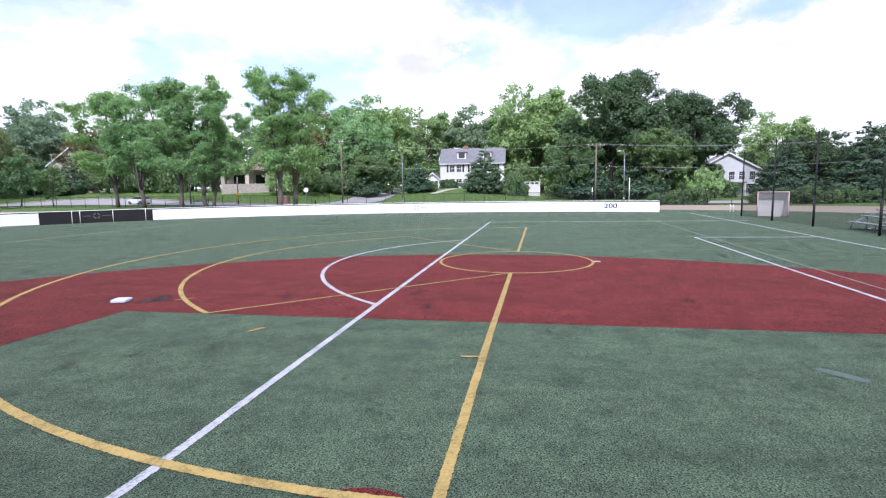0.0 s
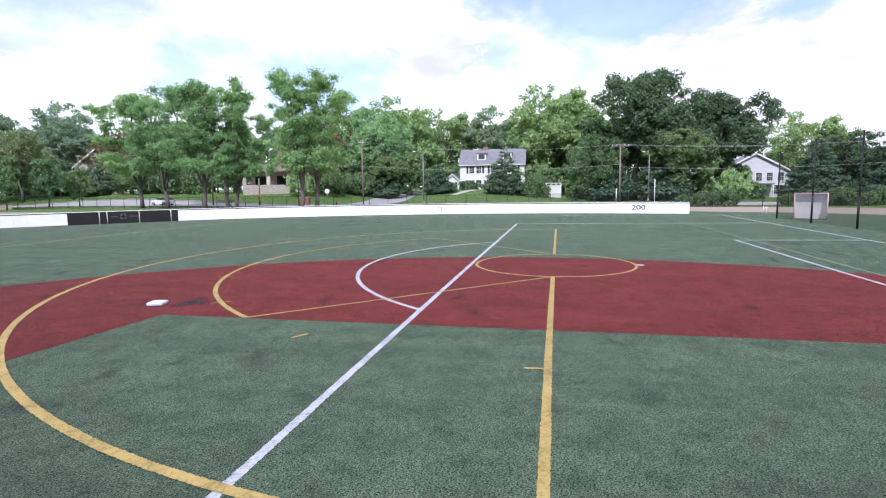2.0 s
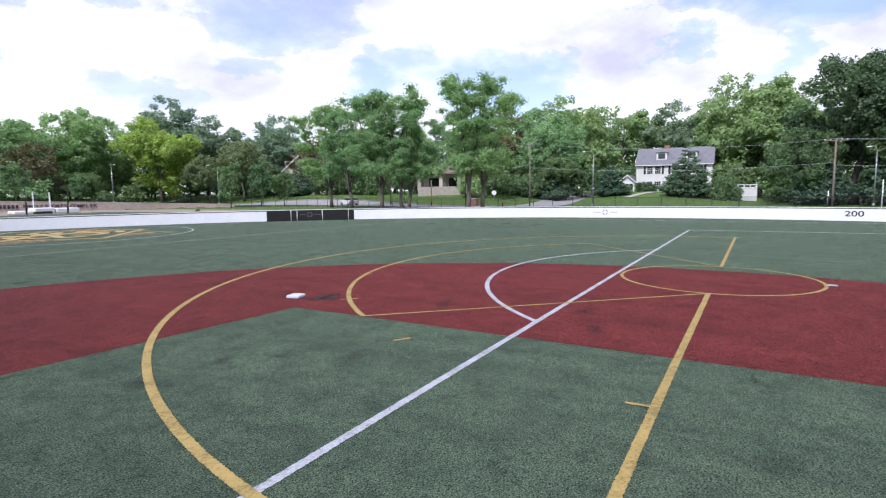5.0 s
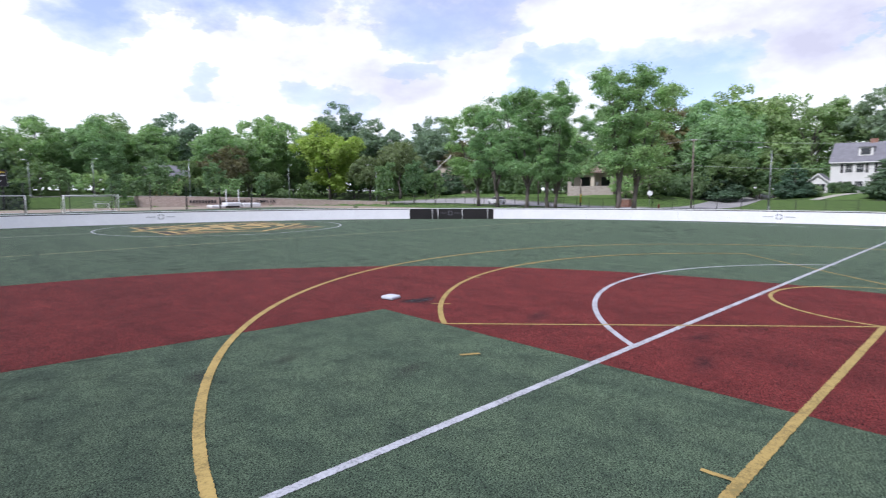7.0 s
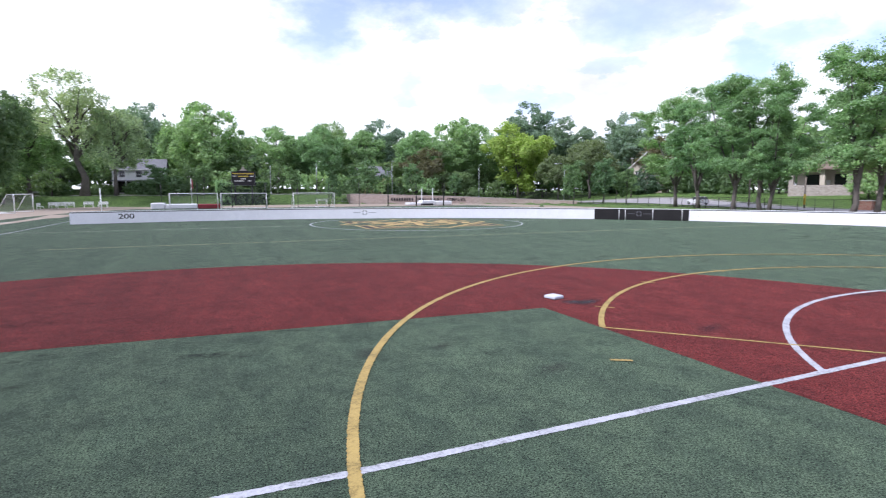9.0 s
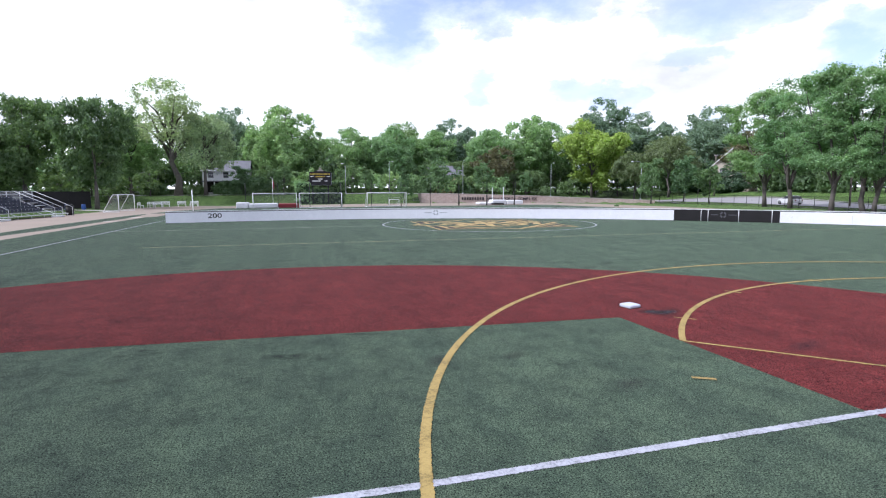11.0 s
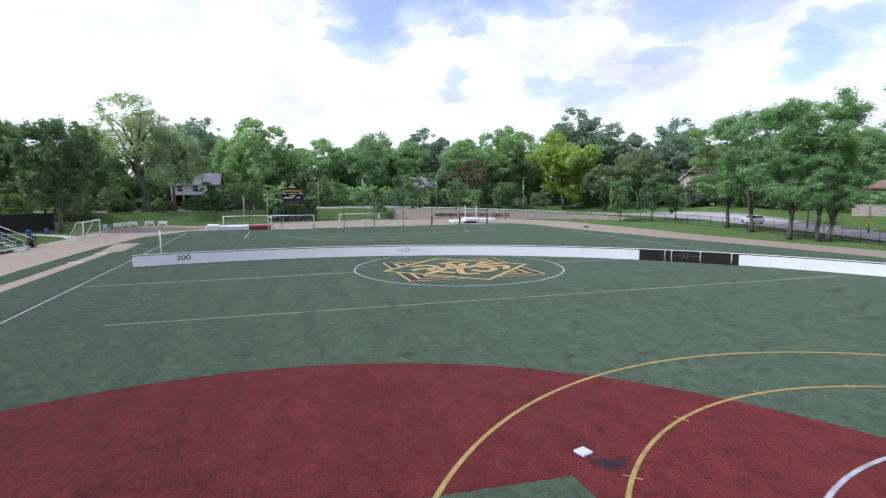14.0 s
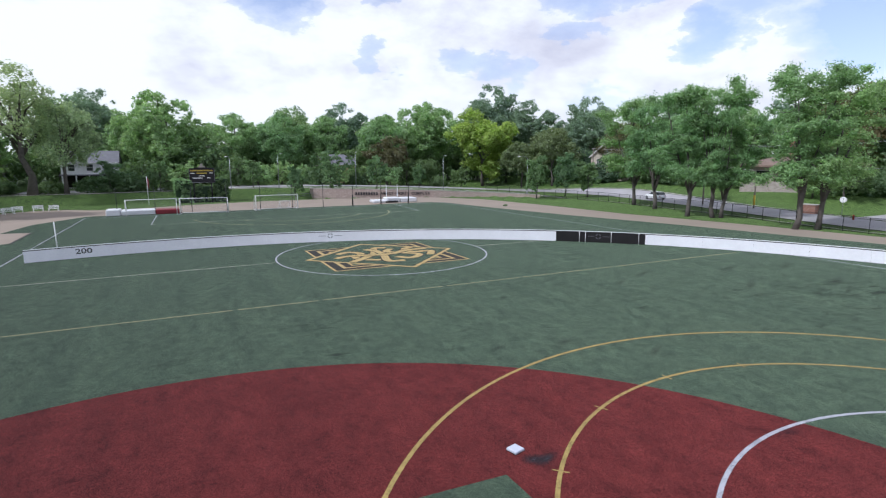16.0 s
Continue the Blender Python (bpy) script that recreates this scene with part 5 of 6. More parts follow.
def scoreboard():
    root = thing("scoreboard", pose(-10.85, 128.0, float(ground_z(-10.85, 128.0)), 0, 0, -4), "black scoreboard with yellow lettering and a crest", "scoreboard")
    M_FACE = plain("scoreboard_black", (0.012, 0.012, 0.016), 0.4, var=0.2, relief=0.0)
    M_RIM = plain("scoreboard_yellow", (0.55, 0.42, 0.06), 0.5, var=0.1, relief=0.0)
    gz = float(ground_z(-10.85, 128.0))
    z0, z1 = 3.95 - gz, 6.55 - gz
    part("cabinet", box(-2.25, 2.25, 0, 0.3, z0, z1, 0.02), M_FACE, root)
    bm = bmesh.new()
    for q in ((-2.28, 2.28, z0 - 0.03, z0 + 0.01), (-2.28, -2.24, z0 + 0.01, z1), (2.24, 2.28, z0 + 0.01, z1)):
        add_box(bm, q[0], q[1], -0.03, 0.0, q[2], q[3])
    part("rim", bm, M_STEEL, root, "thin grey rim")
    bm = bmesh.new()
    top = [(-2.3, z1 - 0.02), (2.3, z1 - 0.02), (2.3, z1 + 0.12), (1.2, z1 + 0.2), (0.6, z1 + 0.42), (-0.6, z1 + 0.42), (-1.2, z1 + 0.2), (-2.3, z1 + 0.12)]
    fa = bm.faces.new([bm.verts.new((x, 0.02, z)) for x, z in top])
    r = bmesh.ops.extrude_face_region(bm, geom=[fa])
    bmesh.ops.translate(bm, verts=[v for v in r["geom"] if isinstance(v, bmesh.types.BMVert)], vec=(0, 0.2, 0))
    part("header", bm, M_FACE, root, "arched black header")
    for i in range(15):
        part("letter_bar", box(-2.0 + 0.27 * i, -1.82 + 0.27 * i, -0.02, 0, z1 - 0.42, z1 - 0.16), M_RIM, root)
    for i in range(7):
        part("letter_bar", box(-0.95 + 0.28 * i, -0.76 + 0.28 * i, -0.02, 0, z1 - 0.95, z1 - 0.7), M_RIM, root)
    for x0, x1, zz in ((-2.0, -1.3, 0.85), (1.3, 2.0, 0.85)):
        part("caption_bar", box(x0, x1, -0.02, 0, z1 - 0.02 - zz, z1 - zz + 0.12), M_WHITE_METAL, root)
    for x0, x1, zz in ((-0.5, 0.7, 1.35), (-1.7, 0.1, 1.75), (0.9, 1.7, 1.75)):
        n = int((x1 - x0) / 0.2)
        for i in range(n):
            part("digit_bar", box(x0 + 0.2 * i, x0 + 0.2 * i + 0.14, -0.02, 0, z1 - zz - 0.1, z1 - zz + 0.12), M_WHITE_METAL, root)
    bm = bmesh.new()
    f = [(-0.75, z1 + 0.3), (0.75, z1 + 0.3), (0.5, z1 + 0.55), (0.25, z1 + 0.65), (0.2, z1 + 1.05), (-0.2, z1 + 1.05), (-0.25, z1 + 0.65), (-0.5, z1 + 0.55)]
    fa = bm.faces.new([bm.verts.new((x, 0, z)) for x, z in f])
    r = bmesh.ops.extrude_face_region(bm, geom=[fa])
    bmesh.ops.translate(bm, verts=[v for v in r["geom"] if isinstance(v, bmesh.types.BMVert)], vec=(0, 0.2, 0))
    part("crest", bm, plain("crest_stone", (0.34, 0.32, 0.28), 0.8), root, "pale crest on top")
    for x in (-1.6, 1.6):
        part("leg", tube([(x, 0.15, 0), (x, 0.15, z0)], 0.12, 8), M_BLACK_STEEL, root)


scoreboard()


M_CORE = plain("inner_foliage", (0.028, 0.055, 0.026), 0.9, var=0.5, scale=3, grain=12, relief=0.8)


def hedge(name, x0, x1, y0, y1, h, mat, label, seed, leaf=0.16, rz=0.0, density=1.0):
    """A clipped hedge of small leaves round a dark core."""
    rng = np.random.RandomState(seed)
    cx, cy = (x0 + x1) / 2, (y0 + y1) / 2
    root = thing(name, pose(cx, cy, float(ground_z(cx, cy)), 0, 0, rz), label, "hedge")
    n = int(((x1 - x0) * h * 2 + (y1 - y0) * h * 2 + (x1 - x0) * (y1 - y0)) * 3.0 * density)
    c = rng.uniform(-0.5, 0.5, (n, 3)) * np.array([x1 - x0, y1 - y0, 1])
    c[:, 2] = (c[:, 2] + 0.5) * (h - 0.25) + 0.1 + 0.12 * rng.normal(size=n)
    v = leaf_cloud(c, np.full(n, 0.42), 420, leaf, rng, 1.0)
    ob = new("foliage", leaf_mesh("foliage", v, mat))
    ob.parent = root
    w, d = (x1 - x0) / 2 - 0.15, (y1 - y0) / 2 - 0.15
    part("branch_core", box(-w, w, -d, d, 0, h - 0.35, 0.1), M_CORE, root)
    return root


# one hedge: lighter leaves paint its lit end, darker leaves its shaded rest
hedge("arborvitae_hedge", -15.9, -12.9, 128.2, 130.6, 4.7, LEAF_GREEN, "tall clipped evergreen hedge round the scoreboard", 3)
hedge("arborvitae_hedge", -8.9, -6.0, 128.2, 130.6, 4.9, LEAF_DARK, "tall clipped evergreen hedge round the scoreboard", 4)
hedge("arborvitae_hedge", -12.9, -8.9, 128.5, 130.6, 3.5, LEAF_DARK, "lower clipped hedge under the scoreboard", 5)

# ---- lamps and poles ----


def street_lamp(m, h, arm, label="grey steel street lamp with a curved arm"):
    root = thing("street_lamp", m, label, "street lamp", "street lamps")
    part("pole", tube([(0, 0, 0), (0, 0, h * 0.5), (0, 0, h - 0.5)], [0.09, 0.075, 0.05], 10), M_STEEL, root)
    part("base", tube([(0, 0, 0), (0, 0, 0.5)], [0.2, 0.16], 10), M_STEEL, root)
    part("arm", tube([(0, 0, h - 0.5), (arm * 0.25, 0, h - 0.05), (arm * 0.7, 0, h + 0.08), (arm, 0, h)], 0.03, 8), M_STEEL, root)
    bm = bmesh.new()
    bmesh.ops.create_uvsphere(bm, u_segments=10, v_segments=6, radius=1.0)
    bmesh.ops.scale(bm, vec=(0.34, 0.14, 0.08), verts=bm.verts[:])
    bmesh.ops.translate(bm, vec=(arm + 0.25, 0, h), verts=bm.verts[:])
    part("lamp_head", bm, M_WHITE_METAL, root, "pale cobra-head lamp")
    return root


def on_ground(x, y, rz=0.0):
    return pose(x, y, float(ground_z(x, y)), 0, 0, rz)


street_lamp(on_ground(71.5, 0.5, 60), 7.9, 0.7)
street_lamp(on_ground(68.0, 36.4, 100), 8.7, 1.2)
street_lamp(on_ground(42.0, 127.5, 20), 8.0, 0.6)
street_lamp(on_ground(23.8, 138.5, 60), 8.3, 0.8)
street_lamp(on_ground(5.6, 138.5, 40), 7.6, 0.9)
street_lamp(on_ground(55.0, 111.5, 150), 8.3, 1.6)
street_lamp(on_ground(-4.6, 139, 150), 7.0, 0.5)


def utility_pole(m, h, arms, extras=False):
    root = thing("utility_pole", m, "weathered wooden utility pole with crossarm and wires", "utility pole", "utility poles")
    part("shaft", tube([(0, 0, 0), (0, 0, h)], [0.14, 0.09], 10), M_POLE_WOOD, root)
    for z, half in arms:
        part("crossarm", box(-0.06, 0.06, -half, half, z - 0.06, z + 0.06, 0.012), M_POLE_WOOD, root)
        for y in (-half * 0.9, -half * 0.45, half * 0.45, half * 0.9):
            part("insulator", tube([(0, y, z + 0.06), (0, y, z + 0.16), (0, y, z + 0.22)], [0.03, 0.05, 0.03], 8), M_WHITE_METAL, root)
    if extras:
        part("transformer", tube([(0.3, 0, h * 0.52), (0.3, 0, h * 0.52 + 0.8)], 0.2, 12), M_STEEL, root, "grey transformer can")
    return root


POLES = {"a": (78, 116, 10.6), "b": (68.1, 76.4, 10.9), "c": (68.0, 47.1, 10.5), "d": (65.6, 5.4, 8.7), "e": (64, -38, 9.0)}
for key, (x, y, z) in POLES.items():
    gz = float(ground_z(x, y))
    utility_pole(pose(x, y, gz, 0, 0, 25 if key in "ab" else 8), z - gz, [(z - gz - 0.25, 1.3 if key in "bd" else 0.4)], key == "b")
guard = thing("guy_pole", on_ground(67.5, 66.5), "short wooden pole with a yellow guard sleeve", "pole")
part("shaft", tube([(0, 0, 0), (0, 0, 4.8)], [0.13, 0.10], 10), M_POLE_WOOD, guard)
part("sleeve", tube([(0, 0, 0.6), (0, 0, 2.2)], 0.15, 10), plain("yellow_plastic", (0.55, 0.38, 0.04), 0.5, var=0.15), guard, "yellow guard sleeve")
dp = thing("dark_post", on_ground(53.2, 51.4), "slim dark steel post beside the fence", "post")
part("shaft", tube([(0, 0, 0), (0, 0, 5.3)], 0.07, 10), M_BLACK_STEEL, dp)
part("foot", tube([(0, 0, 0), (0, 0, 0.25)], [0.16, 0.13], 10), M_BLACK_STEEL, dp)


def wire(p, q, sag, r=0.008, label="thin weathered grey overhead wire"):
    pts = [Vector(p).lerp(Vector(q), u) - Vector((0, 0, 4 * sag * u * (1 - u))) for u in np.linspace(0, 1, 15)]
    ob = part("overhead_wire", tube(pts, r, 5), M_GREY_WIRE)
    tagged(ob, label, "wire", "overhead wires")


def white_post(x, y, h):
    root = thing("white_post", on_ground(x, y), "slim white plastic marker post beside a pole", "post")
    part("shaft", tube([(0, 0, 0), (0, 0, h)], 0.055, 8), M_WHITE_METAL, root)
    part("cap", tube([(0, 0, h), (0, 0, h + 0.06)], [0.065, 0.03], 8), M_WHITE_METAL, root)


white_post(62.6, 0.9, 3.5)
white_post(65.2, 5.9, 2.2)
M_GREY_WIRE = plain("weathered_wire", (0.42, 0.43, 0.45), 0.5, 0.0, var=0.15, relief=0.0)
order = ["a", "b", "c", "d", "e"]
for k0, k1 in zip(order, order[1:]):
    (x0, y0, z0), (x1, y1, z1) = POLES[k0], POLES[k1]
    for off in (-0.9, 0.0, 0.9) if k0 != "c" else (-0.5, 0.5):
        wire((x0 + 0.3 * off, y0, z0 - (0.0 if off else 0.1)), (x1 + 0.3 * off, y1, z1 - (0.0 if off else 0.1)), 0.9 if k0 != "c" else 1.1)
    wire((x0, y0, z0 * 0.62), (x1, y1, z1 * 0.66), 0.8, 0.014)
wire((68.0, 47.1, 10.4), (113, 38, 9.0), 0.8)
wire((68.1, 76.4, 8.4), (86, 72, 7.5), 0.4)

# ---- houses ----
M_SIDING_WHITE = plain("white_siding", (0.74, 0.74, 0.74), 0.6, var=0.08, scale=0.8, grain=12, relief=0.1)
M_SIDING_GREY = plain("pale_grey_siding", (0.58, 0.60, 0.64), 0.65, var=0.1, scale=0.8, grain=12, relief=0.1)
M_STUCCO = plain("cream_stucco", (0.56, 0.50, 0.42), 0.85, var=0.12, scale=0.8, grain=16, relief=0.2)
M_ROOF_GREY = plain("grey_slate_shingle", (0.20, 0.20, 0.23), 0.85, var=0.25, scale=1.2, grain=8, relief=0.5)
M_ROOF_BROWN = plain("brown_shingle", (0.22, 0.16, 0.13), 0.9, var=0.3, scale=1.2, grain=8, relief=0.5)
M_TRIM = plain("white_trim", (0.76, 0.76, 0.76), 0.5, var=0.06, relief=0.0)
M_SHUTTER = plain("black_shutter", (0.02, 0.02, 0.024), 0.5, var=0.2, relief=0.0)
# near-black that stands for the shade inside a porch
M_PORCH_SHADE = plain("porch_shade_black", (0.02, 0.018, 0.017), 0.9, var=0.3, relief=0.0)
M_BRICK = stone_material("red_brick", (0.20, 0.09, 0.06), (0.32, 0.15, 0.11), (0.3, 0.27, 0.24), 6.0)


def glass_material():
    m, nt, b = material("window_glass", 0.06)
    b.inputs["Base Color"].default_value = (0.03, 0.035, 0.04, 1)
    b.inputs["Specular IOR Level"].default_value = 0.6
    return m


M_GLASS = glass_material()


def window(parent, y, z, w, h, shutters=False, x=0.0, grid=True):
    """A sash window on a wall that faces -x."""
    win = part("window", box(x - 0.05, x - 0.02, y - w / 2, y + w / 2, z - h / 2, z + h / 2), M_GLASS, parent, "dark glass sash window")
    bm = bmesh.new()
    t = 0.07
    for q in ((-w / 2 - t, w / 2 + t, h / 2, h / 2 + t), (-w / 2 - t, w / 2 + t, -h / 2 - t, -h / 2), (-w / 2 - t, -w / 2, -h / 2, h / 2), (w / 2, w / 2 + t, -h / 2, h / 2), (-w / 2, w / 2, -0.03, 0.03)):
        add_box(bm, x - 0.09, x, y + q[0], y + q[1], z + q[2], z + q[3])
    part("frame", bm, M_TRIM, win, "white frame")
    if grid:
        bm = bmesh.new()
        for k in (-1, 1):
            add_box(bm, x - 0.065, x - 0.045, y + k * w / 6 - 0.012, y + k * w / 6 + 0.012, z - h / 2, z + h / 2)
        for k in (-0.25, 0.25):
            add_box(bm, x - 0.068, x - 0.048, y - w / 2, y + w / 2, z + k * h - 0.012, z + k * h + 0.012)
        part("glazing_bar", bm, M_TRIM, win)
    if shutters:
        for s in (-1, 1):
            y0 = y + s * (w / 2 + 0.28)
            part("shutter", box(x - 0.07, x - 0.01, y0 - 0.19, y0 + 0.19, z - h / 2 - 0.05, z + h / 2 + 0.05, 0.01), M_SHUTTER, win, "black louvred shutter")
    return win


def gable_house(name, m, front, depth, eave, ridge, along_front, walls, roof, label, over=0.45, siding=True):
    """A house whose front lies on x = 0 facing -x, from y = -front/2 to front/2."""
    root = thing(name, m, label, "house")
    hf = front / 2
    bm = bmesh.new()
    if along_front:
        prof = [(0, 0), (depth, 0), (depth, eave), (depth / 2, ridge), (0, eave)]
        a = [bm.verts.new((x, -hf, z)) for x, z in prof]
        b = [bm.verts.new((x, hf, z)) for x, z in prof]
    else:
        prof = [(-hf, 0), (hf, 0), (hf, eave), (0, ridge), (-hf, eave)]
        a = [bm.verts.new((0, y, z)) for y, z in prof]
        b = [bm.verts.new((depth, y, z)) for y, z in prof]
    bm.faces.new(a)
    bm.faces.new(list(reversed(b)))
    for i in range(5):
        j = (i + 1) % 5
        bm.faces.new((a[j], a[i], b[i], b[j]))
    bmesh.ops.recalc_face_normals(bm, faces=bm.faces[:])
    part("wall", bm, walls, root)
    if siding and along_front:
        bm = bmesh.new()
        z = 0.35
        while z < eave - 0.1:
            add_box(bm, -0.018, 0.0, -hf, hf, z, z + 0.02)
            z += 0.22
        part("siding_course", bm, walls, root)
    for s in (-1, 1):
        bm = bmesh.new()
        run = (depth / 2 if along_front else hf)
        slope = (ridge - eave) / run
        e0, t = eave - over * slope, 0.16
        if along_front:
            mid = depth / 2
            pts = [(mid, ridge + 0.02), (mid - s * (run + over), e0 + 0.02), (mid - s * (run + over), e0 + t), (mid, ridge + t + 0.05)]
            a = [bm.verts.new((x, -hf - over * 0.7, z)) for x, z in pts]
            b = [bm.verts.new((x, hf + over * 0.7, z)) for x, z in pts]
        else:
            pts = [(0, ridge + 0.02), (-s * (run + over), e0 + 0.02), (-s * (run + over), e0 + t), (0, ridge + t + 0.05)]
            a = [bm.verts.new((-over, y, z)) for y, z in pts]
            b = [bm.verts.new((depth + over * 0.7, y, z)) for y, z in pts]
        bm.faces.new(a), bm.faces.new(list(reversed(b)))
        for i in range(4):
            j = (i + 1) % 4
            bm.faces.new((a[j], a[i], b[i], b[j]))
        bmesh.ops.recalc_face_normals(bm, faces=bm.faces[:])
        r = part("roof", bm, roof, root)
        if not along_front:
            yy = -s * (run + over)
            bm = bmesh.new()
            q = [(-over - 0.04, 0, ridge - 0.12), (-over - 0.04, yy, e0 - 0.12), (-over - 0.04, yy, e0 + t), (-over - 0.04, 0, ridge + t + 0.05)]
            q2 = [(x + 0.035, y, z) for x, y, z in q]
            va, vb = [bm.verts.new(p) for p in q], [bm.verts.new(p) for p in q2]
            bm.faces.new(va), bm.faces.new(list(reversed(vb)))
            for i in range(4):
                j = (i + 1) % 4
                bm.faces.new((va[j], va[i], vb[i], vb[j]))
            bmesh.ops.recalc_face_normals(bm, faces=bm.faces[:])
            part("bargeboard", bm, M_TRIM, r, "white bargeboard")
    if along_front:
        for s in (-1, 1):
            x = depth / 2 - s * (depth / 2 + over)
            e0 = eave - over * (ridge - eave) / (depth / 2)
            part("gutter", box(*sorted((x - 0.04 * s, x - 0.14 * s)), -hf - 0.3, hf + 0.3, e0 - 0.06, e0 + 0.12, 0.02), M_TRIM, root, "white gutter")
    return root


def dormer(parent, y, x, z, w, h, walls, roof):
    d = part("dormer", box(x, x + 2.2, y - w / 2, y + w / 2, z, z + h), walls, parent, "small shed dormer")
    bm = box(x - 0.25, x + 2.6, y - w / 2 - 0.2, y + w / 2 + 0.2, z + h, z + h + 0.12)
    part("dormer_roof", bm, roof, d)
    part("dormer_window", box(x - 0.04, x - 0.005, y - w / 2 + 0.35, y + w / 2 - 0.35, z + 0.2, z + h - 0.2), M_GLASS, d)


def white_house():
    gz = 1.6
    root = gable_house("white_house", pose(112, 30.8, gz, 0, 0, 3), 15.6, 8.6, 6.6, 10.1, True, M_SIDING_WHITE, M_ROOF_GREY, "white two-storey clapboard house with grey roof and dormers")
    for y in (4.9, 3.2):
        window(root, y, 5.2, 1.15, 1.6)
        window(root, y, 1.8, 1.25, 1.7)
    for y in (-0.3, -2.0, -5.3):
        window(root, y, 5.2, 1.15, 1.6)
    for y in (6.0, 2.15, 0.8, -3.1, -4.2, -6.4):
        part("shutter", box(-0.07, -0.01, y - 0.22, y + 0.22, 4.3, 6.1, 0.01), M_SHUTTER, root, "black louvred shutter")
    for y in (6.15,):
        part("shutter", box(-0.07, -0.01, y - 0.22, y + 0.22, 0.9, 2.7, 0.01), M_SHUTTER, root, "black louvred shutter")
    for y in (-4.8,):
        window(root, y, 1.8, 1.3, 1.7)
    dr = part("front_door", box(-0.06, -0.01, -0.55, 0.55, 0.0, 2.2, 0.01), M_SHUTTER, root, "black panelled front door")
    part("door_surround", box(-0.12, -0.02, -0.95, -0.6, 0, 2.5), M_TRIM, dr)
    part("door_surround", box(-0.12, -0.02, 0.6, 0.95, 0, 2.5), M_TRIM, dr)
    dormer(root, 2.6, 0.9, 7.55, 2.2, 1.6, M_SIDING_WHITE, M_ROOF_GREY)
    dormer(root, -3.6, 0.9, 7.55, 2.2, 1.6, M_SIDING_WHITE, M_ROOF_GREY)
    part("chimney", box(4.0, 4.9, 1.2, 2.4, 9.4, 10.9, 0.03), M_BRICK, root, "brick chimney")
    wing = gable_house("sun_room", pose(113.2, 40.9, gz, 0, 0, 3), 3.6, 5.0, 2.7, 4.2, False, M_SIDING_WHITE, M_ROOF_GREY, "low white side wing of a clapboard house")
    for y in (-0.9, 0.0, 0.9):
        window(wing, y, 1.5, 0.75, 1.5, grid=False)


def porch_house():
    """A stone bungalow with a deep porch and a taller house behind it."""
    gz = float(ground_z(86, 70)) + 0.1
    root = thing("stone_bungalow", pose(83, 70.5, gz, 0, 0, 12), "grey stone bungalow with a deep shaded porch", "house")
    part("wall", box(2.6, 12, -8, 8, 0, 4.4), M_STUCCO, root)
    part("porch_wall", box(0, 0.4, -1.4, 8.4, -1.2, 1.5, 0.03), M_STONE, root, "rough stone porch wall")
    part("porch_wall", box(0.4, 2.6, -1.4, -1.0, -1.2, 1.5, 0.03), M_STONE, root, "rough stone porch wall")
    part("porch_floor", box(0.2, 2.6, -1.2, 8.2, -1.0, 0.1), M_CONCRETE, root)
    for y in (-1.1, 3.0, 8.0):
        part("porch_pier", box(0.0, 0.7, y - 0.4, y + 0.4, 1.5, 4.2, 0.02), M_STUCCO if y == 3.0 else M_STONE, root, "stout porch pier")
    for y in (0.8, 5.4):
        part("porch_window", box(2.52, 2.585, y - 1.2, y + 1.2, 1.1, 3.4), M_GLASS, root, "dark porch window")
    part("door", box(2.50, 2.585, 2.6, 3.5, 0.1, 2.4, 0.01), M_TRIM, root, "white porch door")
    bm = bmesh.new()
    e = [(-0.9, -9), (12.8, -9), (12.8, 9), (-0.9, 9)]
    t = [(4.5, -4), (8.0, -4), (8.0, 4), (4.5, 4)]
    lo = [bm.verts.new((x, y, 4.2)) for x, y in e]
    mi = [bm.verts.new((x, y, 4.5)) for x, y in e]
    hi = [bm.verts.new((x, y, 6.1)) for x, y in t]
    bm.faces.new(list(reversed(lo))), bm.faces.new(hi)
    for i in range(4):
        j = (i + 1) % 4
        bm.faces.new((lo[i], lo[j], mi[j], mi[i])), bm.faces.new((mi[i], mi[j], hi[j], hi[i]))
    part("roof", bm, M_ROOF_BROWN, root, "low brown hipped roof")
    part("chimney", box(7.0, 8.2, 2.0, 3.0, 5.0, 9.0, 0.03), M_BRICK, root, "brick chimney")


white_house()
porch_house()
rh = gable_house("grey_house", pose(95, -21.9, -0.05, 0, 0, -6), 12.0, 11, 4.9, 8.3, False, M_SIDING_GREY, M_ROOF_GREY, "pale grey gabled house with white trim beside dark trees")
for y, z in ((-0.7, 3.9), (-2.5, 3.9), (-4.3, 3.9), (2.2, 3.9)):
    window(rh, y, z, 1.0, 1.5)
window(rh, -3.9, 1.5, 1.7, 1.6)
pr = part("porch_roof", box(-2.2, -0.01, -3.0, 5.8, 2.45, 2.7, 0.03), M_ROOF_GREY, rh, "dark porch roof")
for y in (-2.8, 1.4, 5.6):
    part("porch_column", box(-2.1, -1.9, y - 0.1, y + 0.1, 0.0, 2.45), M_TRIM, rh)
part("door", box(-0.06, -0.01, -1.2, -0.2, 0.1, 2.3, 0.01), M_TRIM, rh, "white front door")
gh = gable_house("neighbour_house", pose(106, -13.5, 0, 0, 0, 0), 9, 9, 5.2, 8.0, True, M_SIDING_GREY, M_ROOF_GREY, "grey-roofed house almost hidden behind oaks")
window(gh, 2, 3.6, 1, 1.5), window(gh, -2, 3.6, 1, 1.5)
lh = gable_house("cream_house", pose(89, 122, float(ground_z(89, 122)), 0, 0, 42), 9.5, 11, 6.6, 11.0, False, M_STUCCO, M_ROOF_BROWN, "cream gabled house half hidden by street trees")
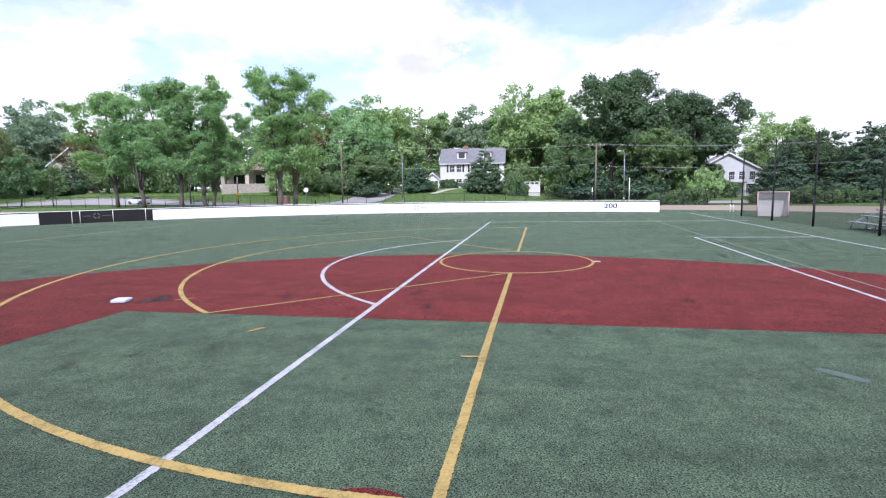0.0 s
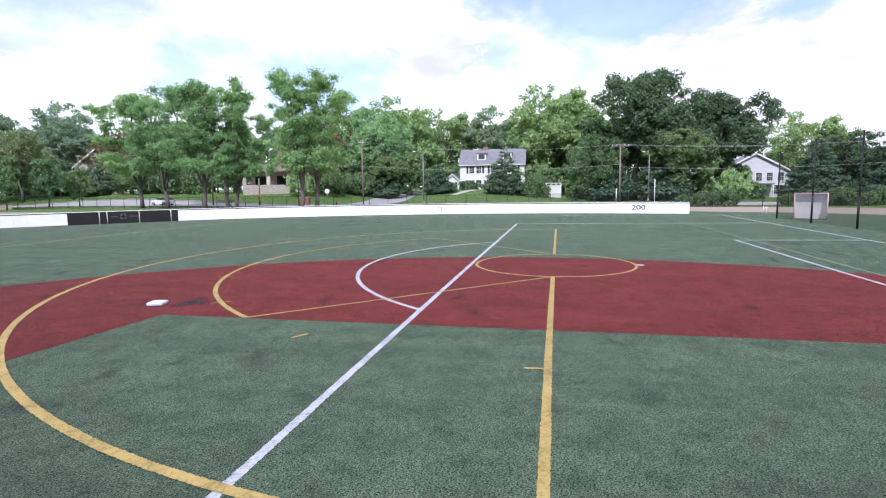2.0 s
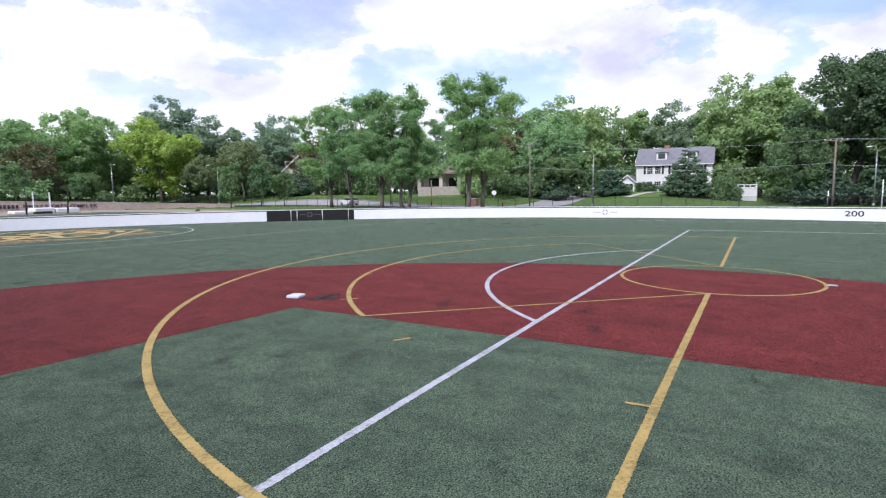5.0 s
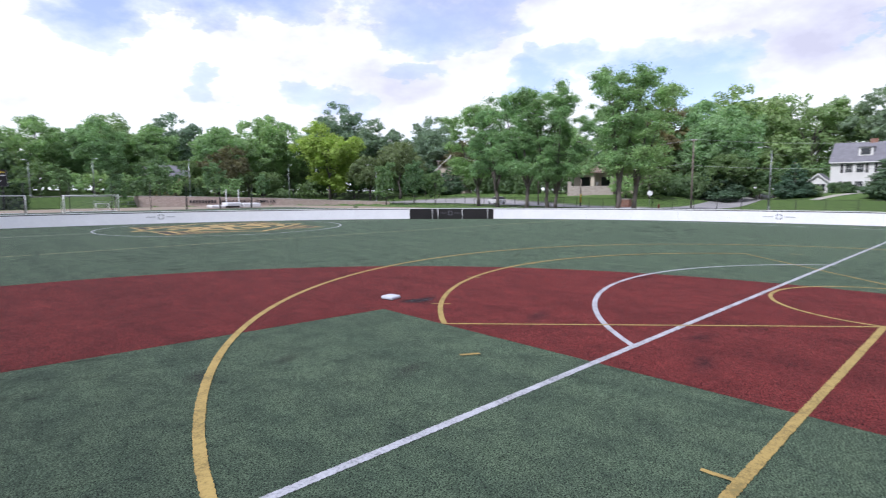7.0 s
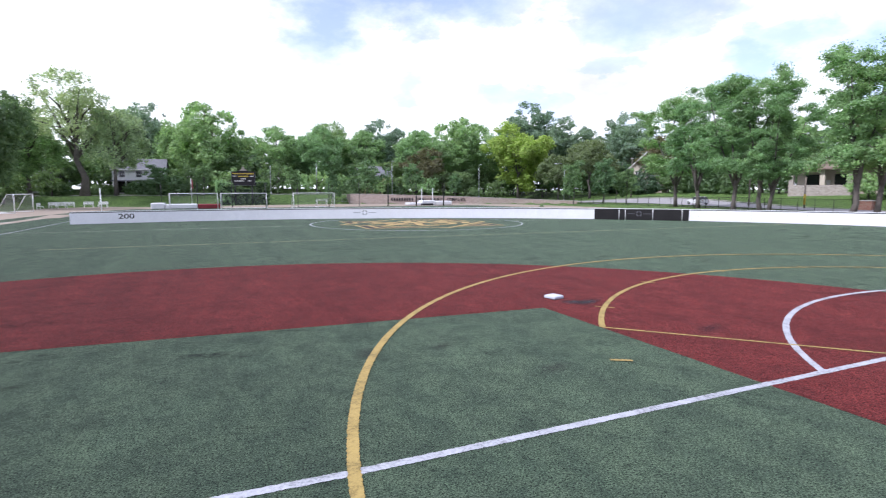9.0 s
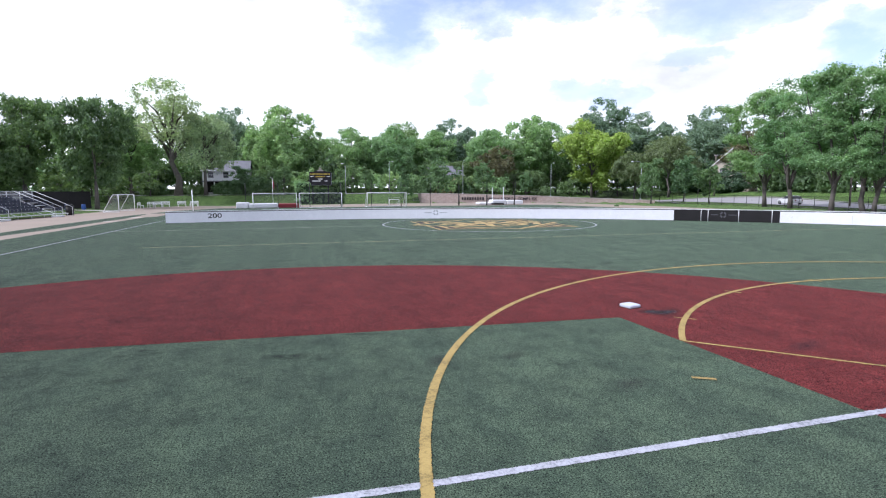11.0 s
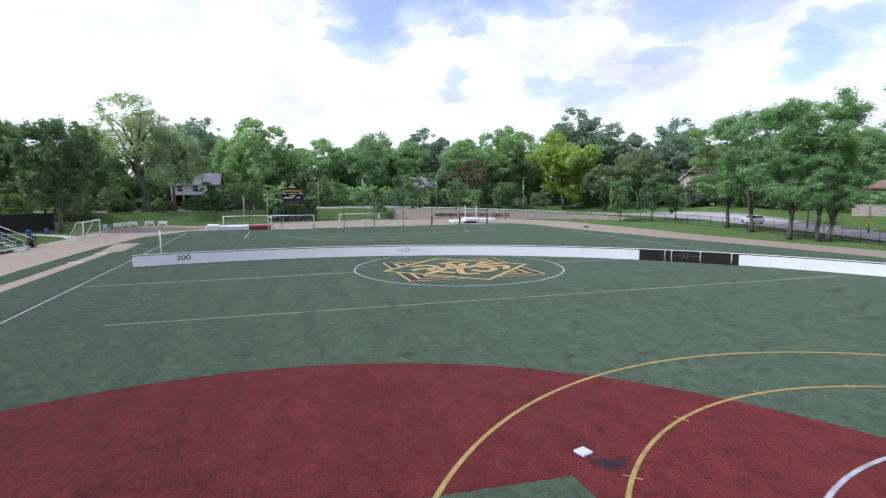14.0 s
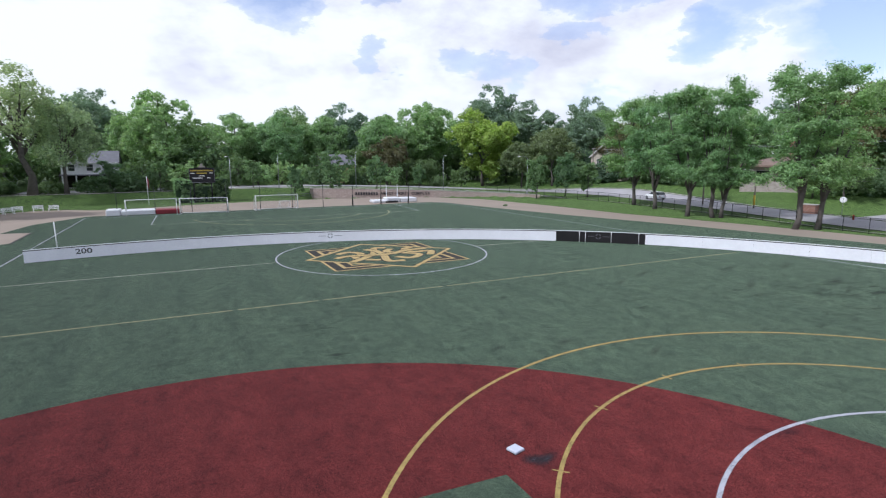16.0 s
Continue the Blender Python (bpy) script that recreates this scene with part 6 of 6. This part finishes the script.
for y, z in ((-2.6, 5.0), (0.0, 5.0), (2.6, 5.0), (0.0, 8.2), (-2.4, 1.7), (2.4, 1.7)):
    window(lh, y, z, 1.1, 1.5)
part("chimney", box(5, 6.2, -1.2, -0.2, 9.4, 12.0, 0.03), M_BRICK, lh, "brick chimney")


def far_house(name, x, y, w, d, eave, ridge, along, walls, roof, label, rz, wins):
    h = gable_house(name, pose(x, y, float(ground_z(x, y)), 0, 0, rz), w, d, eave, ridge, along, walls, roof, label)
    for wy, wz, ww, wh in wins:
        window(h, wy, wz, ww, wh, grid=False)
    return h


fh = far_house("grey_porch_house", -32.5, 157, 11, 9, 5.8, 8.2, True, M_WHITE_METAL, M_ROOF_GREY, "white two-storey house with a dark columned porch", 90, ((-3.5, 4.6, 1.2, 1.4), (0, 4.6, 1.2, 1.4), (3.5, 4.6, 1.2, 1.4)))
part("porch_roof", box(-2.4, -0.02, -5.6, 5.6, 2.9, 3.15, 0.03), M_ROOF_GREY, fh)
# a dark panel paints the porch's shade onto the wall
part("porch_back", box(-0.3, -0.03, -5.3, 5.3, 0.3, 2.9), M_PORCH_SHADE, fh, "near-black panel standing for the porch's shade")
for y in (-5, -2.5, 0, 2.5, 5):
    part("porch_column", box(-2.3, -2.05, y - 0.11, y + 0.11, 0, 2.9), M_TRIM, fh)
far_house("brown_roofed_house", -6.5, 166, 9, 9, 5.6, 9.3, False, M_STUCCO, M_ROOF_BROWN, "house with a steep brown roof behind trees", 90, ((-2, 4.2, 1, 1.4), (2, 4.2, 1, 1.4)))
far_house("yellow_house", 25, 156, 9, 8, 5.2, 7.6, True, plain("yellow_siding", (0.60, 0.50, 0.28), 0.7, var=0.1), M_ROOF_GREY, "yellow sided house behind young street trees", 95, ((-3, 4.0, 1.1, 1.4), (3, 4.0, 1.1, 1.4), (-3, 1.5, 1.1, 1.4), (0.5, 1.5, 1.1, 1.4)))
far_house("pale_blue_house", -52, 160, 7, 7, 4.4, 6.5, True, M_SIDING_GREY, M_ROOF_GREY, "small pale house glimpsed under tall trees", 85, ((-2, 2.5, 1.0, 1.3), (2, 2.5, 1.0, 1.3)))

# ---- white garden terrace ----
tw = thing("garden_terrace", pose(96.5, 15.8, 0), "white rendered garden terrace wall with coping", "wall")
part("wall", box(0, 3.5, -1.6, 1.6, 0, 2.6, 0.02), M_SIDING_WHITE, tw)
part("coping", box(-0.08, 3.58, -1.68, 1.68, 2.6, 2.75, 0.02), M_TRIM, tw)
for y in (-1.5, -0.5, 0.5, 1.5):
    part("baluster", box(-0.02, 0.18, y - 0.1, y + 0.1, 2.75, 3.15, 0.02), M_TRIM, tw)
part("rail", box(-0.05, 0.22, -1.65, 1.65, 3.15, 3.28, 0.02), M_TRIM, tw)
um = thing("garden_umbrella", pose(97.5, 18.6, 0), "closed white garden umbrella on a pole", "umbrella")
part("pole", tube([(0, 0, 0), (0, 0, 4.4)], 0.03, 8), M_STEEL, um)
part("canopy", tube([(0, 0, 2.6), (0, 0, 3.0), (0, 0, 4.5)], [0.25, 0.3, 0.04], 10), M_TRIM, um)

# ---- shrubs, hedges, young trees ----
for x, y, s, sz in ((93, 19.6, 1.2, 1.7), (93.5, 17.6, 0.9, 1.3), (98, 19.5, 1.3, 1.6), (97, 21, 1.0, 1.2), (94, 11, 1.2, 1.0), (80, -9, 1.6, 1.1), (81, -12.5, 1.7, 1.1), (82, -16, 1.6, 1.0), (83, -18.5, 1.2, 1.0),
                    (108, 26, 1.1, 0.9), (109, 36.5, 0.8, 0.7), (86, 60, 1.3, 1.0), (88, 58, 1.5, 1.2), (84, 62.5, 1.0, 0.8), (90, 56.5, 1.5, 1.4),
                    (-30, 141.5, 2.0, 0.7), (-25, 142, 2.2, 0.8), (-21, 142, 1.6, 0.8), (-38, 143, 1.5, 0.7), (-16.5, 141, 1.2, 0.7), (-46, 143, 1.6, 0.8),
                    (28, 150, 1.6, 1.0), (17, 150, 1.8, 1.0), (50, 147, 1.5, 0.9), (90, 109, 1.8, 1.3), (88, 104, 2.0, 1.4), (86, 98, 2.0, 1.2), (85, 92, 1.8, 1.2)):
    place(bush, x, y, 37 * x, s, s * sz / 1.0, label="rounded leafy garden shrub")
hedge("clipped_hedge", 108.3, 109.3, 33.8, 38.2, 1.9, LEAF_DARK, "clipped dark hedge in front of the white house", 8, 0.14)
for x, y, s, sz in ((50.2, 101.5, 1.1, 1.2), (57.6, 101.5, 1.1, 1.25), (62.4, 100, 0.95, 1.0), (7.0, 127.6, 0.85, 0.95), (24.6, 126.2, 1.0, 1.0), (-18.4, 139.6, 0.92, 0.86),
                    (-27.3, 139.6, 1.1, 0.88), (0.2, 139.4, 0.9, 0.86), (38, 133, 0.7, 0.8), (84, 128, 1.0, 1.0), (79.5, 123, 0.9, 0.9)):
    place(young, x, y, 53 * x, s, sz, label="young street tree with a small oval crown")
for x, y, s, sz in ((95, 53.2, 1.05, 0.9), (95, 40.3, 0.72, 0.68), (86.5, 129, 1.1, 0.9), (84, 118, 0.9, 0.8), (92, 146, 1.0, 1.1), (68.5, -21.9, 0.95, 0.9), (66, -31, 1.1, 1.05), (79, 6, 0.9, 1.0), (79, -3, 1.0, 1.1)):
    place(spruce, x, y, 71 * x, s, sz, label="dark evergreen with dense drooping boughs")

for i in range(17):
    y = -1.0 - 2.5 * i
    if -13.5 < y < -8.0:
        continue
    k = 0.62 + 0.3 * ((i * 7) % 5) / 4
    place(bush, 53.0 + 0.5 * ((i * 3) % 4), y, 47 * i, k, k * 1.05, label="dense dark shrub along the track edge")
place(bush, 35.8, 91.0, 20, 0.22, 0.16, label="low clump of weeds at the track edge")

# ---- stand on the far side ----
M_SEAT_NAVY = plain("navy_plastic_seat", (0.035, 0.04, 0.065), 0.45, var=0.2, relief=0.0)


M_ALU = plain("mill_aluminium", (0.62, 0.64, 0.66), 0.45, 0.25, var=0.12, relief=0.03)


def seat_mesh():
    bm = box(-0.2, 0.2, -0.22, 0.22, 0, 0.05, 0.015)
    add_box(bm, -0.24, -0.19, -0.22, 0.22, 0.02, 0.38, 0.015)
    me = bpy.data.meshes.new("seat")
    bm.to_mesh(me)
    bm.free()
    me.materials.append(M_SEAT_NAVY)
    return me


def grandstand():
    root = thing("grandstand", pose(-44.6, 78.2, 0, 0, 0, -12), "aluminium grandstand with rows of navy seats and railings", "bleachers")
    seat = seat_mesh()
    rows, length = 5, 17.0
    for r in range(rows):
        x, z = -0.8 * r, 0.35 + 0.32 * r
        part("foot_plank", box(x - 0.75, x + 0.05, -length / 2, length / 2, z - 0.06, z, 0.01), M_ALU, root)
        for k in range(int(length / 0.56)):
            y = -length / 2 + 0.3 + 0.56 * k
            if 5.2 < y < 6.6:
                continue
            ob = new("seat", seat)
            ob.parent = root
            ob.matrix_basis = pose(x - 0.45, y, z + 0.36)
    for k in range(9):
        y = -length / 2 + 0.2 + k * (length - 0.4) / 8
        part("frame", tube([(0, y, 0), (0, y, 0.3), (-3.9, y, 1.9), (-3.9, y, 0)], 0.035, 6), M_ALU, root)
        part("rail_post", tube([(-3.9, y, 1.9), (-3.9, y, 3.0)], 0.03, 6), M_ALU, root)
    for z in (2.3, 2.65, 3.0):
        part("back_rail", tube([(-3.9, -length / 2, z), (-3.9, length / 2, z)], 0.025, 6), M_ALU, root)
    mesh_object("back_mesh", [(-3.92, -length / 2, 1.9), (-3.92, length / 2, 1.9), (-3.92, length / 2, 3.0), (-3.92, -length / 2, 3.0)], [(0, 1, 2, 3)], netting("silver_chain_link", 0.3, (0.5, 0.52, 0.55)), root)
    for y in (5.2, 6.6, length / 2, -length / 2, -2.0, -3.4):
        part("stair_rail", tube([(0.5, y, 0.1), (0.5, y, 1.1), (-1.0, y, 1.8), (-3.8, y, 3.0)], 0.03, 6), M_ALU, root)
    part("step", box(0.05, 0.7, 5.2, 6.6, 0, 0.2, 0.01), M_ALU, root)
    part("step", box(0.05, 0.7, -3.4, -2.0, 0, 0.2, 0.01), M_ALU, root)


grandstand()
can = thing("trash_can", pose(-43.4, 88.6, 0), "black ribbed litter bin beside the stand", "bin")
part("body", tube([(0, 0, 0), (0, 0, 1.1)], [0.42, 0.48], 14), M_VINYL_BLACK, can)
part("lid", tube([(0, 0, 1.1), (0, 0, 1.2), (0, 0, 1.4)], [0.52, 0.5, 0.2], 14), M_VINYL_BLACK, can)


def barrel(x, y):
    root = thing("barrel", on_ground(x, y), "blue plastic barrel by the windscreen fence", "barrel", "blue barrels")
    part("body", tube([(0, 0, 0), (0, 0, 0.3), (0, 0, 0.6), (0, 0, 0.9)], [0.27, 0.30, 0.30, 0.27], 14), M_BARREL, root)
    part("rim", tube([(0, 0, 0.9), (0, 0, 0.94)], 0.285, 14), M_BARREL, root)


M_BARREL = plain("blue_plastic", (0.03, 0.08, 0.26), 0.4, var=0.15, relief=0.02)
barrel(-50.3, 107.5)
barrel(-48.4, 108.6)


def bench_seat(m, group):
    root = thing("bench", m, "small white plastic bench with slatted back", "bench", group)
    part("seat", box(-0.75, 0.75, -0.25, 0.25, 0.42, 0.48, 0.015), M_WHITE_METAL, root)
    for z in (0.6, 0.75, 0.9):
        part("slat", box(-0.75, 0.75, 0.24, 0.28, z, z + 0.1, 0.01), M_WHITE_METAL, root)
    for x in (-0.65, 0.65):
        part("leg", box(x - 0.04, x + 0.04, -0.25, -0.19, 0, 0.42), M_WHITE_METAL, root)
        part("leg", box(x - 0.04, x + 0.04, 0.22, 0.28, 0, 1.0), M_WHITE_METAL, root)
    return root


b0 = bench_seat(pose(-40.6, 117.0, 0, 0, 0, 60), "benches by the track")
for x, y, a in ((-41.6, 113.8, 84), (-39.9, 118.9, 35), (-39.2, 120.9, 12), (-36.6, 121.9, 18), (-34.4, 121.3, -6)):
    copy_thing(b0, pose(x, y, float(ground_z(x, y)) + 0.02, 0, 0, a))


def team_bleacher():
    root = thing("aluminium_bleacher", pose(13.2, -4.7, 0), "small three-row aluminium bleacher on the turf", "bleachers")
    for r, (y, z) in enumerate(((0, 0.44), (-0.72, 0.78), (-1.44, 1.12))):
        part("seat_plank", box(-3.4, 2.0, y - 0.14, y + 0.14, z - 0.05, z, 0.012), M_STEEL, root)
        if r:
            part("foot_plank", box(-3.4, 2.0, y + 0.2, y + 0.46, z - 0.40, z - 0.36, 0.012), M_STEEL, root)
    for x in (-3.0, -0.7, 1.6):
        part("frame", tube([(x, 0.1, 0.03), (x, 0, 0.40), (x, -1.44, 1.07), (x, -1.5, 0.03), (x, 0.1, 0.03)], 0.03, 6), M_STEEL, root)
        part("leg", tube([(x, -0.72, 0.03), (x, -0.72, 0.73)], 0.025, 6), M_STEEL, root)


team_bleacher()

# ---- street things ----
sign = thing("street_sign", on_ground(66.8, 53.2, 20), "round pale sign seen from behind on a thin post", "sign")
part("post", tube([(0, 0, 0), (0, 0, 2.6)], 0.03, 8), M_STEEL, sign)
bm = bmesh.new()
bmesh.ops.create_cone(bm, cap_ends=True, segments=8, radius1=0.42, radius2=0.42, depth=0.02, matrix=Matrix.Translation((0, 0, 2.35)) @ Matrix.Rotation(radians(90), 4, "Y") @ Matrix.Rotation(radians(22.5), 4, "Z"))
part("plate", bm, M_WHITE_METAL, sign, "octagonal back of a sign plate")
hyd = thing("fire_hydrant", on_ground(63.3, 50.0), "small red fire hydrant on the corner", "hydrant")
part("barrel", tube([(0, 0, 0), (0, 0, 0.5), (0, 0, 0.62), (0, 0, 0.72)], [0.12, 0.11, 0.14, 0.04], 10), plain("hydrant_red", (0.35, 0.05, 0.03), 0.5), hyd)
part("outlet", tube([(0, -0.2, 0.42), (0, 0.2, 0.42)], 0.05, 8), M_STEEL, hyd)
pil = thing("brick_pillar", on_ground(67.0, 57.5), "low red brick letterbox pillar on the lawn edge", "pillar")
part("shaft", box(-0.5, 0.5, -0.9, 0.9, 0, 1.3, 0.02), M_BRICK, pil)
part("cap", box(-0.58, 0.58, -0.98, 0.98, 1.3, 1.42, 0.02), M_CONCRETE, pil)
flag = thing("flagpole", on_ground(-20.5, 128.4), "white flagpole with a drooping red and white flag", "flagpole")
part("pole", tube([(0, 0, 0), (0, 0, 5.4)], [0.06, 0.035], 8), M_WHITE_METAL, flag)
M_FLAG = plain("red_flag_cloth", (0.35, 0.10, 0.11), 0.8)
verts, faces = [], []
for i in range(7):
    for j in range(9):
        verts.append((0.05 + 0.045 * i, 0.06 * math.sin(1.4 * i + 0.3 * j), 5.2 - 0.2 * j - 0.10 * i))
for i in range(6):
    for j in range(8):
        a = i * 9 + j
        faces.append((a, a + 1, a + 10, a + 9))
fl = mesh_object("cloth", verts, faces, M_FLAG, flag, "drooping flag", smooth=True)
fl.modifiers.new("thickness", "SOLIDIFY").thickness = 0.01


def car(m, paint, label):
    root = thing("parked_car", m, label, "car")
    secs = [(-2.3, 0.55, 0.95, 0.78), (-2.2, 0.32, 1.0, 0.85), (-1.4, 0.26, 1.02, 0.9), (0.9, 0.26, 1.02, 0.9), (1.7, 0.28, 0.95, 0.88), (2.25, 0.4, 0.8, 0.75)]
    bm = bmesh.new()
    rings = []
    for x, z0, z1, w in secs:
        rings.append([bm.verts.new(v) for v in ((x, -w, z0), (x, -w, (z0 + z1) / 2), (x, -w * 0.9, z1), (x, w * 0.9, z1), (x, w, (z0 + z1) / 2), (x, w, z0))])
    for a, b in zip(rings, rings[1:]):
        for k in range(6):
            bm.faces.new((a[k], a[(k + 1) % 6], b[(k + 1) % 6], b[k]))
    bm.faces.new(list(reversed(rings[0]))), bm.faces.new(rings[-1])
    bmesh.ops.recalc_face_normals(bm, faces=bm.faces[:])
    body = part("body", bm, paint, root)
    bm = bmesh.new()
    lo = [(-2.15, -0.8), (0.95, -0.8), (0.95, 0.8), (-2.15, 0.8)]
    hi = [(-1.75, -0.62), (0.15, -0.62), (0.15, 0.62), (-1.75, 0.62)]
    a = [bm.verts.new((x, y, 0.98)) for x, y in lo]
    b = [bm.verts.new((x, y, 1.5)) for x, y in hi]
    for i in range(4):
        bm.faces.new((a[i], a[(i + 1) % 4], b[(i + 1) % 4], b[i]))
    part("glasshouse", bm, M_GLASS, root, "dark car windows")
    part("roof", box(-1.8, 0.2, -0.64, 0.64, 1.5, 1.56, 0.025), paint, root)
    for x in (-1.45, 1.4):
        for s in (-1, 1):
            w = part("tyre", tube([(x, s * 0.72, 0.33), (x, s * 0.92, 0.33)], 0.33, 16), M_VINYL_BLACK, root)
            part("rim", tube([(x, s * 0.921, 0.33), (x, s * 0.935, 0.33)], 0.2, 12), M_STEEL, w)
    for s in (-1, 1):
        part("headlight", box(2.14, 2.22, s * 0.6 - 0.15, s * 0.6 + 0.15, 0.6, 0.75), M_WHITE_METAL, root)
        part("tail_light", box(-2.32, -2.25, s * 0.62 - 0.12, s * 0.62 + 0.12, 0.7, 0.88), M_MAT_RED, root)


M_CAR = plain("white_car_paint", (0.75, 0.76, 0.78), 0.25, var=0.04, relief=0.0)
# a car that drives by, set at one spot on the street
car(pose(69.3, 88.2, float(ground_z(69.3, 88.2)) + 0.05, 0, 0, 78), M_CAR, "white passing car, built standing still on the street")
